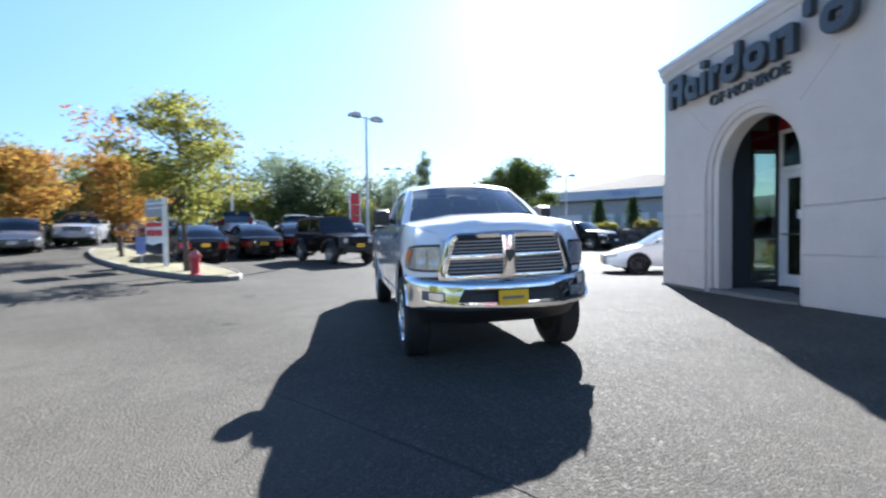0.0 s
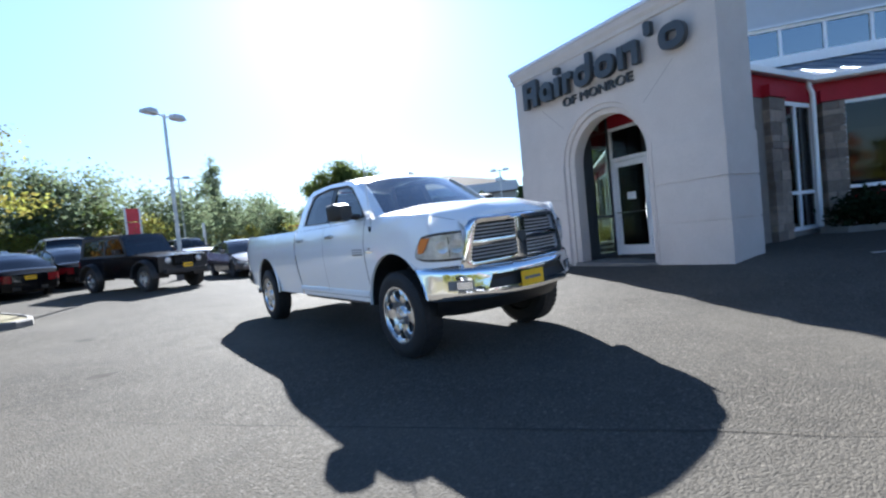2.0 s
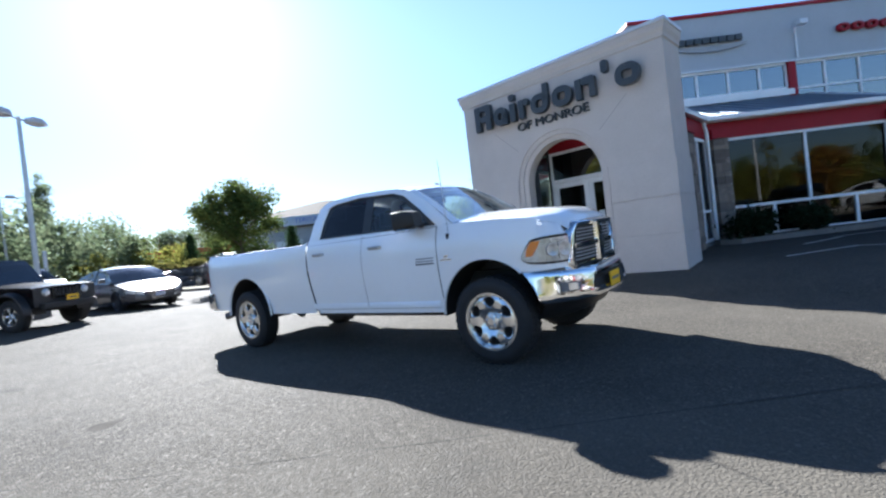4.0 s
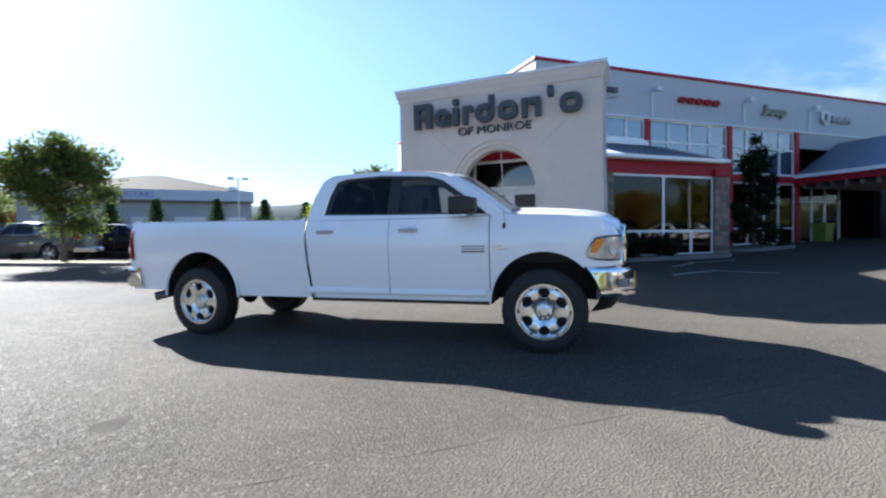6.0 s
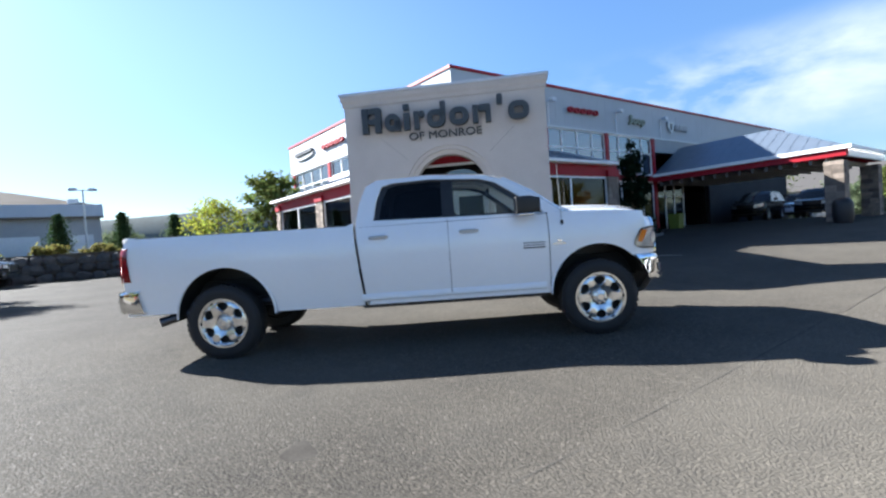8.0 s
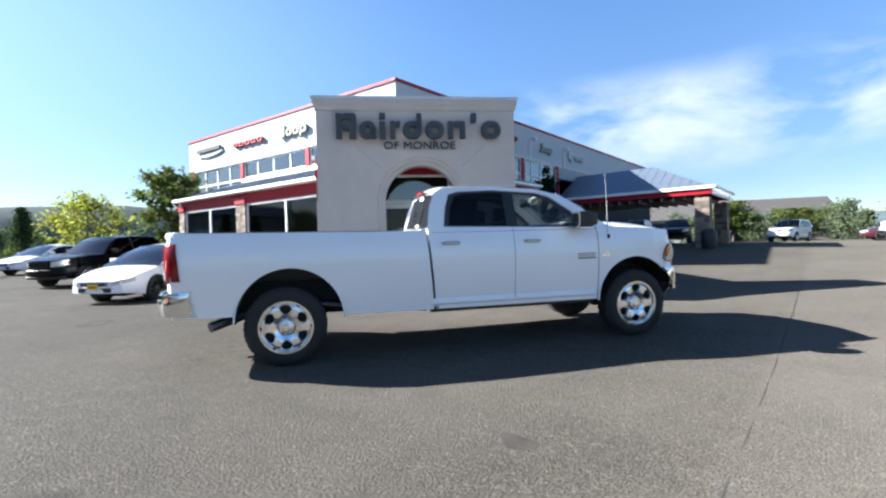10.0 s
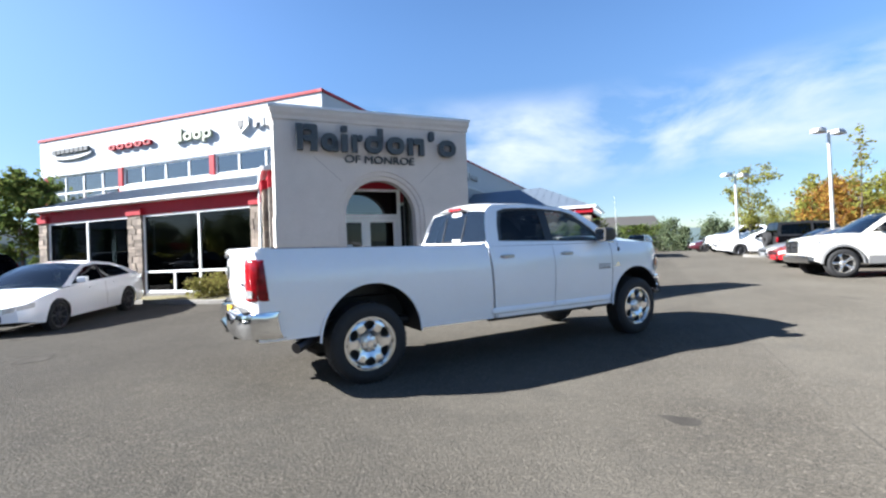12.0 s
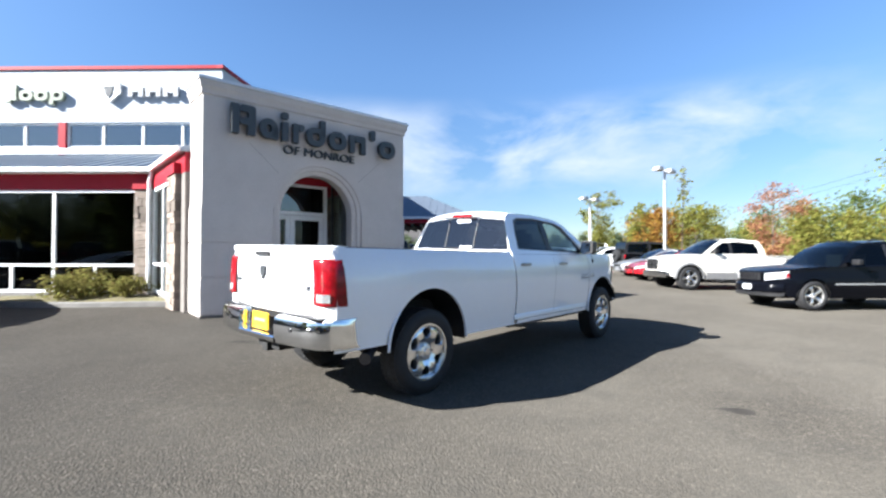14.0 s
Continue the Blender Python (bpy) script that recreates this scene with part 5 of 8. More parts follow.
# greenhouse
g_y = lambda z: 0.912 - 0.40 * max(0.0, z - 1.40) - 0.12 * max(0.0, z - 1.78)
OUT = [(1.58, 1.44), (1.625, 1.68), (1.70, 1.87), (1.83, 1.94), (2.45, 1.955), (3.05, 1.915), (3.30, 1.845), (3.60, 1.675), (3.93, 1.418), (3.0, 1.418), (2.3, 1.432)]
INN = [(1.80, 1.468), (1.835, 1.68), (1.90, 1.85), (2.02, 1.882), (2.45, 1.90), (3.02, 1.862), (3.19, 1.812), (3.46, 1.62), (3.70, 1.428), (3.0, 1.440), (2.3, 1.455)]
for side in (-1, 1):
    bm = bmesh.new()
    loft(bm, [[Vector((x, side * g_y(z), z)) for x, z in OUT], [Vector((x, side * (g_y(z) + 0.004), z)) for x, z in [((a * 0.12 + c * 0.88), (b * 0.12 + d * 0.88)) for (a, b), (c, d) in zip(OUT, INN)]], [Vector((x, side * (g_y(z) - 0.03), z)) for x, z in INN]], caps=False)
    fr = part("cab_frame", bm, W, tk, smooth=True, angle=30)
    bm = bmesh.new()
    loft(bm, [[Vector((x, side * (g_y(z) - 0.012), z)) for x, z in [((a * 0.08 + c * 0.92), (b * 0.08 + d * 0.92)) for (a, b), (c, d) in zip(OUT, INN)]], [Vector((x, side * (g_y(z) - 0.03), z)) for x, z in [((2.5 * 0.10 + c * 0.90), (1.63 * 0.10 + d * 0.90)) for c, d in INN]]], caps=False)
    part("window_seal", bm, M["plastic"], fr)
    bm = bmesh.new()
    loft(bm, [[Vector((xa, side * (g_y(z) - 0.022), z)) for z in (1.44, 1.6, 1.75, 1.89)] for xa in (2.575, 2.715)], closed=False)
    part("centre_pillar", bm, M["plastic"], fr)
    rear_loop = [*INN[:5], (2.60, INN[4][1] - 0.004), (2.60, INN[10][1] - 0.003), INN[10]]
    front_loop = [(2.69, INN[10][1] - 0.005), (2.69, INN[4][1] - 0.006), *INN[5:9], INN[9]]
    for lp, mt in ((rear_loop, M["privacy_side"]), (front_loop, M["carglass"])):
        bm = bmesh.new()
        bm.faces.new([bm.verts.new((x, side * (g_y(z) - 0.026), z)) for x, z in lp])
        part("side_window", bm, mt, fr, "dark tinted glass" if mt is M["privacy_side"] else "clear glass").visible_shadow = mt is M["privacy_side"]
bm = bmesh.new()
rings = []
for x, z in [(1.70, 1.87), (1.76, 1.91), (1.83, 1.94), (2.15, 1.952), (2.45, 1.955), (2.8, 1.937), (3.05, 1.915), (3.19, 1.885), (3.30, 1.845)]:
    ye = g_y(z)
    cr = 0.045
    rings.append([Vector((x + (0.10 if x > 3.0 else -0.03) * (1 - (k / 6) ** 2) * (1 if x > 3.0 or x < 1.9 else 0), ye * k / 6, z + cr * (1 - abs(k / 6) ** 2.4))) for k in range(-6, 7)])
loft(bm, rings, closed=False)
part("roof", bm, W, tk, smooth=True, angle=50)
bm = bmesh.new()
rings = []
for f in (0.0, 0.25, 0.5, 0.75, 1.0):
    x, z = 3.30 + (3.93 - 3.30) * f, 1.845 + (1.435 - 1.845) * f
    rings.append([Vector((x + 0.10 * (1 - (k / 6) ** 2) + -0.03 * f * (1 - (k / 6) ** 2), (g_y(z) - 0.015) * k / 6, z + 0.045 * (1 - abs(k / 6) ** 2.4) * (1 - f) + 0.012 * math.sin(f * math.pi))) for k in range(-6, 7)])
loft(bm, rings, closed=False)
part("windscreen", bm, M["screen"], tk, "clear curved glass", smooth=True).visible_shadow = False
for s in (-1, 1):
    bm = bmesh.new()
    loft(bm, [[Vector((x, s * f * y, z)) for x, y, z in ((3.28, g_y(1.85) + 0.002, 1.85), (3.60, g_y(1.675) + 0.002, 1.678), (3.94, g_y(1.42) + 0.002, 1.422), (3.97, g_y(1.42) - 0.08, 1.437), (3.63, g_y(1.675) - 0.065, 1.695), (3.32, g_y(1.85) - 0.05, 1.872))] for f in (0.985, 1.0)], caps=True)
    part("screen_pillar", bm, W, tk)
# back of the cab with its three-part window
bm = bmesh.new()
bo = [(-0.895, 1.44), (-0.80, 1.68), (-0.715, 1.87), (0, 1.92), (0.715, 1.87), (0.80, 1.68), (0.895, 1.44), (0, 1.42)]
bi = [(-0.845, 1.46), (-0.775, 1.68), (-0.705, 1.85), (0, 1.893), (0.705, 1.85), (0.775, 1.68), (0.845, 1.46), (0, 1.455)]
bx = lambda z: 1.572 + (z - 1.42) * 0.28
loft(bm, [[Vector((bx(z), y, z)) for y, z in bo], [Vector((bx(z) + 0.02, y, z)) for y, z in bi]], caps=False)
backp = part("cab_back", bm, W, tk, smooth=True)
for ya, yb, mt in ((-0.90, -0.27, "privacy"), (-0.255, 0.255, "privacy"), (0.27, 0.90, "privacy")):
    bm = bmesh.new()
    def lim(y, z):
        return math.copysign(min(abs(y), 0.85 - (z - 1.46) * 0.36), y)
    bm.faces.new([bm.verts.new((bx(z) + 0.015, lim(y, z), z)) for y, z in ((ya, 1.452), (yb, 1.452), (yb, 1.89 if abs(yb) < 0.5 else 1.85), (ya, 1.89 if abs(ya) < 0.5 else 1.85))])
    part("rear_window", bm, M[mt], backp, "dark tinted glass")
part("window_bar", boxes((1.58, 1.62, -0.27, 0.27, 1.45, 1.47)), M["plastic"], backp)
for y in (-0.262, 0.262):
    bm = bmesh.new()
    loft(bm, [[Vector((bx(z) + d, y + s, z)) for z in (1.47, 1.81)] for d, s in ((0.012, -0.005), (0.006, -0.005), (0.006, 0.005), (0.012, 0.005))], closed=False)
    part("window_bar", bm, M["plastic"], backp)
part("brake_light", boxes((1.655, 1.72, -0.17, 0.17, 1.897, 1.938), bevel=0.008), M["redlens"], backp, "red high-level brake light")
for y0, y1, z0, z1 in ((-0.13, 0.12, 1.825, 1.882), (-0.235, -0.02, 1.472, 1.50)):
    bm = bmesh.new()
    bm.faces.new([bm.verts.new((bx(z) + 0.008, y, z)) for y, z in ((y0, z0), (y1, z0), (y1, z1), (y0, z1))])
    part("window_sticker", bm, M["plate"], backp, "white paper sticker")

# bed box, tailgate
part("bed_floor", boxes((-1.1, 1.5, -0.44, 0.44, 0.86, 0.90), (-1.1, 1.5, -0.89, 0.89, 1.055, 1.068)), M["plastic"], tk)
part("bed_inner", boxes((-1.1, 1.5, -0.90, -0.86, 1.07, 1.42), (-1.1, 1.5, 0.86, 0.90, 1.07, 1.42), (1.46, 1.52, -0.86, 0.86, 0.9, 1.42)), W, tk)
for side in (-1, 1):
    bm = bmesh.new()
    loft(bm, [[Vector((x, side * y, belt(x) + dz)) for y, dz in ((0.905, -0.012), (0.90, 0.006), (0.84, 0.008), (0.835, -0.02))] for x in (-0.96, -0.4, 0.5, 1.53)])
    part("bed_rail", bm, M["plastic"], tk, "black rail cap", smooth=True)
bm = bmesh.new()
tp = [(-1.02, 0.865), (-1.04, 0.93), (-1.045, 1.10), (-1.04, 1.135), (-1.05, 1.16), (-1.05, 1.35), (-1.065, 1.41), (-1.05, 1.452), (-0.99, 1.455), (-0.985, 0.87)]
bow = lambda y: -0.105 - 0.085 * (1 - (y / 0.76) ** 2)
loft(bm, [[Vector((x + bow(y) * (x < -0.993), y, z)) for x, z in tp] for y in (-0.752, -0.6, -0.4, -0.2, 0.0, 0.2, 0.4, 0.6, 0.752)])
tg = part("tailgate", bm, W, tk, smooth=True, angle=25)
part("latch", boxes((-1.262, -1.235, -0.13, 0.13, 1.365, 1.405), bevel=0.006), M["plastic"], tg, "black tailgate latch")
bm = bmesh.new()
prism(bm, [(-0.045, 1.27), (0.045, 1.27), (0.045, 1.20), (0.0, 1.145), (-0.045, 1.20)], -1.256, -1.238, "x")
part("shield_badge", bm, M["letter"], tg)
part("badge", boxes((-1.186, -1.170, 0.55, 0.70, 1.10, 1.13)), M["letter"], tg)
part("badge", boxes((-1.196, -1.176, -0.68, -0.46, 1.09, 1.125)), M["sign_grey"], tg)
for side in (-1, 1):
    bm = bmesh.new()
    outl = [(-1.172, 0.748), (-1.178, 0.80), (-1.172, 0.88), (-1.135, 0.95), (-1.075, 0.99), (-1.0, 1.001)]
    loft(bm, [[Vector((x + 0.012 * k - (0.035 * (z - 1.0) / 0.35 if x > -1.05 else 0.015 * (z - 1.0) / 0.35 if x > -1.1 else 0.0), side * ((y + 0.006) * (t_width(-1.0, z) + 0.004) / 1.001 - 0.012 * k * (x > -1.1)), z)) for x, y in outl] for k, z in ((1.2, 0.957), (0.3, 0.962), (0, 0.975), (0, 1.06), (0, 1.15), (0, 1.25), (0.1, 1.325), (0.5, 1.342), (1.6, 1.352))], closed=False)
    tl = part("tail_light", bm, M["redlens"], tk, "red tail light", smooth=True, angle=85)
    bm = bmesh.new()
    loft(bm, [[Vector((x - 0.003, side * (y + 0.002), z)) for x, y in [(-1.177, 0.80), (-1.179, 0.83), (-1.174, 0.88), (-1.137, 0.950)]] for z in (0.99, 1.06)], closed=False)
    part("reversing_lens", bm, M["lens"], tl, "clear reversing lamp")
    bm = bmesh.new()
    loft(bm, [[Vector((x, side * y * t_width(-1.0, z) / 0.995, z)) for x, y in [(-1.148, 0.735), (-1.156, 0.84), (-1.142, 0.90), (-1.10, 0.955), (-1.05, 0.984)]] for z in (0.60, 0.93, 1.05, 1.2, 1.3, 1.38)] + [[Vector((x, side * y, 1.457)) for x, y in [(-1.13, 0.735), (-1.13, 0.82), (-1.12, 0.86), (-1.09, 0.90), (-1.05, 0.915)]]], closed=False)
    part("corner_panel", bm, W, tk, smooth=True)
bm = bmesh.new()
rings = []
for y in (-0.90, -0.88, -0.85, -0.80, -0.752, -0.6, -0.4, -0.2, 0.0, 0.2, 0.4, 0.6, 0.752, 0.80, 0.85, 0.88, 0.90):
    o = bow(y) + 0.105 if abs(y) <= 0.76 else 0.0
    e = 0.10 * max(0.0, (abs(y) - 0.80) / 0.10) ** 2
    rings.append([Vector((x + o + e, y, z)) for x, z in ((-1.04, 1.42), (-1.04, 1.461), (-1.13, 1.465), (-1.160, 1.455), (-1.172, 1.432), (-1.170, 1.405), (-1.152, 1.39))])
loft(bm, rings)
part("tailgate_cap", bm, W, tg, "white rounded cap along the tailgate's top", smooth=True, angle=40)
# rear bumper
bm = bmesh.new()
plan = [(-0.90, -1.004), (-1.05, -1.008), (-1.16, -0.985), (-1.235, -0.90), (-1.275, -0.72), (-1.30, -0.45), (-1.31, -0.34)]
sect = ((0.10, 0.60, 0.02), (0.012, 0.612, 0.01), (0.0, 0.66, 0.0), (0.0, 0.79, -0.02), (0.012, 0.832, -0.035), (0.05, 0.85, -0.04), (0.16, 0.856, -0.04))
for s in (-1, 1):
    loft(bm, [[Vector((min(x + ins, -0.86) + (lean if x > -0.95 else 0.0), s * -y * (1 - ins * 0.12), z)) for x, y in plan] + [Vector((-1.16, s * 0.31, z))] for ins, z, lean in sect], closed=False)
mid = [(-1.20, 0.60), (-1.30, 0.612), (-1.312, 0.63), (-1.312, 0.655), (-1.30, 0.668), (-1.17, 0.672)]
loft(bm, [[Vector((x - 0.004, y, z)) for x, z in mid] for y in (-0.342, -0.15, 0.15, 0.342)], closed=False)
rb = part("rear_bumper", bm, M["chrome"], tk, "chrome rear bumper with a sunken middle step", smooth=True, angle=35)
for y0, y1 in ((-0.9, -0.36), (0.36, 0.9)):
    part("step_pad", boxes((-1.215, -1.13, y0, y1, 0.8575, 0.862)), M["plastic"], rb, "black tread pad")
part("step_recess", boxes((-1.18, -1.16, -0.33, 0.33, 0.66, 0.85)), M["plastic"], rb, "black recess behind the plate")
for y in (-0.58, 0.58):
    bm = bmesh.new()
    revolve(bm, [(0.0, -1.297), (0.02, -1.296), (0.022, -1.27)], 12, "x", (0, y, 0.745))
    part("sensor", bm, M["plastic"], rb)
part("number_plate", boxes((-1.25, -1.235, -0.11, 0.19, 0.685, 0.835)), M["yellow"], rb, "yellow dealer plate with plain bars")
part("plate_bar", boxes((-1.255, -1.2505, -0.07, 0.15, 0.755, 0.78)), M["greyplastic"], rb)
part("hitch", boxes((-1.18, -1.0, -0.2, 0.2, 0.50, 0.57), (-1.22, -1.0, -0.05, 0.05, 0.48, 0.56), bevel=0.01), M["dark"], tk)
# front: panel behind grille and lamps, hood, grille, lamps, bumper
FP = [(4.70, 0.966), (4.74, 0.954), (4.80, 0.931), (4.86, 0.902), (4.90, 0.878), (4.955, 0.820), (5.0, 0.755), (5.03, 0.695), (5.02, 0.63), (4.98, 0.40), (4.98, 0.0)]
FPL = [(x, -y) for x, y in FP] + [(x, y) for x, y in FP[::-1][1:]]
bm = bmesh.new()
NOSE_X, NOSE_DROP = [4.55, 4.70, 4.78, 4.84, 4.90, 4.95, 4.98, 5.005, 5.02, 5.03], [0.0, 0.007, 0.018, 0.031, 0.049, 0.070, 0.086, 0.104, 0.116, 0.128]
nose_y = lambda x: float(np.interp(x, [4.45, 4.55, 4.62, 4.68, 4.74, 4.80, 4.86, 4.90, 4.955, 5.0, 5.03, 5.08, 5.12], [0.995, 0.991, 0.984, 0.972, 0.954, 0.931, 0.902, 0.878, 0.820, 0.755, 0.70, 0.675, 0.66]))
nose_in = lambda x: 0.085 * min(1.0, max(0.0, (x - 4.45) / 0.4))  # the corner leans back above the lamps
edge_y = lambda x: nose_y(x + nose_in(x)) * t_width(4.4, fender_top(x)) / 0.995 - 0.002
rings = [[Vector((x - i, y * (1 if abs(y) < 0.65 else (t_width(4.4, z) + 0.002) / 0.995), z)) for x, y in FPL] for i, z in ((0.0, 0.88), (0.0, 1.05), (0.004, 1.13), (0.012, 1.18), (0.024, 1.21), (0.045, 1.245))]
tops = []
for x, y in FPL:
    xt = x - nose_in(x)
    tops.append(Vector((xt, math.copysign(edge_y(xt) - 0.001, y), fender_top(xt) - float(np.interp(xt, NOSE_X, NOSE_DROP)))) if abs(y) > 0.65 else Vector((x - 0.03, y, 1.285)))
loft(bm, rings + [tops], closed=False)
part("nose_panel", bm, W, tk, smooth=True)
bm = bmesh.new()
rings = []
for x, zc in ((3.90, 1.475), (4.0, 1.482), (4.2, 1.478), (4.5, 1.458), (4.7, 1.432), (4.78, 1.418), (4.84, 1.404), (4.90, 1.388), (4.95, 1.371), (4.98, 1.357), (5.005, 1.338), (5.02, 1.318), (5.03, 1.292)):
    drop = float(np.interp(x, NOSE_X, NOSE_DROP))
    ze = fender_top(x) + 0.003 - drop
    ye = t_width(x, fender_top(x)) - 0.002 if x < 4.45 else edge_y(x)
    ring = []
    for k in range(-10, 11):
        u = k / 10
        bulge = 0.022 / (1 + math.exp((abs(u) - 0.52) * 22))
        ring.append(Vector((x - (0.11 * abs(u) ** 5 if x < 3.95 else 0.0) + 0.05 * (1 - abs(u) ** 2.2) * min(1.0, max(0.0, (x - 4.4) / 0.5)), ye * u, ze + (zc - ze) * (1 - abs(u) ** (3.0 + 0.5 * min(1.0, max(0.0, (x - 4.4) / 0.5)))) + bulge * (x < 4.95))))
    rings.append(ring)
loft(bm, rings, closed=False)
part("hood", bm, W, tk, smooth=True, angle=50)
part("cowl", boxes((3.84, 3.97, -0.76, 0.76, 1.38, 1.432)), M["plastic"], tk)
for y in (-0.35, 0.25):
    bm = bmesh.new()
    tube(bm, [(4.0, y, 1.47), (3.985, y + 0.2, 1.49), (3.93, y + 0.5, 1.51)], 0.009, 6)
    part("wiper", bm, M["plastic"], tk)


def rounded(pts, r, n=4):
    out = []
    m = len(pts)
    for i in range(m):
        p, a, b = Vector(pts[i]), Vector(pts[i - 1]), Vector(pts[(i + 1) % m])
        d0, d1 = (a - p).normalized() * r, (b - p).normalized() * r
        for k in range(n + 1):
            t = k / n
            out.append(tuple((p + d0) * (1 - t) ** 2 + p * 2 * t * (1 - t) + (p + d1) * t ** 2))
    return out


gx_ = lambda y: 5.085 - 0.05 * (y / 0.6) ** 2
G_OUT = rounded([(-0.745, 0.815), (0.745, 0.815), (0.60, 1.29), (-0.60, 1.29)], 0.13)
G_INN = rounded([(-0.625, 0.885), (0.625, 0.885), (0.525, 1.232), (-0.525, 1.232)], 0.06)
bm = bmesh.new()
loft(bm, [[Vector((gx_(y) - 0.03, y, z)) for y, z in G_OUT], [Vector((gx_(y) + 0.03, y * 0.985, 1.07 + (z - 1.07) * 0.975)) for y, z in G_OUT], [Vector((gx_(y) + 0.045, (a * 0.4 + y * 0.6), (b * 0.4 + z * 0.6))) for (a, b), (y, z) in zip(G_INN, G_OUT)], [Vector((gx_(y) + 0.03, y, z)) for y, z in G_INN], [Vector((gx_(y) - 0.01, y * 0.98, z)) for y, z in G_INN]], caps=False)
gr = part("grille", bm, M["chrome"], tk, "chrome grille surround", smooth=True, angle=50)
bm = bmesh.new()
bm.faces.new([bm.verts.new((gx_(y) - 0.008, y, z)) for y, z in G_INN])
part("grille_mesh", bm, M["plastic"], gr)
half = lambda z: 0.62 - 0.10 * (z - 0.885) / 0.347
for z in (0.918, 0.950, 0.982, 1.014, 1.105, 1.137, 1.169, 1.201):
    for s in (-1, 1):
        bm = bmesh.new()
        loft(bm, [[Vector((gx_(y) + dx, y, z + dz)) for dx, dz in ((-0.006, -0.007), (0.014, -0.005), (0.018, 0.004), (-0.006, 0.007))] for y in np.linspace(s * 0.075, s * (half(z) - 0.005), 7)])
        part("grille_slat", bm, M["lamphead"], gr, smooth=True)
for s in (-1, 1):
    bm = bmesh.new()
    loft(bm, [[Vector((gx_(y) + dx, y, 1.056 + dz)) for dx, dz in ((0.0, -0.03), (0.034, -0.022), (0.038, 0.0), (0.034, 0.022), (0.0, 0.03))] for y in np.linspace(s * 0.07, s * (half(1.056) + 0.01), 7)])
    part("cross_bar", bm, M["chrome"], gr, smooth=True)
bm = bmesh.new()
loft(bm, [[Vector((5.085 + dx, y, z)) for dx, y in ((0.0, -0.078), (0.04, -0.066), (0.05, 0.0), (0.04, 0.066), (0.0, 0.078))] for z in (0.875, 0.93, 1.056, 1.19, 1.248)])
part("cross_bar", bm, M["chrome"], gr, smooth=True)
bm = bmesh.new()
prism(bm, [(-0.04, 1.115), (0.04, 1.115), (0.048, 1.06), (0.0, 1.0), (-0.048, 1.06)], 5.13, 5.15, "x")
part("shield_badge", bm, M["letter"], gr, "dark shield badge")
for side in (-1, 1):
    hp = [(5.032, 0.665), (5.008, 0.722), (4.975, 0.778), (4.932, 0.838), (4.885, 0.882), (4.832, 0.914), (4.775, 0.939), (4.73, 0.955), (4.69, 0.968)]
    lo = [0.94, 0.94, 0.94, 0.942, 0.946, 0.95, 0.955, 0.965, 0.985]
    hi = [1.168, 1.168, 1.168, 1.168, 1.166, 1.16, 1.148, 1.09, 1.025]
    bm = bmesh.new()
    loft(bm, [[Vector((x + 0.016, side * (y + 0.014), a + (b - a) * f)) for (x, y), a, b in zip(hp, lo, hi)] for f in (0.04, 0.3, 0.6, 0.96)], closed=False)
    hl = part("headlight", bm, M["lamp_glass"], tk, "clear headlight", smooth=True)
    hl.visible_shadow = False
    bm = bmesh.new()
    loft(bm, [[Vector((x + 0.008, side * (y + 0.006), a + (b - a) * f)) for (x, y), a, b in zip(hp, lo, hi)] for f in (-0.06, 1.07)], closed=False)
    part("lamp_rim", bm, M["plastic"], hl, "dark lamp surround")
    bm = bmesh.new()
    loft(bm, [[Vector((x + 0.0105, side * (y + 0.0085), a + (b - a) * f)) for (x, y), a, b in zip(hp, lo, hi)] for f in (0.03, 0.97)], closed=False)
    part("lamp_bowl", bm, M["lamp_chrome"], hl, "silver reflector bowl")
    bm = bmesh.new()
    on_lamp = lambda k: (float(np.interp(k, range(9), [p[0] for p in hp])), float(np.interp(k, range(9), [p[1] for p in hp])))
    loft(bm, [[Vector((x + 0.018, side * (y + 0.016), z)) for x, y in (on_lamp(k0 + (k1 - k0) * j / 4) for j in range(5))] for k0, k1, z in ((6.0, 7.2, 1.015), (5.2, 6.95, 1.08), (4.6, 6.0, 1.147))], closed=False)
    part("indicator", bm, M["amber"], hl, "amber indicator")
    for xx, yy, rr, turn in ((5.016, 0.732, 0.070, 30), (4.948, 0.842, 0.062, 42)):
        bm = bmesh.new()
        revolve(bm, [(0.0, 0.0), (rr * 0.4, 0.002), (rr * 0.75, 0.006), (rr * 0.9, 0.009), (rr, 0.008), (rr * 1.03, 0.0)], 18, "x")
        bm.transform(pose(xx, side * yy, 1.052, rz=side * turn))
        part("reflector", bm, M["lamp_chrome"], hl, smooth=True)
    part("lamp_divider", boxes((4.93, 4.984, side * 0.787 - 0.008, side * 0.787 + 0.008, 0.965, 1.14)), M["plastic"], hl)
    bm = bmesh.new()
    loft(bm, [[Vector((x, side * y, z)) for y, z in rounded([(1.0, 1.42), (1.205, 1.42), (1.21, 1.61), (1.01, 1.61)], 0.04)] for x in (3.38, 3.41, 3.54)] + [[Vector((3.64, side * y, z)) for y, z in rounded([(1.02, 1.445), (1.16, 1.445), (1.165, 1.585), (1.025, 1.585)], 0.04)]])
    mi = part("door_mirror", bm, M["plastic"], tk, "black door mirror", smooth=True, angle=50)
    bm = bmesh.new()
    bm.faces.new([bm.verts.new((3.377, side * y, z)) for y, z in rounded([(1.01, 1.435), (1.17, 1.435), (1.175, 1.592), (1.02, 1.592)], 0.03)])
    part("mirror_glass", bm, M["chrome"], mi)
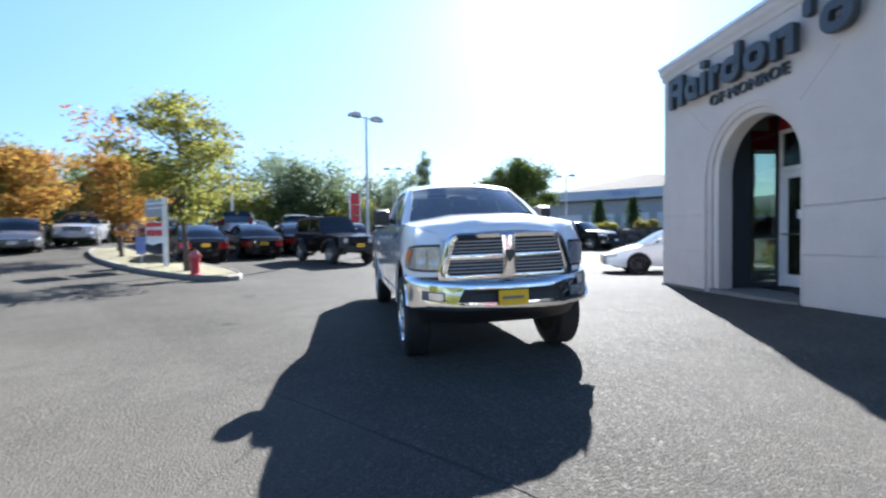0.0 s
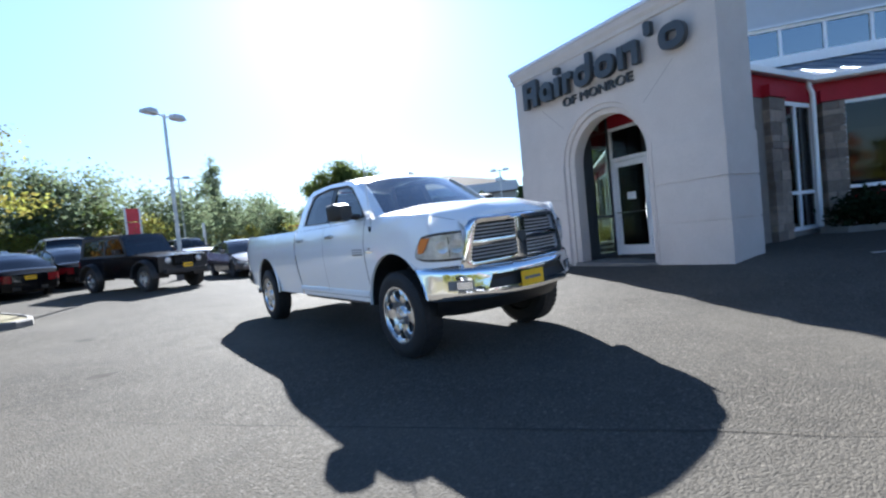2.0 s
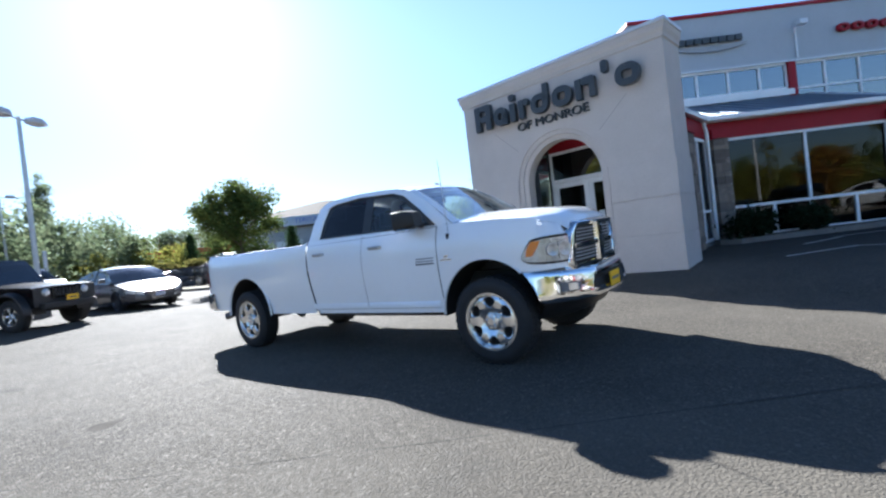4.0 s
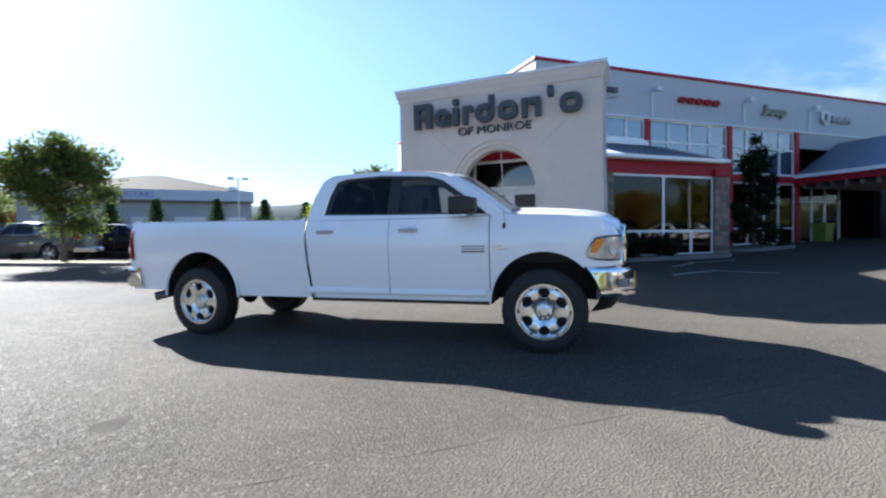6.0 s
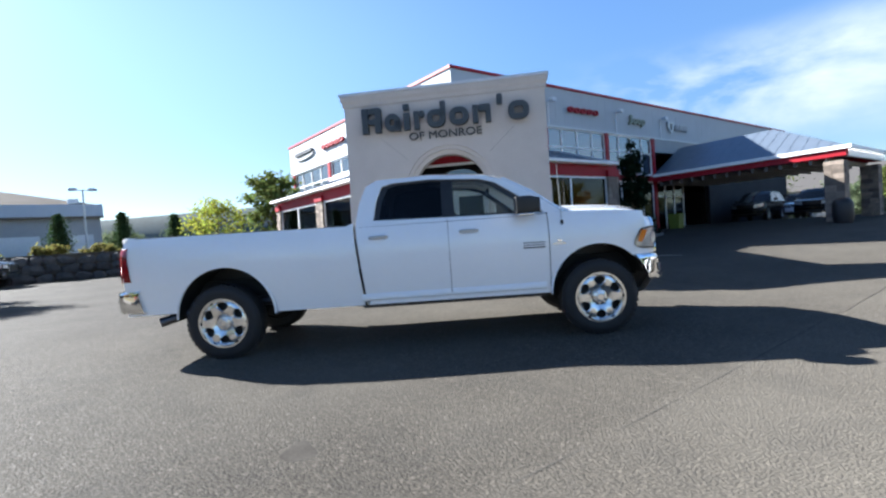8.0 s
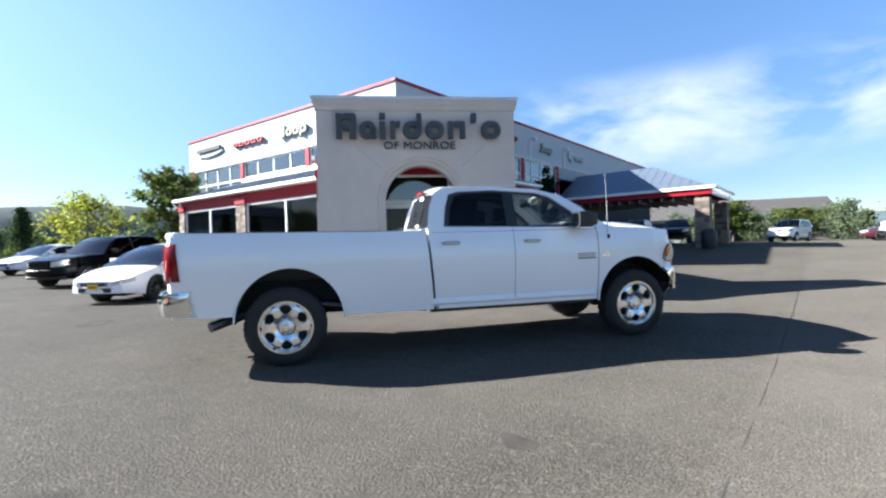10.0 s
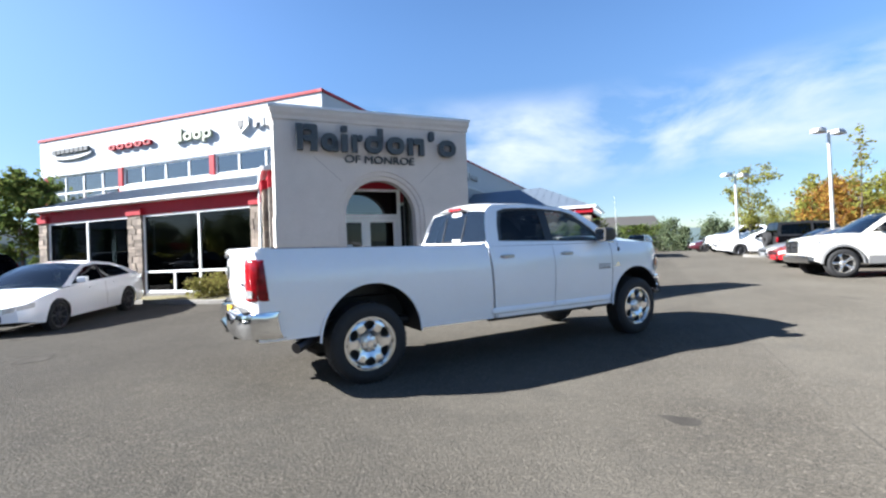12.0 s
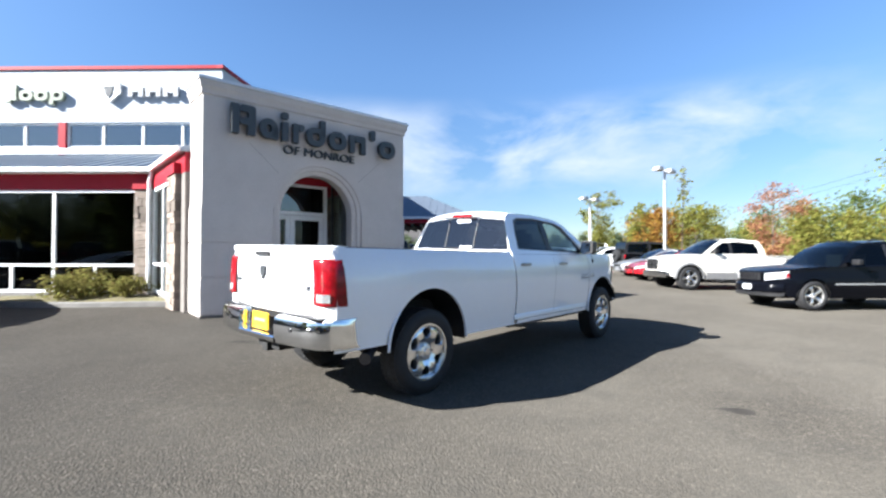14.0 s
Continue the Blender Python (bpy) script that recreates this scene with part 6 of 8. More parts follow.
    part("mirror_lamp", boxes((3.40, 3.56, side * 1.11 - 0.09, side * 1.11 + 0.09, 1.403, 1.422), bevel=0.006), M["chrome"], mi, "bright strip under the mirror")
    bm = bmesh.new()
    tube(bm, [(3.55, side * 0.88, 1.45), (3.51, side * 0.96, 1.46), (3.47, side * 1.03, 1.47)], [0.035, 0.028, 0.03], 8)
    part("mirror_arm", bm, M["plastic"], mi, smooth=True)
# front bumper
BP = [(4.70, 1.0), (4.80, 0.985), (4.88, 0.952), (4.96, 0.895), (5.03, 0.81), (5.085, 0.71), (5.115, 0.62), (5.178, 0.56), (5.19, 0.40), (5.197, 0.2), (5.20, 0.0)]
b_sag = lambda y: -0.05 * (1 - min(1.0, abs(y) / 0.95) ** 2)
bump_x = lambda y: float(np.interp(abs(y), [b for _, b in BP[::-1]], [a for a, _ in BP[::-1]]))
B_ROWS = [(0.10, 0.60), (0.012, 0.612), (0.0, 0.632), (0.002, 0.665), (0.004, 0.685), (0.008, 0.75), (0.012, 0.805), (0.014, 0.825), (0.02, 0.85), (0.045, 0.874), (0.10, 0.885)]
S_LO, S_HI = 4, 6  # rows between which the middle of the bumper is open
slot_y = lambda z: 0.545 - 0.55 * (z - 0.685)
cols = [(x, -y) for x, y in BP if y > 0.58] + [None] + [(bump_x(y), y) for y in (-0.36, -0.18, 0.0, 0.18, 0.36)] + [None] + [(x, y) for x, y in BP[::-1] if y > 0.58]
edges_at = [k for k, c in enumerate(cols) if c is None]


def bump_point(k, ins, z):
    x, y = cols[k] if cols[k] is not None else (None, slot_y(min(max(z, 0.685), 0.805)) * (-1 if k == edges_at[0] else 1))
    x = bump_x(y) if x is None else x
    return Vector((max(FX + 0.012 + math.sqrt(max(0.0, 0.545 ** 2 - (z - 0.5) ** 2)), x - ins), y * (1 - ins * 0.2), z + b_sag(y) - 0.03 * max(0.0, 0.70 - z) / 0.1 * (1 + b_sag(y) / 0.05) * (abs(y) < 0.97)))


bm = bmesh.new()
gv = [[bm.verts.new(bump_point(k, ins, z)) for k in range(len(cols))] for ins, z in B_ROWS]
for r in range(len(B_ROWS) - 1):
    for k in range(len(cols) - 1):
        if not (S_LO <= r < S_HI and edges_at[0] <= k < edges_at[1]):
            bm.faces.new((gv[r][k], gv[r][k + 1], gv[r + 1][k + 1], gv[r + 1][k]))
rim_of = [gv[S_LO][k].co for k in range(edges_at[0], edges_at[1] + 1)] + [gv[S_LO + 1][edges_at[1]].co] + [gv[S_HI][k].co for k in range(edges_at[1], edges_at[0] - 1, -1)] + [gv[S_LO + 1][edges_at[0]].co]
loft(bm, [[p.copy() for p in rim_of], [p + Vector((-0.03, 0, 0)) for p in rim_of]], caps=False)
fb = part("front_bumper", bm, M["chrome"], tk, "chrome front bumper with an open slot", smooth=True, angle=40)
bm = bmesh.new()
bm.faces.new([bm.verts.new(p + Vector((-0.028, 0, 0))) for p in rim_of])
part("air_intake", bm, M["plastic"], fb, "black intake slot")
part("number_plate", boxes((5.212, 5.222, -0.15, 0.15, 0.605, 0.745)), M["yellow"], fb, "yellow dealer plate with plain bars")
part("plate_bar", boxes((5.223, 5.228, -0.115, 0.10, 0.665, 0.69)), M["greyplastic"], fb)
for side in (-1, 1):
    bm = bmesh.new()
    loft(bm, [[Vector((bump_x(y) + 0.004, side * y, z + b_sag(y))) for y in (0.655, 0.70, 0.76, 0.82, 0.86)] for z in (0.68, 0.765)], closed=False)
    fl = part("fog_light", bm, M["greyplastic"], fb, "grey fog lamp recess")
    bm = bmesh.new()
    loft(bm, [[Vector((bump_x(y) + 0.008, side * y, z + b_sag(y))) for y in (0.67, 0.71, 0.76, 0.80)] for z in (0.69, 0.755)], closed=False)
    part("fog_lens", bm, M["lens"], fl)
bm = bmesh.new()
dam = [(4.85, 0.88), (4.94, 0.80), (5.045, 0.64), (5.11, 0.35), (5.12, 0.0)]
dam = [(x, -y) for x, y in dam] + [(x, y) for x, y in dam[::-1][1:]]
loft(bm, [[Vector((x - i, y * k, z)) for x, y in dam] for i, k, z in ((0.16, 0.92, 0.41), (0.11, 0.94, 0.425), (0.04, 0.98, 0.53), (0.0, 1.0, 0.615))], closed=False)
part("air_dam", bm, M["plastic"], tk, "black lower air dam", smooth=True)
# antenna fin
bm = bmesh.new()
prism(bm, [(2.90, 1.955), (3.04, 1.945), (2.98, 2.00), (2.925, 2.025)], 0.30, 0.33)
part("roof_antenna", bm, M["plastic"], tk)
# wheels and underside
for x, s in ((0.0, -1), (0.0, 1), (FX, -1), (FX, 1)):
    wheel_parts(tk, x, s, 0.425, 0.272, 0.27, "six", 0.99)
part("underbody", boxes((-1.0, 4.85, -0.55, 0.55, 0.62, 0.88), (1.6, 3.72, -0.88, 0.88, 0.52, 0.60)), M["dark"], tk)
part("chassis_rail", boxes((-1.05, 4.8, -0.5, -0.4, 0.50, 0.64), (-1.05, 4.8, 0.4, 0.5, 0.50, 0.64)), M["dark"], tk)
for x, zz in ((0.0, 0.42), (FX, 0.42)):
    bm = bmesh.new()
    tube(bm, [(x, -0.68, zz), (x, -0.12, zz), (x, 0, zz), (x, 0.12, zz), (x, 0.68, zz)], [0.05, 0.06, 0.16, 0.06, 0.05], 12)
    part("axle", bm, M["dark"], tk, smooth=True)
bm = bmesh.new()
tube(bm, [(1.6, -0.62, 0.50), (0.6, -0.60, 0.58), (-0.2, -0.58, 0.66), (-0.45, -0.70, 0.55), (-0.75, -0.93, 0.47)], [0.05, 0.05, 0.05, 0.053, 0.056], 12)
part("exhaust", bm, M["darkalloy"], tk, "dark steel exhaust tailpipe", smooth=True)
part("fuel_tank", boxes((1.7, 2.3, 0.2, 0.62, 0.42, 0.62), (2.5, 3.0, -0.75, -0.45, 0.45, 0.60), bevel=0.04), M["dark"], tk)
for s in (-1, 1):
    part("mud_flap", boxes((-0.62, -0.60, s * 0.80 - 0.13, s * 0.80 + 0.13, 0.30 + 0.25, 0.62)), M["plastic"], tk)
# cabin
part("dashboard", boxes((3.35, 3.76, -0.80, 0.80, 1.05, 1.40), bevel=0.05), M["seat"], tk)
part("cabin_floor", boxes((1.62, 3.75, -0.86, 0.86, 0.62, 0.75)), M["seat"], tk)
part("door_lining", boxes((1.62, 3.7, -0.93, -0.88, 0.7, 1.40), (1.62, 3.7, 0.88, 0.93, 0.7, 1.40)), M["seat"], tk)
for x, ys in ((2.75, (-0.42, 0.42)), (1.85, (-0.42, 0.42))):
    for y in ys:
        bm = bmesh.new()
        box(bm, x - 0.05, x + 0.5, y - 0.27, y + 0.27, 0.85, 1.03, bevel=0.05)
        prism(bm, [(x - 0.02, 1.02), (x + 0.12, 1.02), (x - 0.02, 1.50), (x - 0.13, 1.50)], y - 0.25, y + 0.25)
        box(bm, x - 0.16, x - 0.06, y - 0.13, y + 0.13, 1.52, 1.70, bevel=0.03)
        part("seat", bm, M["seat"], tk)
bm = bmesh.new()
for k in range(20):
    a0, a1 = k * math.tau / 20, (k + 1) * math.tau / 20
    tube(bm, [Vector((3.22 + 0.08 * math.sin(a0), 0.42 + 0.19 * math.cos(a0), 1.24 + 0.17 * math.sin(a0))), Vector((3.22 + 0.08 * math.sin(a1), 0.42 + 0.19 * math.cos(a1), 1.24 + 0.17 * math.sin(a1)))], 0.015, 6)
part("steering_wheel", bm, M["plastic"], tk)
part("cabin_mirror", boxes((3.16, 3.19, -0.12, 0.12, 1.72, 1.79), bevel=0.01), M["plastic"], tk)


# ---- parked vehicles ----
SPECS = {
    "sedan": dict(x0=-1.10, x1=3.66, wb=2.74, w=0.915, bot=0.24, r=0.335, rim=0.235, tw=0.215, ar=0.375,
                  top=[(-1.10, 0.88), (-0.95, 0.985), (-0.4, 1.03), (0.6, 1.0), (2.0, 0.945), (2.7, 0.90), (3.3, 0.77), (3.66, 0.62)],
                  out=[(-0.62, 1.03), (-0.05, 1.27), (0.42, 1.39), (1.05, 1.455), (1.55, 1.41), (1.95, 1.27), (2.62, 0.93)],
                  inn=[(-0.22, 1.05), (0.08, 1.235), (0.48, 1.335), (1.05, 1.385), (1.48, 1.345), (1.80, 1.22), (2.28, 0.97)], tumble=0.50, style="ten", hood=(2.55, 3.66), deck=(-1.10, -0.5)),
    "suv": dict(x0=-0.92, x1=3.62, wb=2.78, w=0.93, bot=0.30, r=0.37, rim=0.245, tw=0.245, ar=0.43,
                top=[(-0.92, 1.05), (-0.8, 1.12), (0.3, 1.12), (1.9, 1.10), (2.5, 1.10), (3.1, 1.07), (3.45, 1.02), (3.62, 0.95)],
                out=[(-0.88, 1.12), (-0.78, 1.52), (-0.55, 1.71), (0.6, 1.75), (1.25, 1.71), (1.58, 1.56), (2.15, 1.09)],
                inn=[(-0.66, 1.15), (-0.60, 1.48), (-0.42, 1.64), (0.6, 1.68), (1.20, 1.65), (1.48, 1.51), (1.92, 1.13)], tumble=0.36, style="five", bulge=0.17, nose=0.27, hood=(2.12, 3.62), deck=None),
    "pickup": dict(x0=-1.15, x1=4.38, wb=3.57, w=0.97, bot=0.42, r=0.42, rim=0.275, tw=0.27, ar=0.50,
                   top=[(-1.15, 1.29), (0.5, 1.28), (1.0, 1.28), (2.2, 1.28), (2.9, 1.28), (3.8, 1.245), (4.2, 1.18), (4.38, 1.10)],
                   out=[(0.70, 1.29), (0.74, 1.60), (0.86, 1.82), (1.6, 1.88), (2.28, 1.83), (2.52, 1.70), (3.12, 1.27)],
                   inn=[(0.92, 1.33), (0.95, 1.58), (1.02, 1.72), (1.6, 1.78), (2.22, 1.74), (2.40, 1.63), (2.84, 1.32)], tumble=0.38, style="five", bulge=0.12, nose=0.18, hood=(3.0, 4.38), deck=None, bed=(-1.10, 0.70)),
    "jeep": dict(x0=-0.72, x1=3.62, wb=2.95, w=0.80, bot=0.46, r=0.40, rim=0.225, tw=0.25, ar=0.50,
                 top=[(-0.72, 1.14), (2.05, 1.14), (2.1, 1.14), (3.2, 1.07), (3.55, 1.05), (3.62, 1.03)],
                 out=[(-0.72, 1.15), (-0.70, 1.50), (-0.62, 1.80), (0.6, 1.85), (1.55, 1.82), (1.75, 1.62), (2.06, 1.14)],
                 inn=[(-0.56, 1.22), (-0.55, 1.48), (-0.50, 1.69), (0.6, 1.73), (1.48, 1.71), (1.62, 1.56), (1.86, 1.20)], tumble=0.14, style="jeep", hood=(2.04, 3.62), deck=None),
}


def vehicle(kind, name, label, paint, at, front_plate=None, rear_plate=None, trim="paint", group=""):
    """A parked car: curved sides cut round the wheels, glazed cabin, lamps, mirrors and four wheels."""
    s = SPECS[kind]
    ob = thing(name, label, {"sedan": "car", "suv": "car", "pickup": "pickup truck", "jeep": "car"}[kind], group, at=at)
    P = M[paint]
    x0, x1, wd, wb = s["x0"], s["x1"], s["w"], s["wb"]
    topx, topz = [a for a, _ in s["top"]], [b for _, b in s["top"]]
    top = lambda x: float(np.interp(x, topx, topz))
    boxy = kind == "jeep"

    def width(x, z):
        f = (z - s["bot"]) / max(0.2, top(x) - s["bot"])
        w = wd * (0.955 + 0.045 * math.sin(min(1, max(0, f * 1.15)) * math.pi)) if not boxy else wd
        if not boxy:
            e = max(0.0, (x - (x1 - 0.75)) / 0.75, ((x0 + 0.55) - x) / 0.55)
            w -= s.get("nose", 0.20) * wd * e ** 2.4
        return w

    arches = [(0.0, s["ar"], s["r"] + 0.0), (wb, s["ar"], s["r"] + 0.0)]
    for side in (-1, 1):
        bm = bmesh.new()
        body_side(bm, arch_columns(x0, x1, arches, lambda x: s["bot"] + 0.10 * max(0.0, (x - x1 + 0.5) / 0.5, (x0 + 0.5 - x) / 0.5), 0.14), top, width, side, rows=6)
        sd = part("body_side", bm, P, ob, smooth=True, angle=35)
        for a in arches:
            wheel_well(ob, a[0], a[1], a[2], side, wd * 0.5, wd * 0.955)
            if boxy or trim == "clad":
                arch_lip(sd, a[0], a[1], a[2], side, wd - (0.0 if boxy else 0.015), M["plastic"] if boxy else M["greyplastic"], 0.16 if boxy else 0.02, 0.09)
        if trim == "clad":
            part("side_moulding", boxes((s["ar"] + 0.1, wb - s["ar"] - 0.1, side * wd - 0.02, side * wd + 0.012, s["bot"] - 0.02, s["bot"] + 0.22), bevel=0.008), M["greyplastic"], sd)
    # ends
    for xe, sg in ((x0, -1), (x1, 1)):
        bm = bmesh.new()
        zb = s["bot"] + 0.10
        rows = [zb + (top(xe) - zb) * k / 6 for k in range(7)]
        rings = []
        for k, z in enumerate(rows):
            bulge = (s.get("bulge", 0.10) if not boxy else 0.01) * (1 - 0.5 * (k / 6) ** 2)
            rings.append([Vector((xe + sg * bulge * (1 - (u / 6) ** 2), width(xe, z) * u / 6, z)) for u in range(-6, 7)])
        loft(bm, rings, closed=False)
        part("bumper", bm, P if not boxy else M["plastic"], ob, smooth=True)
        part("lower_grille", boxes((min(xe, xe + sg * 0.085), max(xe, xe + sg * 0.085), -wd * 0.5, wd * 0.5, zb + 0.02, zb + 0.13)) if not boxy else boxes((min(xe, xe + sg * 0.18), max(xe, xe + sg * 0.18), -wd * 0.85, wd * 0.85, 0.50, 0.64), bevel=0.02), M["plastic"], ob)
    if kind == "pickup" or trim == "clad":
        for xe, sg in ((x0, -1), (x1, 1)):
            bm = bmesh.new()
            rings = [[Vector((xe + sg * (i + s.get("bulge", 0.10) * (1 - (u / 5) ** 2)), wd * 0.93 * u / 5, z)) for u in range(-5, 6)] for i, z in ((0.0, s["bot"] + 0.02), (0.05, s["bot"] + 0.05), (0.06, s["bot"] + 0.22), (0.0, s["bot"] + 0.26))]
            loft(bm, rings, closed=False)
            part("bumper_bar", bm, M["chrome"], ob, "chrome bumper", smooth=True)

    if trim == "strip":
        for side in (-1, 1):
            bm = bmesh.new()
            loft(bm, [[Vector((x, side * (width(x, 0.66) + d), z)) for d, z in ((0.0, 0.645), (0.014, 0.65), (0.014, 0.675), (0.0, 0.68))] for x in np.linspace(s["ar"] + 0.12, wb - s["ar"] - 0.12, 7)])
            part("side_strip", bm, M["pole"], ob, "silver rubbing strip")
            bm = bmesh.new()
            tube(bm, [(-0.4, side * 0.60, 1.72), (-0.3, side * 0.60, 1.80), (0.9, side * 0.60, 1.80), (1.0, side * 0.60, 1.75)], 0.016, 6)
            part("roof_rail", bm, M["plastic"], ob)
    if kind == "suv":
        for mt, nm, zs in ((P, "bumper_bar", (0.14, 0.17, 0.33, 0.37)), (M["plastic"], "valance", (0.03, 0.05, 0.11, 0.135))):
            bm = bmesh.new()
            loft(bm, [[Vector((x1 - 0.02 + i + s["bulge"] * (1 - abs(u / 6) ** 2.4) - 0.16 * max(0.0, abs(u / 6) - 0.8) / 0.2, wd * 0.86 * u / 6, s["bot"] + z)) for u in range(-6, 7)] for i, z in zip((0.0, 0.045, 0.05, 0.0), zs)], closed=False)
            part(nm, bm, mt, ob, smooth=True)

    def deck(a, b, nm, crown=0.05, n=8):
        bm = bmesh.new()
        rings = []
        for k in range(n + 1):
            x = a + (b - a) * k / n
            z = top(x)
            rings.append([Vector((x + (0.10 if not boxy else 0.0) * (1 - (u / 6) ** 2) * (1 if x == x1 else -1 if x == x0 else 0), width(x, z) * u / 6, z + crown * (1 - abs(u / 6) ** 2.5) * min(1, 0.35 + k * 0.2 if nm == "boot_lid" else 1.2 - 0.10 * k))) for u in range(-6, 7)])
        loft(bm, rings, closed=False)
        part(nm, bm, P, ob, smooth=True, angle=50)

    deck(*s["hood"], "hood")
    if s["deck"]:
        deck(*s["deck"], "boot_lid", 0.03)
    if "bed" in s:
        a, b = s["bed"]
        part("bed_floor", boxes((a, b, -wd * 0.88, wd * 0.88, 0.8, 0.84), (b - 0.05, b, -wd * 0.9, wd * 0.9, 0.84, 1.22), (a, a + 0.04, -wd * 0.9, wd * 0.9, 0.84, 1.22)), M["plastic"], ob)
        for side in (-1, 1):
            part("bed_rail", boxes((a - 0.03, b, side * wd * 0.92 - 0.05, side * wd * 0.92 + 0.05, 1.225, 1.25)), M["plastic"], ob)
    gb = s["out"][0][1]
    gy = lambda z: wd * 0.965 - s["tumble"] * max(0.0, z - 0.98 if kind == "sedan" else z - 1.12)
    OUTL, INL = s["out"], s["inn"]
    mid = (OUTL[0][0] + OUTL[-1][0]) / 2
    oo = OUTL + [(mid, top(mid) - 0.01)]
    ii = INL + [(mid, (INL[0][1] + INL[-1][1]) / 2)]
    for side in (-1, 1):
        bm = bmesh.new()
        loft(bm, [[Vector((x, side * gy(z), z)) for x, z in oo], [Vector((x, side * (gy(z) - 0.012), z)) for x, z in ii]], caps=False)
        fr = part("cabin_frame", bm, P if not boxy else M["plastic"], ob, smooth=True)
        bm = bmesh.new()
        bm.faces.new([bm.verts.new((x, side * (gy(z) - 0.014), z)) for x, z in ii])
        part("side_window", bm, M["privacy_side"], fr, "dark side glass")
        xm = mid + 0.05
        zt = float(np.interp(xm, [a for a, _ in INL], [b for _, b in INL]))
        bm = bmesh.new()
        loft(bm, [[Vector((xx, side * (gy(z) - 0.008), z)) for z in (ii[-1][1], (ii[-1][1] + zt) / 2, zt)] for xx in (xm - 0.05, xm + 0.05)], closed=False)
        part("centre_pillar", bm, M["plastic"], fr)
        bm = bmesh.new()
        xf = INL[-1][0] - 0.18
        box(bm, xf - 0.07, xf + 0.06, side * (gy(INL[-1][1]) + 0.13) - 0.10, side * (gy(INL[-1][1]) + 0.13) + 0.10, INL[-1][1] + 0.02, INL[-1][1] + 0.16, bevel=0.03)
        part("door_mirror", bm, P if kind == "sedan" else M["plastic"], ob)
        for xh in (mid - 0.45, mid + 0.55):
            yy = width(xh, top(xh) - 0.12)
            part("door_handle", boxes((xh - 0.1, xh + 0.1, side * yy - 0.012, side * yy + 0.022, top(xh) - 0.135, top(xh) - 0.105)), P, ob)
        bm = bmesh.new()
        yy = lambda z: width(mid, z) + 0.002
        zs = [s["bot"] + 0.1 + (top(mid) - s["bot"] - 0.12) * k / 5 for k in range(6)]
        loft(bm, [[Vector((mid + d, side * yy(z), z)) for z in zs] for d in (-0.005, 0.005)], closed=False)
        part("door_gap", bm, M["plastic"], ob)

    def across(idx, nm, mat, lift=0.05):
        bm = bmesh.new()
        pts = [OUTL[i] for i in idx]
        fine = []
        for (xa, za), (xb, zb) in zip(pts, pts[1:]):
            fine += [(xa + (xb - xa) * k / 3, za + (zb - za) * k / 3) for k in range(3)]
        fine.append(pts[-1])
        sgn = 1 if nm == "windscreen" else -1 if nm == "rear_window" else 0
        rings = []
        for x, z in fine:
            frac = min(1.0, max(0.0, (z - gb) / max(0.1, OUTL[3][1] - gb)))
            rings.append([Vector((x + sgn * 0.07 * (1 - (u / 6) ** 2) * (0 if boxy else 1), (gy(z) - 0.004) * u / 6, z + lift * (0.4 if boxy else 1) * frac * (1 - abs(u / 6) ** 2.4))) for u in range(-6, 7)])
        loft(bm, rings, closed=False)
        part(nm, bm, mat, ob, smooth=True, angle=60)

    across((2, 3, 4), "roof", P if not boxy else M["plastic"])
    across((4, 5, 6), "windscreen", M["carscreen"])
    across((0, 1, 2), "rear_window", M["privacy"])
    part("cabin_lining", boxes((OUTL[0][0] + 0.35, OUTL[-1][0] - 0.35, -wd * 0.78, wd * 0.78, s["bot"] + 0.15, top(mid) - 0.05)), M["seat"], ob)
    part("seat_row", boxes((mid - 0.7, mid - 0.55, -wd * 0.6, wd * 0.6, top(mid) - 0.05, top(mid) + 0.28), (mid + 0.3, mid + 0.43, -wd * 0.62, -wd * 0.12, top(mid) - 0.05, top(mid) + 0.3), (mid + 0.3, mid + 0.43, wd * 0.12, wd * 0.62, top(mid) - 0.05, top(mid) + 0.3), bevel=0.04), M["seat"], ob)
    part("underbody", boxes((x0 + 0.3, x1 - 0.3, -wd * 0.5, wd * 0.5, s["bot"] - 0.02, s["bot"] + 0.2)), M["dark"], ob)
    for x in (0.0, wb):
        for side in (-1, 1):
            wheel_parts(ob, x, side, s["r"], s["rim"], s["tw"], s["style"], wd - 0.01 + (0.08 if boxy else 0))
    # lamps and grille
    zt, zt0 = top(x1), top(x0)
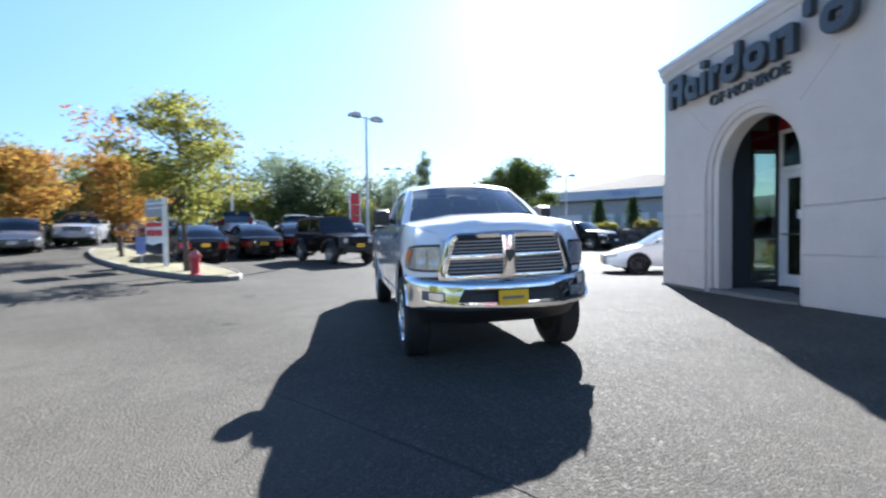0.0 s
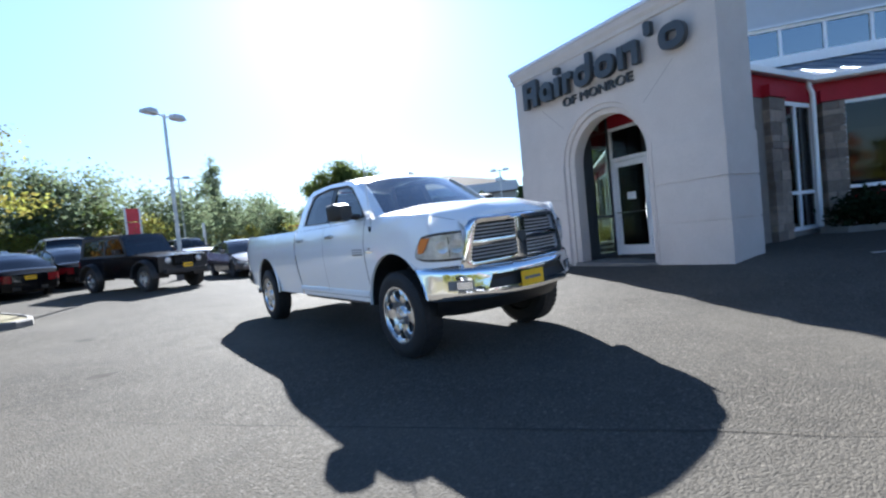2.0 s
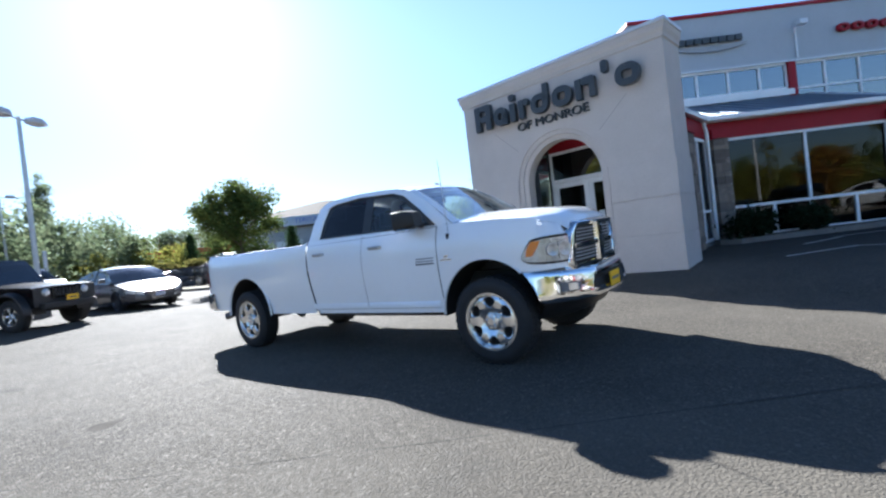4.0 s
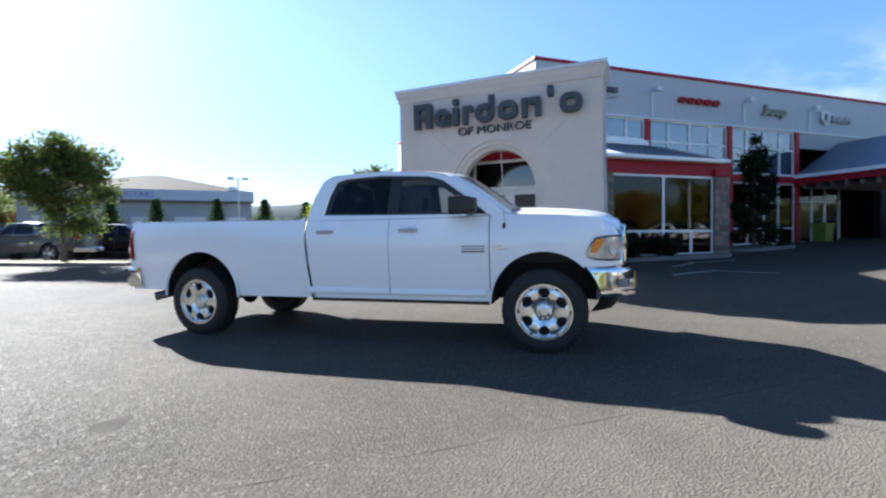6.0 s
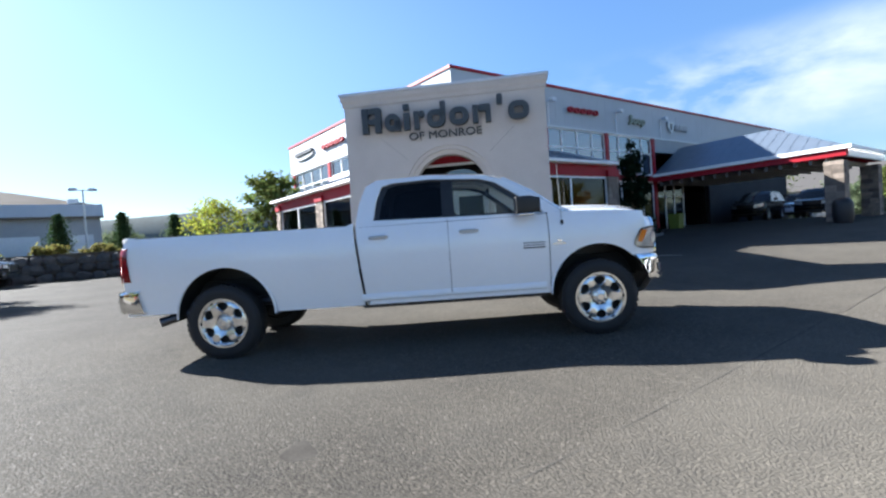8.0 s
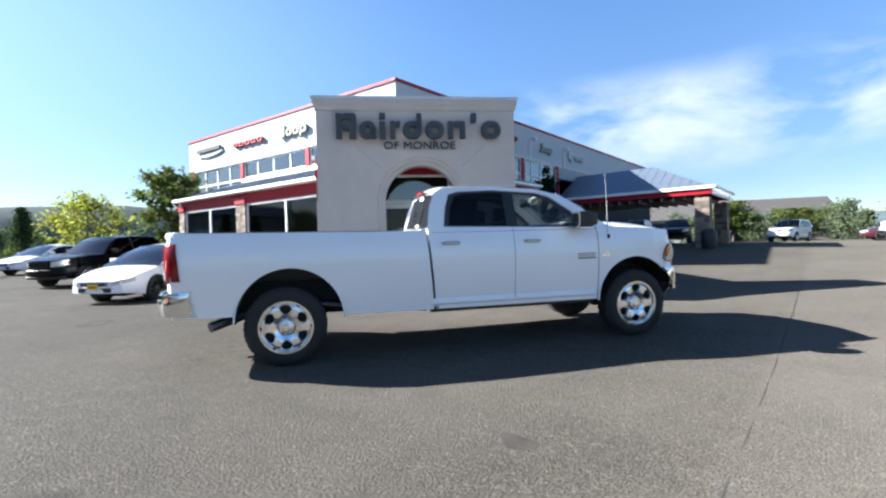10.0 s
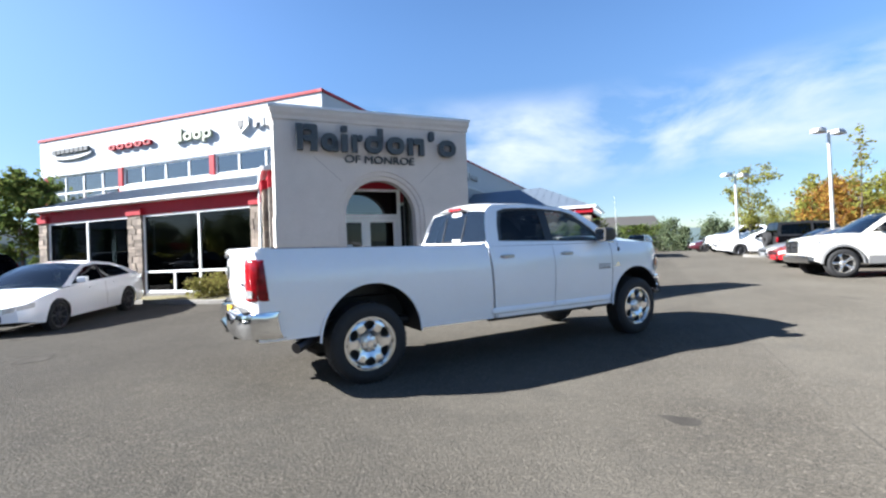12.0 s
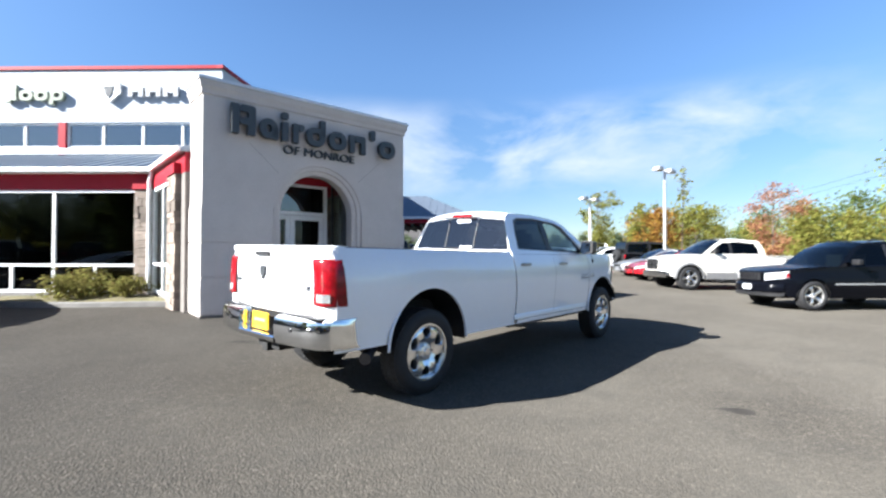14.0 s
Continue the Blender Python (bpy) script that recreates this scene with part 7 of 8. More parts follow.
    for side in (-1, 1):
        bm = bmesh.new()
        if boxy:
            revolve(bm, [(0.0, 0.05), (0.07, 0.045), (0.09, 0.02), (0.1, 0.0)], 18, "x", (x1 + 0.005, side * 0.50, 0.90))
        else:
            z1, z0 = (zt + 0.0, zt - 0.10) if kind == "sedan" else (zt - 0.03, zt - 0.15)
            hp = [(x1 + 0.075, 0.54 * wd), (x1 + 0.05, 0.66 * wd), (x1 - 0.06, 0.84 * wd), (x1 - 0.26, 0.955 * wd)]
            if kind != "sedan":
                z1, z0 = zt - 0.035, zt - 0.21
                we = width(x1, z0)
                hp = [(x1 + s["bulge"] * 0.85 * (1 - (f * wd / we) ** 2) + 0.012, f * wd + 0.004) for f in (0.47, 0.56, 0.64)] + [(x - 0.0, width(x, z0) + 0.012) for x in (x1 - 0.04, x1 - 0.14, x1 - 0.24)]
                if kind == "suv":
                    am = bmesh.new()
                    loft(am, [[Vector((x + 0.004, side * (y + 0.006), z)) for x, y in (((hp[4][0] + hp[5][0]) / 2, (hp[4][1] + hp[5][1]) / 2), hp[5])] for z in (z0 + 0.09, z1 + 0.02)], closed=False)
                    part("indicator", am, M["redlens"], ob, "red corner marker")
                    part("fog_lamp", boxes((x1 + 0.03, x1 + 0.085, side * 0.56 * wd - 0.05, side * 0.56 * wd + 0.05, 0.50, 0.57), bevel=0.015), M["lamp"], ob)
            loft(bm, [[Vector((x, side * y, z + (0.06 * k if kind == "sedan" else 0.03 * k) * 0.5)) for k, (x, y) in enumerate(hp)] for z in (z0, (z0 + z1) / 2, z1)], closed=False)
        part("headlight", bm, M["lamp"], ob, smooth=True)
        bm = bmesh.new()
        if boxy:
            box(bm, x0 - 0.03, x0 + 0.03, side * 0.74 - 0.07, side * 0.74 + 0.07, 0.86, 1.08, bevel=0.015)
        else:
            zl = (zt0 - 0.26, zt0 - 0.02) if kind != "suv" else (zt0 - 0.14, zt0 + 0.28)
            tp = [(x0 - 0.07, 0.52 * wd), (x0 - 0.045, 0.68 * wd), (x0 + 0.02, 0.80 * wd), (x0 + 0.16, 0.93 * wd)]
            if kind == "suv":
                tp = [(x0 - 0.03, 0.70 * wd), (x0 - 0.0, 0.80 * wd), (x0 + 0.08, 0.90 * wd)]
            loft(bm, [[Vector((x, side * y, z)) for x, y in tp] for z in (zl[0], (zl[0] + zl[1]) / 2, zl[1])], closed=False)
        part("tail_light", bm, M["redlens"], ob, smooth=True)
    if boxy:
        part("grille", boxes((x1 + 0.002, x1 + 0.03, -0.38, 0.38, 0.74, 1.02)), P, ob)
        for k in range(7):
            part("grille_slot", boxes((x1 + 0.031, x1 + 0.036, -0.30 + k * 0.092, -0.25 + k * 0.092, 0.78, 0.98)), M["dark"], ob)
        bm = bmesh.new()
        revolve(bm, [(0.1, x0 - 0.25), (0.22, x0 - 0.26), (0.36, x0 - 0.25), (0.39, x0 - 0.15), (0.36, x0 - 0.04), (0.1, x0 - 0.04)], 28, "x", (0, 0.1, 1.0))
        part("spare_wheel", bm, M["rubber"], ob, "spare wheel on the tailgate", smooth=True)
    else:
        gz = (zt - 0.10, zt - 0.015) if kind == "sedan" else (zt - 0.20, zt - 0.01) if kind == "suv" else (zt - 0.36, zt - 0.01)
        gb_ = s.get("bulge", 0.10)
        bm = bmesh.new()
        loft(bm, [[Vector((x1 + gb_ + 0.005 - gb_ * (u / 4 * 0.46) ** 2, wd * 0.42 * u / 4, z)) for u in range(-4, 5)] for z in gz], closed=False)
        g = part("grille", bm, M["plastic"], ob, smooth=True)
        if kind == "suv":
            for k in range(8):
                y = wd * 0.40 * (k - 3.5) / 3.5
                gx = x1 + gb_ - gb_ * (y / wd * 1.1) ** 2
                part("grille_bar", boxes((gx - 0.01, gx + 0.02, y - 0.011, y + 0.011, gz[0] + 0.01, gz[1] - 0.01)), P, g)
        elif kind == "pickup":
            for dz in (0.0, 1.0):
                zz = gz[0] + (gz[1] - gz[0]) * dz
                bm = bmesh.new()
                loft(bm, [[Vector((x1 + gb_ + d - gb_ * (u / 4 * 0.46) ** 2, wd * 0.44 * u / 4, zz + e)) for u in range(-4, 5)] for d, e in ((0.0, -0.025), (0.03, -0.015), (0.03, 0.015), (0.0, 0.025))], closed=False)
                part("grille_bar", bm, M["chrome"], g, smooth=True)
            for y in (-0.42, 0.0, 0.42):
                gx = x1 + gb_ - gb_ * (y * 1.1) ** 2
                part("grille_bar", boxes((gx - 0.01, gx + 0.03, y * wd - 0.025, y * wd + 0.025, gz[0], gz[1])), M["chrome"], g)
        if kind != "suv":
            part("grille_bar", boxes((x1 + gb_ - 0.015, x1 + gb_ + 0.018, -wd * 0.40, wd * 0.40, (gz[0] + gz[1]) / 2 - 0.012, (gz[0] + gz[1]) / 2 + 0.012)), M["chrome"], g)
    for pl, xe, sg in ((front_plate, x1, 1), (rear_plate, x0, -1)):
        if pl:
            gap = s.get("bulge", 0.10) + (0.045 if kind == "suv" else 0.0)
            a, b = xe + sg * (gap + 0.015 if not boxy else 0.19), xe + sg * (gap + 0.025 if not boxy else 0.2)
            z = s["bot"] + 0.20 if sg > 0 else (0.66 if kind != "sedan" else 0.70)
            pp = part("number_plate", boxes((min(a, b), max(a, b), -0.15, 0.15, z, z + 0.13)), M[pl], ob, "dealer plate with a plain bar")
            a, b = xe + sg * (gap + 0.026 if not boxy else 0.201), xe + sg * (gap + 0.029 if not boxy else 0.204)
            part("plate_bar", boxes((min(a, b), max(a, b), -0.11, 0.11, z + 0.05, z + 0.08)), M["letter"], pp)
    return ob


def parked(x, y, yaw, centre=1.37):
    """A pose on the paving with the wheelbase's middle over (x, y)."""
    c, s = math.cos(radians(yaw)), math.sin(radians(yaw))
    bx_, by_ = x - centre * c, y - centre * s
    zr, zf = ground_at(bx_, by_), ground_at(bx_ + 2 * centre * c, by_ + 2 * centre * s)
    return pose(bx_, by_, zr - 0.01, 0, -math.degrees(math.atan2(zf - zr, 2 * centre)), yaw)


LOT = "cars parked on the dealer's lot"
vehicle("sedan", "sedan", "white sedan with dark wheels parked beside the showroom", "paint_white", parked(-4.27, 17.13, -150), front_plate="yellow", group="")
jeepb = vehicle("jeep", "off_road_car", "black boxy off-road car with a hard top", "black", parked(-15.75, 11.55, -10, 1.475), front_plate="yellow", group=LOT)
sd_black = vehicle("sedan", "sedan", "black sedan seen from behind with a yellow plate", "black", parked(-20.6, 8.0, 168), rear_plate="yellow", group=LOT)
copy_thing(sd_black, parked(-21.6, 10.9, 166))
tagged(copy_thing(sd_black, parked(-22.6, 13.6, 164)), "black sedan behind the off-road car")
sd_grey = vehicle("sedan", "sedan", "dark grey sedan glinting in the sun", "greycar", parked(-15.5, 16.0, -32), front_plate="plate", group=LOT)
tagged(copy_thing(sd_grey, parked(-17.3, 19.2, -32)), "dark grey sedan in the second row")
sv_silver = vehicle("suv", "sport_utility_car", "silver sport utility car in the far row", "silver", parked(-28.6, 13.6, 150), group=LOT)
for x, y, yaw in ((-27.3, 17.4, 150), (-30.5, 6.0, -20), (-24.5, 22.0, -30), (-31.5, 20.0, -30)):
    tagged(copy_thing(sv_silver, parked(x, y, yaw)), "silver sport utility car among the far rows")
sd_mar = vehicle("sedan", "sedan", "maroon sedan among the far rows", "maroon", parked(-23.0, 18.0, -32), group=LOT)
copy_thing(sd_mar, parked(-27.5, 9.8, 168))
copy_thing(sd_black, parked(-20.3, 22.6, -30))
copy_thing(sd_black, parked(-31.0, 15.5, 160))
copy_thing(sd_grey, parked(-28.0, 3.2, -10))
copy_thing(sd_grey, parked(-33.0, 9.5, 150))
vehicle("pickup", "pickup_truck", "dark grey pickup parked across the drive", "greycar", parked(-17.4, 28.2, 156, 1.785), group=LOT)
vehicle("pickup", "pickup_truck", "black pickup parked before the boulder wall", "black", parked(-14.3, 30.6, -14, 1.785), group=LOT)
vehicle("pickup", "pickup_truck", "cream pickup with grey lower cladding and chrome bumper", "cream", parked(7.2, -3.25, 97, 1.785), trim="clad", group=LOT)
vehicle("suv", "sport_utility_car", "dark blue sport utility car with a pale front plate", "navy", parked(1.95, -3.6, 99), front_plate="plate", trim="strip", group=LOT)
vehicle("sedan", "sedan", "red sedan in the row of parked cars", "redcar", parked(10.9, -3.2, 97), group=LOT)
vehicle("sedan", "sedan", "silver sedan in the row of parked cars", "silver", parked(13.6, -3.4, 97), group=LOT)
tagged(copy_thing(jeepb, parked(16.6, -4.2, -83, 1.475)), "dark boxy off-road car seen from behind")
sd_white = vehicle("sedan", "sedan", "white sedan in the far row", "paint_white", parked(21.0, -2.6, 95), group=LOT)
copy_thing(sd_white, parked(24.0, -2.8, 95))
vehicle("pickup", "pickup_truck", "white pickup in the far row", "paint_white", parked(27.6, -3.0, 95, 1.785), group=LOT)
tagged(copy_thing(sd_mar, parked(32.0, -2.0, 95)), "red sedan at the end of the far row")
sv_white = vehicle("suv", "sport_utility_car", "white sport utility car by the trees", "paint_white", parked(37.0, 4.3, 165), group=LOT)
sv_black = vehicle("suv", "sport_utility_car", "black sport utility car beyond the canopy", "black", parked(24.6, 12.6, 185), group=LOT)
copy_thing(sv_black, parked(27.2, 10.4, 190))
tagged(copy_thing(sv_white, parked(31.5, 13.0, 190)), "white sport utility car beyond the canopy")
tagged(copy_thing(sv_black, parked(-4.2, 23.9, -150)), "black sport utility car behind the white sedan")
tagged(copy_thing(sd_white, parked(-4.0, 33.8, -150)), "white sedan at the far end of the drive")
copy_thing(sv_silver, parked(-27.2, 10.6, 160))
copy_thing(sv_silver, parked(-26.0, 15.8, 155))


# ---- kerbed islands, planting, trees ----
def island(name, label, pts, mat, top=0.14, kerb=0.15):
    """A raised planted bed inside a real kerb."""
    isl = thing(name, label, "island", kind="structure")
    n = len(pts)
    c = Vector((sum(p[0] for p in pts) / n, sum(p[1] for p in pts) / n))
    inn = []
    for p in pts:
        d = (c - Vector(p)).normalized()
        inn.append((p[0] + d.x * kerb, p[1] + d.y * kerb))
    bm = bmesh.new()
    rings = []
    for ring, dz in ((pts, -0.1), (pts, top - 0.03), ([(a[0] * 0.85 + b[0] * 0.15, a[1] * 0.85 + b[1] * 0.15) for a, b in zip(pts, inn)], top), (inn, top), (inn, top - 0.06)):
        rings.append([Vector((x, y, ground_at(x, y) + dz)) for x, y in ring])
    loft(bm, rings, caps=False)
    part("kerb", bm, M["kerb"], isl, "worn concrete kerb")
    bm = bmesh.new()
    mid = bm.verts.new((c.x, c.y, ground_at(c.x, c.y) + top + 0.02))
    vs = [bm.verts.new((x, y, ground_at(x, y) + top - 0.025)) for x, y in inn]
    for i in range(n):
        bm.faces.new((vs[i], vs[(i + 1) % n], mid))
    part("bed", bm, mat, isl)
    return isl


def oval(cx, cy, a, b, yaw, n=28, power=2.6):
    out = []
    for k in range(n):
        t = k * math.tau / n
        u, v = math.copysign(abs(math.cos(t)) ** (2 / power), math.cos(t)) * a, math.copysign(abs(math.sin(t)) ** (2 / power), math.sin(t)) * b
        out.append((cx + u * math.cos(radians(yaw)) - v * math.sin(radians(yaw)), cy + u * math.sin(radians(yaw)) + v * math.cos(radians(yaw))))
    return out


island("island_lot", "dry grass island with a kerb in the lot", oval(-19.2, 5.9, 7.0, 1.15, -1), M["grass"])
island("island_far", "dry grass island far off in the lot", oval(-38.0, 4.0, 6.0, 1.3, 5), M["grass"])
island("island_drive", "grass island with a kerb and a tree", oval(-16.6, 24.1, 5.0, 1.2, 168), M["grass"])
island("bed_showroom", "planted bed along the showroom", [(-1.6, 12.95), (-1.15, 12.75), (-0.7, 12.8), (-0.45, 14.0), (-0.30, 17.0), (-0.75, 19.2), (-1.3, 19.5), (-1.75, 19.1), (-1.75, 15.0)], M["grass"], 0.12, 0.12)
island("bed_right", "planted bed below the right showroom bay", [(2.9, 10.9), (3.2, 10.55), (7.4, 10.6), (7.9, 10.9), (7.9, 11.3), (3.0, 11.3)], M["planting"], 0.12, 0.1)
island("bed_conifer", "planted bed at the recessed front", oval(11.2, 12.6, 1.6, 0.9, 0, 16), M["planting"], 0.12, 0.12)
island("island_row", "grass island at the end of the parked row", oval(18.6, -3.4, 0.8, 2.2, 0), M["grass"])
island("verge_east", "grass verge behind the parked row", oval(16.0, -15.5, 30.0, 7.5, -3), M["grass"], 0.12)


def leaf_cloud(centres, spreads, n_each, size, rng, flat=1.0):
    """Small four-sided leaves scattered round clump centres; returns vertices and faces."""
    V, F = [], []
    for c, sp in zip(centres, spreads):
        p = rng.normal(0, 1, (n_each, 3)) * np.array([sp, sp, sp * flat]) * 0.55 + c
        a = rng.normal(0, 1, (n_each, 3))
        a[:, 2] *= 0.6
        a /= np.linalg.norm(a, axis=1)[:, None]
        b = np.cross(a, rng.normal(0, 1, (n_each, 3)))
        b /= np.linalg.norm(b, axis=1)[:, None] + 1e-9
        s = size * rng.uniform(0.6, 1.3, (n_each, 1))
        quad = np.stack([p - a * s, p + b * s * 0.55 - a * s * 0.1, p + a * s, p - b * s * 0.55 + a * s * 0.1], 1).reshape(-1, 3)
        k = len(V) and sum(len(v) for v in V)
        F += [tuple(range(k + 4 * i, k + 4 * i + 4)) for i in range(n_each)]
        V.append(quad)
    return np.concatenate(V), F


def mesh_of(name, V, F, mat):
    me = bpy.data.meshes.new(name)
    me.from_pydata(V.tolist() if hasattr(V, "tolist") else V, [], F)
    me.materials.append(mat)
    return me


def tree(name, label, x, y, h, rad, mat, seed, leaves=3500, leaf=0.13, stem=0.30, shape="round", trunk_r=0.09, bare=0.0, group="", flat=0.75):
    """A tapered trunk with limbs and a crown of many leaves in uneven clumps."""
    rng = np.random.default_rng(seed)
    t = thing(name, label, "tree", group, at=pose(x, y, ground_at(x, y)))
    bm = bmesh.new()
    lean = rng.normal(0, 0.02 * h, 2)
    pts = [Vector((lean[0] * f + 0.04 * math.sin(f * 6 + seed), lean[1] * f, h * 0.9 * f)) for f in np.linspace(0, 1, 8)]
    tube(bm, [Vector((0, 0, -0.05)), *pts[1:]], [trunk_r * 1.35, *(trunk_r * (1 - 0.9 * k / 8) for k in range(1, 8))], 8)
    centres, spreads = [], []
    n_limb = 16 if shape != "column" else 20
    for k in range(n_limb):
        f = stem + (0.95 - stem) * (k + 0.5) / n_limb
        base = pts[0].lerp(pts[-1], f)
        base.z = h * 0.9 * f
        prof = {"round": math.sin(math.pi * min(1.0, 0.16 + 0.84 * (f - stem) / (1 - stem))) ** 0.7, "vase": 0.35 + 0.75 * (f - stem) / (1 - stem) if f < 0.75 else 0.75, "cone": 1.05 - (f - stem) / (1 - stem), "column": 0.5}[shape]
        ang = k * 2.4 + rng.uniform(-0.4, 0.4)
        reach = rad * prof * rng.uniform(0.7, 1.05)
        rise = reach * rng.uniform(0.25, 0.75) * (0.3 if shape == "cone" else 1)
        tip = base + Vector((math.cos(ang) * reach, math.sin(ang) * reach, rise))
        knee = base.lerp(tip, 0.5) + Vector((0, 0, -0.06 * reach))
        tube(bm, [base, knee, tip], [trunk_r * 0.45 * (1 - 0.6 * f), trunk_r * 0.28, 0.008], 5)
        for q in (0.45, 0.75, 1.0):
            if rng.uniform() < bare:
                continue
            c = base.lerp(tip, q)
            centres.append(np.array(c) + rng.normal(0, 0.10 * rad, 3))
            spreads.append(rad * rng.uniform(0.20, 0.36))
    centres.append(np.array((lean[0], lean[1], h * 0.95)))
    spreads.append(rad * 0.22)
    part("trunk", bm, M["bark"], t, smooth=True)
    V, F = leaf_cloud(centres, spreads, max(20, leaves // len(centres)), leaf, rng, flat if shape != "column" else 1.3)
    V[:, 2] = np.minimum(V[:, 2], h * 1.02)
    cr = new("crown", mesh_of("crown", V, F, M[mat]))
    cr.parent = t
    return t


tree("tree", "young maple turning yellow on the island", -14.4, 5.55, 5.3, 1.7, "leaf_yg", 3, 11000, 0.055, 0.33, "round", 0.085, 0.12, flat=0.45)
tree("tree", "maple with orange autumn leaves on the island", -21.5, 5.6, 4.2, 1.5, "leaf_or", 4, 6000, 0.07, 0.3, "round", 0.08, 0.1, flat=0.55)
tree("tree", "thin pale tree behind the orange maple", -24.0, 6.1, 6.2, 1.6, "leaf_or", 14, 1100, 0.11, 0.35, "vase", 0.07, 0.35)
tree("tree", "orange and green maple at the edge of the lot", -34.5, 4.0, 5.6, 2.6, "leaf_or", 5, 7000, 0.11, 0.25, "round", 0.09, flat=0.6)
tree("tree", "green maple at the edge of the lot", -33.0, 0.5, 5.2, 2.6, "leaf_green", 6, 7000, 0.11, 0.22, "round", 0.09)
tree("tree", "full green tree on the drive's island", -14.6, 23.8, 5.4, 2.0, "leaf_green", 7, 20000, 0.08, 0.32, "round", 0.11)
tree("tree", "green tree behind the showroom", -0.2, 27.6, 5.25, 1.6, "leaf_green", 8, 4200, 0.12, 0.3, "round", 0.08)
tree("tree", "low lime green tree behind the showroom", -1.5, 37.3, 4.6, 2.1, "leaf_lime", 9, 2500, 0.13, 0.18, "round", 0.08)
tree("tree", "rust red maple behind the parked row", 12.5, -8.2, 4.9, 1.35, "leaf_rust", 10, 3800, 0.055, 0.22, "vase", 0.07, 0.3)
tree("tree", "yellow green tree behind the parked row", 6.0, -10.5, 6.0, 2.4, "leaf_lime", 11, 4500, 0.08, 0.2, "round", 0.08, 0.35)
tree("tree", "orange brown young tree behind the parked row", 20.5, -6.0, 4.2, 1.4, "leaf_or", 12, 3800, 0.085, 0.25, "round", 0.07, 0.15)
tree("tree", "sparse yellowing tree beside the lamp post", 22.4, -2.3, 5.4, 1.45, "leaf_yg", 23, 2600, 0.085, 0.3, "vase", 0.07, 0.25, flat=0.6)
tree("tree", "thin yellowing tree in the far row", 27.0, -6.5, 5.2, 1.3, "leaf_yg", 13, 1500, 0.13, 0.3, "vase", 0.07, 0.3)
tree("tree", "bare-topped young tree with a tuft of leaves", 17.0, -5.75, 6.4, 0.8, "leaf_yg", 15, 260, 0.10, 0.4, "column", 0.05, 0.6)
tree("tree", "orange brown tree in the far row", 31.0, -8.5, 4.6, 2.0, "leaf_or", 16, 2600, 0.14, 0.2, "round", 0.08)
tree("tree", "yellow brown tree behind the parked row", 23.5, -9.5, 4.6, 2.1, "leaf_yg", 17, 4000, 0.10, 0.2, "round", 0.08)
tree("tree", "broad green tree beyond the canopy", 40.0, 8.6, 3.7, 1.8, "leaf_green", 18, 5500, 0.12, 0.2, "round", 0.1)
tree("tree", "round green tree by the far house", 52.0, 4.2, 3.4, 2.2, "leaf_green", 19, 5000, 0.13, 0.12, "round", 0.1)
tree("tree", "leafy green tree beyond the canopy", 34.0, 17.5, 4.0, 2.0, "leaf_green", 20, 5000, 0.12, 0.15, "round", 0.1)
tree("poplar", "tall thin poplar against the sky", -47.0, 48.5, 13.5, 1.9, "leaf_far", 21, 6500, 0.13, 0.25, "column", 0.15, 0.05)
tree("conifer", "dark conifer before the recessed front", 11.2, 12.6, 4.3, 0.95, "leaf_dark", 22, 4200, 0.09, 0.04, "cone", 0.07)
for k, (x, hh) in enumerate(((-29.1, 4.6), (-19.0, 4.3), (-15.7, 4.3), (-11.0, 4.4), (-7.1, 4.4), (-3.5, 4.2))):
    c = thing("cypress", "narrow dark green clipped cypress in a row", "tree", "row of cypresses", at=pose(x, 45.0, 1.72))
    hh -= 1.2
    rng = np.random.default_rng(40 + k)
    bm = bmesh.new()
    tube(bm, [(0, 0, 0), (0, 0, hh * 0.8)], [0.09, 0.03], 6)
    part("trunk", bm, M["bark"], c)
    cs = [np.array((0.05 * math.sin(i * 2.1), 0.05 * math.cos(i * 1.7), 0.35 + (hh - 0.5) * i / 15)) for i in range(16)]
    V, F = leaf_cloud(cs, [0.66 * (1 - 0.72 * (i / 15) ** 1.8) for i in range(16)], 260, 0.085, rng, 0.7)
    cr = new("crown", mesh_of("crown", V, F, M["leaf_cypress"]))
    cr.parent = c


def bush(label, x, y, rx, h, mat, seed, n=1800, leaf=0.06, z=None):
    b = thing("bush", label, "bush", at=pose(x, y, ground_at(x, y) + 0.1 if z is None else z))
    rng = np.random.default_rng(seed)
    cs, sp = [], []
    for k in range(16):
        a, r = rng.uniform(0, math.tau), rx * math.sqrt(rng.uniform(0, 0.75))
        cs.append(np.array((r * math.cos(a), r * math.sin(a), h * rng.uniform(0.25, 0.8) * (1 - 0.4 * (r / rx) ** 2))))
        sp.append(h * 0.36)
    for c in cs[:9]:
        bm = bmesh.new()
        tube(bm, [(0, 0, -0.05), tuple(c * 0.6), tuple(c)], [0.02, 0.014, 0.006], 5)
        part("stem", bm, M["bark"], b)
    V, F = leaf_cloud(cs, sp, n // 16, leaf, rng, 0.8)
    V[:, 2] = np.maximum(V[:, 2], -0.02)
    cr = new("foliage", mesh_of("foliage", V, F, M[mat]))
    cr.parent = b
    return b


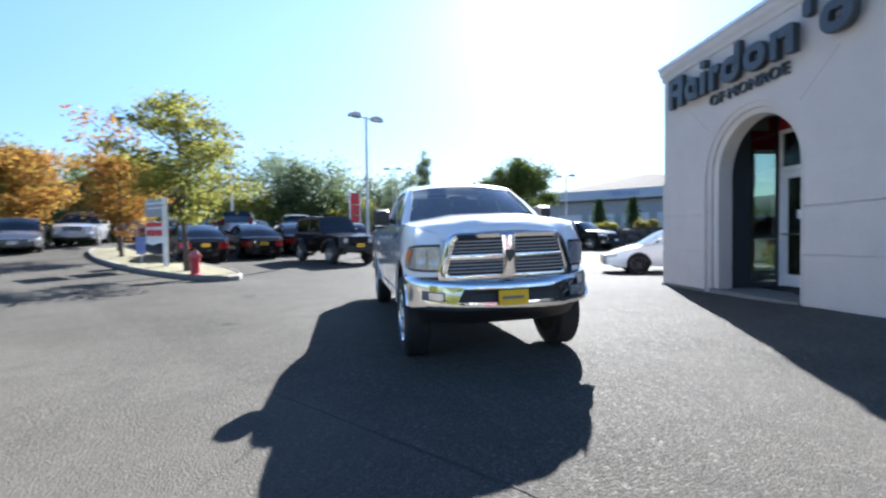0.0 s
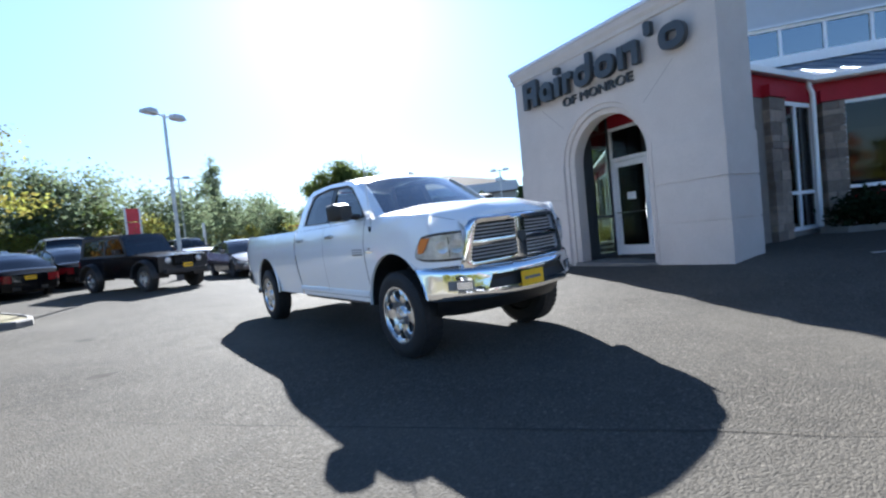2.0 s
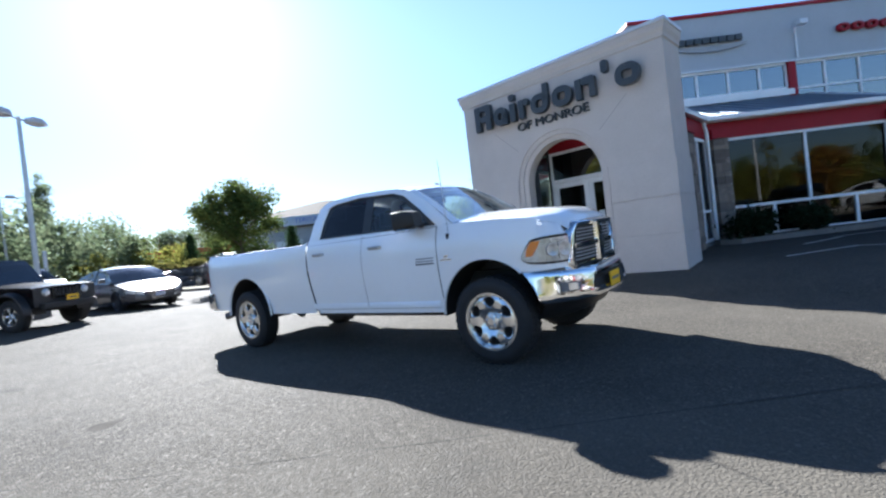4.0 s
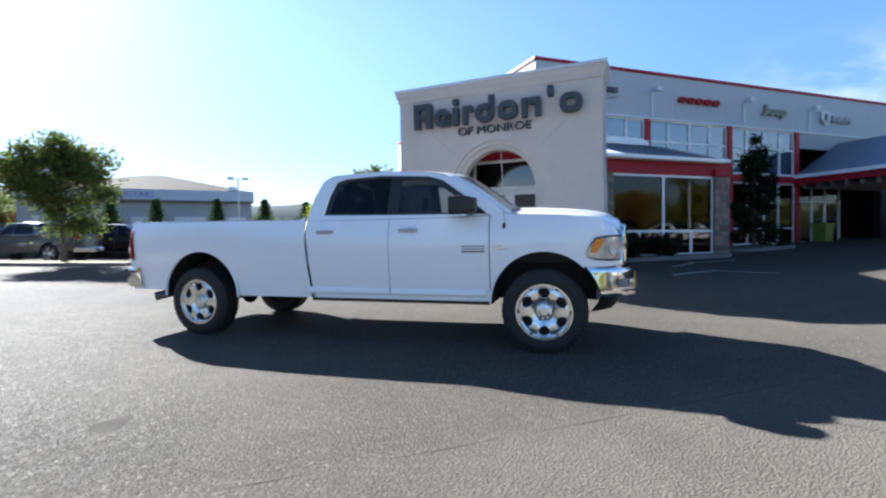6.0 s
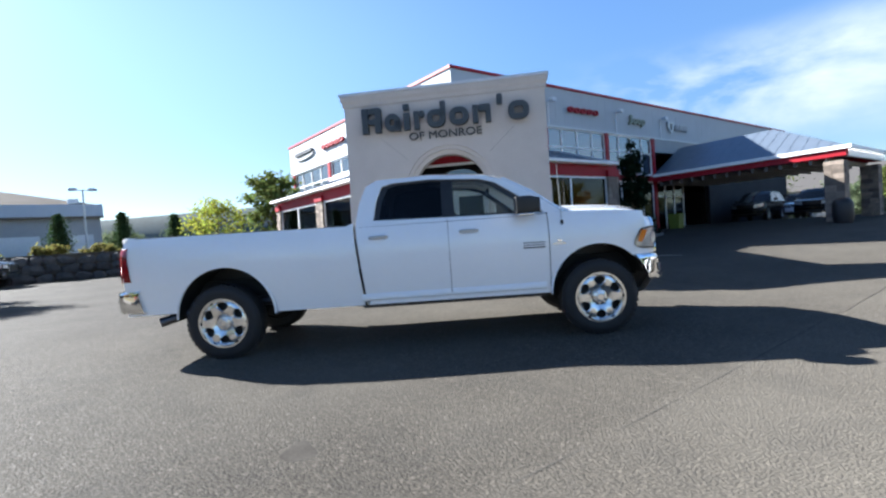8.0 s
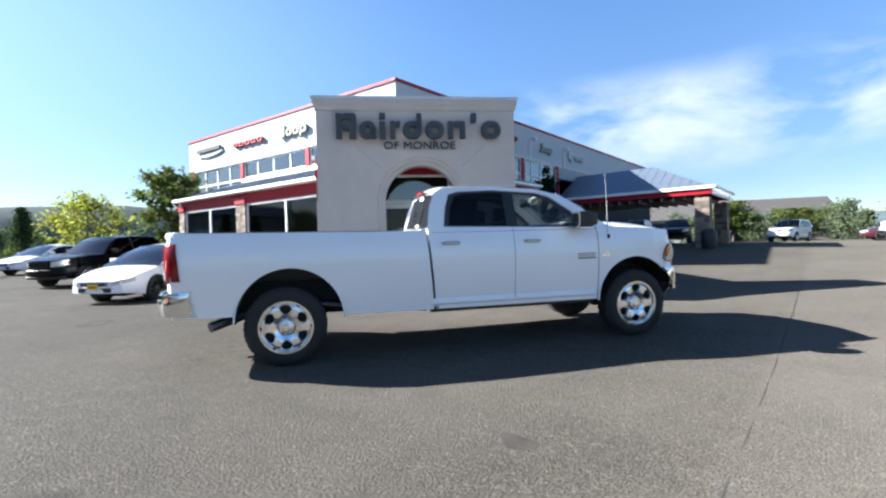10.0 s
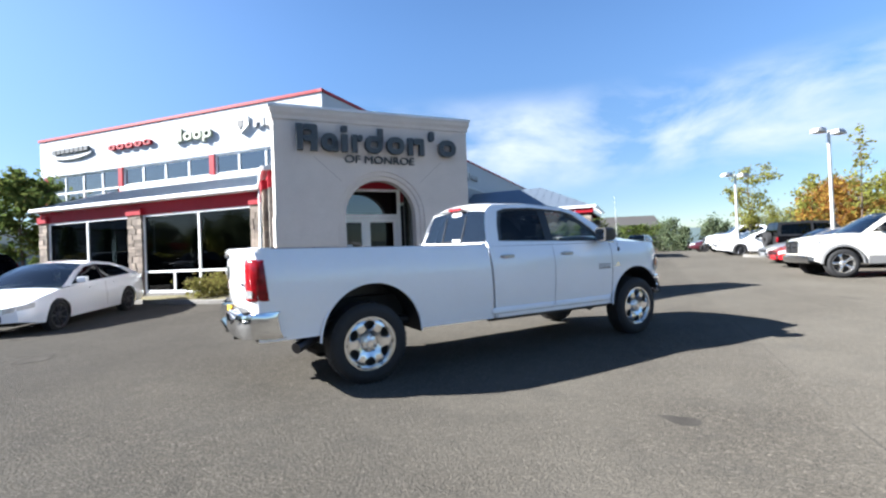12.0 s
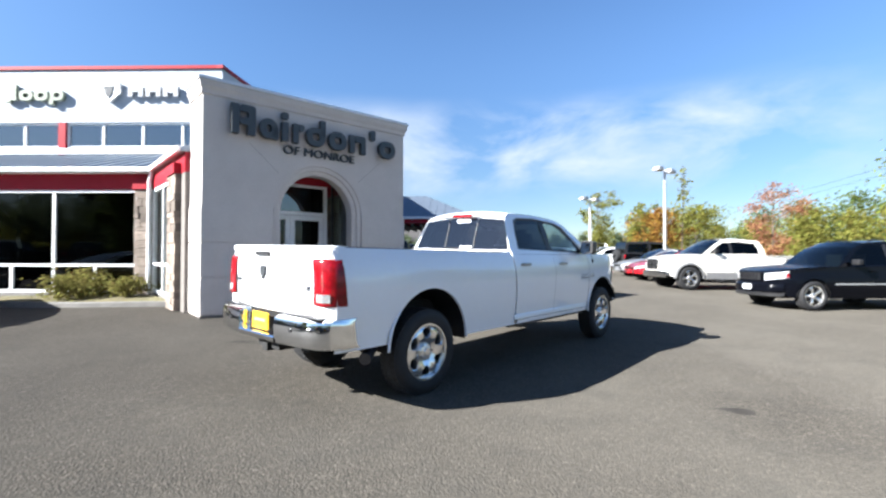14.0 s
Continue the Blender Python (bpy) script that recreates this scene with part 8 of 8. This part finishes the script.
bush("low rounded olive green shrub before the showroom", -0.85, 15.9, 0.75, 0.75, "leaf_olive", 51, 3200, 0.045)
bush("low dry shrub beside the stone pier", -0.75, 14.6, 0.42, 0.5, "leaf_olive", 52, 1800, 0.04)
bush("dark shrub below the showroom bay", 3.55, 10.95, 0.45, 0.8, "leaf_dark", 53)
bush("dark shrub below the showroom bay", 5.2, 11.0, 0.4, 0.65, "leaf_dark", 54)


def woods(name, label, rows, mat, seed, leaf):
    """Far woods: many uneven crowns in one object."""
    rng = np.random.default_rng(seed)
    cs, sp = [], []
    for x0, y0, x1, y1, count, h0, h1, deep in rows:
        for k in range(count):
            f = (k + rng.uniform(0, 1)) / count
            x, y = x0 + (x1 - x0) * f + rng.normal(0, deep), y0 + (y1 - y0) * f + rng.normal(0, deep)
            h = rng.uniform(h0, h1)
            g = ground_at(x, y)
            for q in range(7):
                z = h * (0.12 + 0.78 * q / 6)
                r = h * 0.30 * math.sin(math.pi * (0.25 + 0.60 * q / 6)) ** 0.8
                cs.append(np.array((x + rng.normal(0, r * 0.4), y + rng.normal(0, r * 0.4), g + z)))
                sp.append(r * rng.uniform(0.75, 1.15))
    V, F = leaf_cloud(cs, sp, 230, leaf * 0.72, rng, 0.85)
    o = new(name, mesh_of(name, V, F, M[mat]))
    return tagged(o, label, "woods", kind="stuff")


woods("far_woods", "green broadleaf woods behind the lot", [(-50, -14, -46, 16, 22, 5.5, 8.5, 2.0), (-46, 16, -40, 36, 18, 6, 9, 2.0), (-58, -10, -50, 30, 16, 8, 10, 2.5), (-62, 50, -30, 74, 34, 5, 8.5, 4.0), (-25, 110, 20, 120, 26, 4, 6.5, 5.0), (-42, 36, -36, 48, 8, 5, 8, 2.0), (60, 25, 58, -8, 22, 2.6, 4.2, 2.5), (58, -8, 64, -24, 12, 3.0, 4.6, 2.0)], "leaf_far", 61, 0.24)
woods("far_thicket", "yellowing thicket behind the parked row", [(-2, -17, 36, -19, 24, 3.2, 5.0, 1.2), (36, -18, 60, -10, 10, 3.5, 5.5, 2.0), (-36, -8, -32, 2, 5, 3, 5, 1.5), (-44, 10, -38, 30, 16, 3, 4.5, 1.5), (-40, 40, -30, 52, 8, 2.5, 4.2, 1.5)], "leaf_yg", 62, 0.16)
woods("far_green_thicket", "green thicket behind the parked row", [(-6, -22, 45, -25, 22, 4.0, 6.0, 1.6), (-48, 4, -40, 30, 20, 4, 6.5, 1.5), (-50, 44, -32, 62, 14, 4, 6.0, 2.0), (-15, 74, 25, 68, 16, 1.8, 2.8, 2.0), (44, 20, 40, 34, 5, 4, 7, 2)], "leaf_green", 63, 0.19)

bm = bmesh.new()
ring = []
for k in range(145):
    a = radians(k * 2.5)
    deg = (k * 2.5 + 180) % 360 - 180
    el = 2.2 + 1.7 * math.exp(-((deg - 88) / 22) ** 2) + 1.7 * math.exp(-((deg - 74) / 12) ** 2) + 0.7 * noise.noise(Vector((math.cos(a) * 4, math.sin(a) * 4, 2.0))) + 0.25 * noise.noise(Vector((math.cos(a) * 22, math.sin(a) * 22, 5.0)))
    r = 520
    ring.append([Vector((r * math.cos(a), r * math.sin(a), -2)), Vector((r * 1.05 * math.cos(a), r * 1.05 * math.sin(a), r * math.tan(radians(el * 0.6)))), Vector((r * 1.15 * math.cos(a), r * 1.15 * math.sin(a), r * 1.15 * math.tan(radians(max(0.5, el)))))])
loft(bm, ring, closed=False)
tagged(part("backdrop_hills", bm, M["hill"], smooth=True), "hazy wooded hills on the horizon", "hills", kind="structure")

# ---- posts, lamps, signs ----
def lot_lamp(x, y, h, yaw, heads=2, label="tall steel lamp post with two lamp heads"):
    L = thing("lamp_post", label, "lamp post", "lamp posts of the lot", at=pose(x, y, ground_at(x, y), 0, 0, yaw))
    bm = bmesh.new()
    revolve(bm, [(0.0, 0.55), (0.22, 0.55), (0.24, 0.5), (0.24, -0.1)], 20, "z")
    part("footing", bm, M["kerb"], L, smooth=True, angle=30)
    bm = bmesh.new()
    tube(bm, [(0, 0, 0.55), (0, 0, h * 0.5), (0, 0, h)], [0.085, 0.075, 0.06], 12)
    part("pole", bm, M["pole"], L, smooth=True)
    for k in range(heads):
        s = 1 if k == 0 else -1
        bm = bmesh.new()
        tube(bm, [(0, 0, h - 0.08), (s * 0.35, 0, h - 0.06)], 0.03, 8)
        part("arm", bm, M["pole"], L)
        bm = bmesh.new()
        loft(bm, [[Vector((s * x_, y_, h - 0.06 + z_)) for x_, y_, z_ in ((xx, -w, 0), (xx, -w * 0.8, hh), (xx, w * 0.8, hh), (xx, w, 0), (xx, w * 0.9, -0.05), (xx, -w * 0.9, -0.05))] for xx, w, hh in ((0.33, 0.12, 0.08), (0.42, 0.2, 0.15), (0.75, 0.22, 0.16), (0.95, 0.18, 0.08))])
        part("lamp_head", bm, M["lamphead"], L, "grey lamp head")
    return L


lot_lamp(-17.5, 14.75, 6.75, 90)
lot_lamp(15.0, -4.1, 5.85, -48, label="tall pale steel lamp post with two lamp heads")
lot_lamp(21.0, -1.4, 4.75, -48)
lot_lamp(-36.5, 33.5, 8.0, 40)
lot_lamp(-21.0, 42.0, 6.6, 5)
lot_lamp(-9.5, 48.0, 6.6, 5)
lot_lamp(-33.0, 15.0, 6.8, 30)
# hydrant
hy = thing("fire_hydrant", "red fire hydrant with a faded top on the island", "hydrant", at=pose(-13.0, 5.25, ground_at(-13.0, 5.25) + 0.1, 0, 0, 30))
bm = bmesh.new()
revolve(bm, [(0.0, 0.0), (0.15, 0.0), (0.15, 0.05), (0.11, 0.07), (0.105, 0.40), (0.13, 0.42), (0.13, 0.47), (0.11, 0.48)], 18, "z")
part("barrel", bm, M["hydrant_red"], hy, smooth=True, angle=30)
bm = bmesh.new()
revolve(bm, [(0.115, 0.482), (0.125, 0.52), (0.11, 0.60), (0.07, 0.66), (0.03, 0.68), (0.03, 0.72), (0.0, 0.72)], 18, "z")
part("bonnet", bm, M["hydrant_cap"], hy, "faded red bonnet", smooth=True, angle=30)
for ang in (0, 90, 180):
    bm = bmesh.new()
    revolve(bm, [(0.0, 0.19), (0.035, 0.19), (0.035, 0.165), (0.055, 0.165), (0.055, 0.10), (0.06, 0.09)], 12, "x", (0, 0, 0.53))
    o = part("outlet_cap", bm, M["hydrant_cap"], hy, smooth=True, angle=30)
    o.matrix_basis = Matrix.Rotation(radians(ang), 4, "Z")
# banner sign on the island
sg = thing("banner_sign", "white post sign with grey panel and red-barred white banner", "sign", at=pose(-16.4, 5.6, ground_at(-16.4, 5.6) + 0.1, 0, 0, 100))
part("post", boxes((-0.06, 0.06, -0.06, 0.06, 0.0, 2.25)), M["sign_white"], sg)
part("panel", boxes((-0.04, 0.04, 0.062, 1.15, 1.65, 2.25)), M["sign_grey"], sg, "grey panel with plain bars")
part("panel_bar", boxes((-0.05, -0.042, 0.15, 1.05, 2.05, 2.11)), M["sign_white"], sg)
part("panel_bar", boxes((-0.05, -0.042, 0.15, 0.95, 1.9, 1.95)), M["sign_white"], sg)
bm = bmesh.new()
loft(bm, [[Vector((0.02 * math.sin(k * 1.3), 0.07 + k * 0.14, z + 0.04 * math.sin(k * 0.9))) for k in range(9)] for z in (0.75, 1.0, 1.25, 1.45)], closed=False)
part("banner", bm, M["sign_white"], sg, "white banner with red bars")
part("banner_bar", boxes((-0.05, -0.035, 0.12, 1.15, 1.32, 1.45)), M["sign_red"], sg)
for k in range(4):
    part("banner_bar", boxes((-0.05, -0.035, 0.14 + 0.25 * k, 0.32 + 0.25 * k, 1.02, 1.22)), M["sign_red"], sg)
# small blue and white boards, pylon sign
for x, y, m_, lb in ((-18.2, 5.4, "blue", "small blue notice board on a stake"), (-36.0, 3.6, "sign_white", "small white notice board on a stake"), (-37.6, 4.1, "blue", "small blue notice board on a stake")):
    b = thing("notice_board", lb, "sign", at=pose(x, y, ground_at(x, y) + 0.1, 0, 0, 95))
    part("stake", boxes((-0.02, 0.02, -0.02, 0.02, 0, 0.5)), M["pole"], b)
    part("board", boxes((-0.03, -0.021, -0.4, 0.4, 0.35, 0.95)), M[m_], b)
py = thing("pylon_sign", "tall roadside sign with red panels and a white post", "sign", at=pose(-35.65, 27.84, ground_at(-35.6, 27.8), 0, 0, -35))
part("post", boxes((-0.2, 0.2, -0.54, -0.422, 0, 4.9)), M["sign_white"], py)
part("post", boxes((-0.2, 0.2, 0.422, 0.54, 0, 4.9)), M["sign_white"], py)
for z0, z1, m_ in ((3.9, 4.9, "sign_red"), (2.9, 3.8, "sign_red"), (2.2, 2.8, "sign_red"), (1.6, 2.1, "sign_white")):
    part("panel", boxes((-0.15, 0.15, -0.42, 0.42, z0, z1)), M[m_], py)
tr = thing("street_sign", "pale square road sign on a post", "sign", at=pose(-27.0, 26.0, ground_at(-27, 26), 0, 0, 50))
part("post", boxes((-0.05, 0.05, -0.05, 0.05, 0, 3.0)), M["pole"], tr)
part("panel", boxes((-0.08, -0.052, -0.35, 0.35, 2.0, 3.0)), M["sign_white"], tr)
# overhead wires
wr = thing("overhead_wires", "thin black overhead wires between far poles", "wires")
for z in (8.3, 8.9):
    bm = bmesh.new()
    tube(bm, [Vector((-10 + 7 * k, -26.0 - 0.3 * k, z - 0.7 * math.sin(math.pi * (k % 6) / 6))) for k in range(13)], 0.012, 4)
    part("wire", bm, M["plastic"], wr)

# ---- neighbouring shop with its sign, houses ----
sh = thing("shop_building", "low grey shop with a white fascia and tan roof", "building", at=pose(-8.5, 51.6, 0.2, 0, 0, 5.7))
part("wall", boxes((-19.0, 0.0, 0.6, 14.0, 0, 5.0)), M["concrete"], sh)
for k in range(5):
    part("roller_door", boxes((-17.8 + 3.6 * k, -15.0 + 3.6 * k, 0.55, 0.598, 0.1, 3.4)), M["capmetal"], sh)
part("soffit", boxes((-19.2, 0.2, 0.0, 0.598, 4.85, 5.0)), M["tanroof"], sh)
bm = bmesh.new()
prism(bm, [(0.0, 5.0), (0.25, 6.05), (0.6, 6.05), (0.6, 5.0)], -19.2, 0.2, "x")
part("fascia", bm, M["white"], sh, "white slanting fascia")
bm = bmesh.new()
v = [bm.verts.new(p) for p in ((-19.2, 0.6, 6.0), (0.2, 0.6, 6.0), (0.2, 14, 6.0), (-19.2, 14, 6.0), (-9.6, 4.6, 7.9), (-8.2, 4.6, 7.9))]
for q in ((0, 1, 5, 4), (1, 2, 5), (2, 3, 4, 5), (3, 0, 4)):
    bm.faces.new([v[i] for i in q])
part("roof", bm, M["tanroof"], sh, "tan roof")
lettering("fascia_lettering", "TERIYAKI", 0.78, 0.03, M["blue"], sh, Matrix.Translation((-11.9, 0.04, 5.28)) @ pose(0, 0, 0, 77, 0, 0), "blue capital letters")
part("roof_unit", boxes((-2.2, -1.4, 1.0, 1.8, 6.02, 6.6)), M["capmetal"], sh)
gs = thing("filling_station", "far low building with a red fascia", "building", at=pose(-34.0, 62.0, 0.3, 0, 0, 10))
part("wall", boxes((-10, 8, 0, 8, 0, 3.2)), M["sign_white"], gs)
part("roof", boxes((-11, 9, -1, 9, 3.202, 4.2)), M["sign_red"], gs)
# bank behind the drive held by a wall of dark boulders, planted on top
bank = thing("retaining_wall", "dark boulder retaining wall below the shop's planted bank", "wall", kind="structure", at=pose(-16.5, 32.6, 0.0))
part("bank_core", boxes((-11.5, 9.2, 0.15, 14.0, 0.0, 1.62), (-11.4, 9.1, 0.35, 13.9, 1.622, 1.74)), M["planting"], bank)
rng = np.random.default_rng(72)
rocks = []
for k in range(6):
    bm = bmesh.new()
    bmesh.ops.create_icosphere(bm, subdivisions=2, radius=0.5)
    for v in bm.verts:
        v.co = Vector([math.copysign(abs(c * 2) ** 0.7 / 2, c) for c in v.co]) * rng.uniform(0.88, 1.1)
    rocks.append(finish("boulder", bm, M["boulder"], False))
for row in range(3):
    x = -11.6 + 0.2 * row
    while x < 9.2:
        w_ = rng.uniform(0.5, 1.0)
        o = new("boulder", rocks[int(rng.integers(6))])
        o.matrix_basis = Matrix.Translation((x + w_ / 2, 0.12 * row + rng.uniform(-0.06, 0.06), 0.48 + 0.45 * row + rng.uniform(-0.04, 0.04))) @ Matrix.Rotation(rng.uniform(-0.2, 0.2), 4, "Y") @ Matrix.Diagonal((w_ * 1.05, 0.6, rng.uniform(0.46, 0.6), 1))
        o.parent = bank
        x += w_
for k in range(9):
    bush("low brown green shrub on the boulder wall", -27.0 + 2.3 * k + rng.uniform(-0.4, 0.4), 33.6, rng.uniform(0.7, 1.1), rng.uniform(0.45, 0.75), "leaf_olive" if k % 3 else "leaf_yg", 80 + k, 900, 0.09, 1.70)
for x, y, yaw, wm in ((70.0, 8.0, 20, "brownwood"), (62.0, 18.0, 10, "concrete")):
    hs = thing("house", "far house with a grey gabled roof", "house", at=pose(x, y, 0.5, 0, 0, yaw))
    part("wall", boxes((-4, 4, -6, 6, 0, 3.2)), M[wm], hs)
    bm = bmesh.new()
    prism(bm, [(-4.6, 3.1), (4.6, 3.1), (0, 5.8)], -6.5, 6.5)
    part("roof", bm, M["slate"], hs)
    for k in (-3, 3):
        w_ = part("window", boxes((-4.06, -4.002, k - 0.7, k + 0.7, 1.0, 2.3)), M["whiteframe"], hs)
        part("pane", boxes((-4.08, -4.062, k - 0.6, k + 0.6, 1.1, 2.2)), M["privacy"], w_)
# bin at the canopy column, signs under the canopy
bn = thing("waste_bin", "dark domed waste bin at the canopy column", "bin", at=pose(15.4, 6.3, ground_at(15.4, 6.3)))
bm = bmesh.new()
revolve(bm, [(0.0, 0.0), (0.30, 0.0), (0.34, 0.3), (0.33, 0.75), (0.28, 0.88), (0.15, 0.96), (0.0, 0.98)], 20, "z")
part("drum", bm, M["plastic"], bn, smooth=True)
yb = thing("yellow_bin", "yellow green bin before the recess", "bin", at=pose(16.6, 13.5, ground_at(16.6, 13.5)))
bm = bmesh.new()
loft(bm, [[Vector((sx * w, sy * w, z)) for sx, sy in ((-1, -1), (1, -1), (1, 1), (-1, 1))] for w, z in ((0.24, 0.02), (0.29, 0.72), (0.32, 0.73), (0.32, 0.80))])
part("tub", bm, M["yellowbin"], yb)
# markings and the sealed joint in the paving
bm = bmesh.new()
strip(bm, [(-16, 2.55), (-10, 2.42), (-4, 2.40), (2, 2.45), (9, 2.6), (16, 2.9)], 0.014, 0.003)
tagged(part("paving_joint", bm, M["seal"]), "dark sealed joint across the asphalt", "joint", kind="structure")
for k, pts in enumerate((((2.2, 7.75), (3.6, 7.9), (4.4, 7.0)), ((4.6, 9.6), (6.6, 9.7)), ((3.4, 8.9), (4.6, 9.4)))):
    bm = bmesh.new()
    strip(bm, list(pts), 0.11, 0.004)
    tagged(part("parking_line", bm, M["line"]), "worn white parking line", "marking", kind="structure")
# old oil stains
for k, (x, y, a, b, yaw) in enumerate(((-6.9, 3.57, 0.26, 0.13, 20), (-7.3, 11.8, 0.42, 0.2, 40), (-6.0, 14.95, 0.3, 0.16, 10))):
    bm = bmesh.new()
    rim_ = []
    for i in range(20):
        t_ = i * math.tau / 20
        r_ = 1 + 0.35 * noise.noise(Vector((math.cos(t_) * 1.3 + k * 3, math.sin(t_) * 1.3, k)))
        u_, v_ = a * r_ * math.cos(t_), b * r_ * math.sin(t_)
        px_, py_ = x + u_ * math.cos(radians(yaw)) - v_ * math.sin(radians(yaw)), y + u_ * math.sin(radians(yaw)) + v_ * math.cos(radians(yaw))
        rim_.append(bm.verts.new((px_, py_, ground_at(px_, py_) + 0.004)))
    bm.faces.new(rim_)
    tagged(part("oil_stain", bm, M["oil"]), "dark dried oil stain on the asphalt", "stain", kind="structure")
# lamp brackets on the upper walls
for wing, ss in ((RIGHT, (4.98, 9.9, 14.0)), (LEFT, ())):
    for s in ss:
        f = thing("wall_lamp", "small pale wall floodlight on a pipe", "lamp")
        bm = bmesh.new()
        tube(bm, [wing @ Vector((s + 0.2, 0.04, 5.78)), wing @ Vector((s + 0.2, 0.04, 6.72)), wing @ Vector((s + 0.2, 0.25, 6.78))], 0.03, 8)
        part("pipe", bm, M["whiteframe"], f)
        bm = bmesh.new()
        box(bm, s + 0.08, s + 0.34, 0.2, 0.42, 6.70, 6.86, bevel=0.02, m=wing)
        part("lamp_head", bm, M["capmetal"], f)
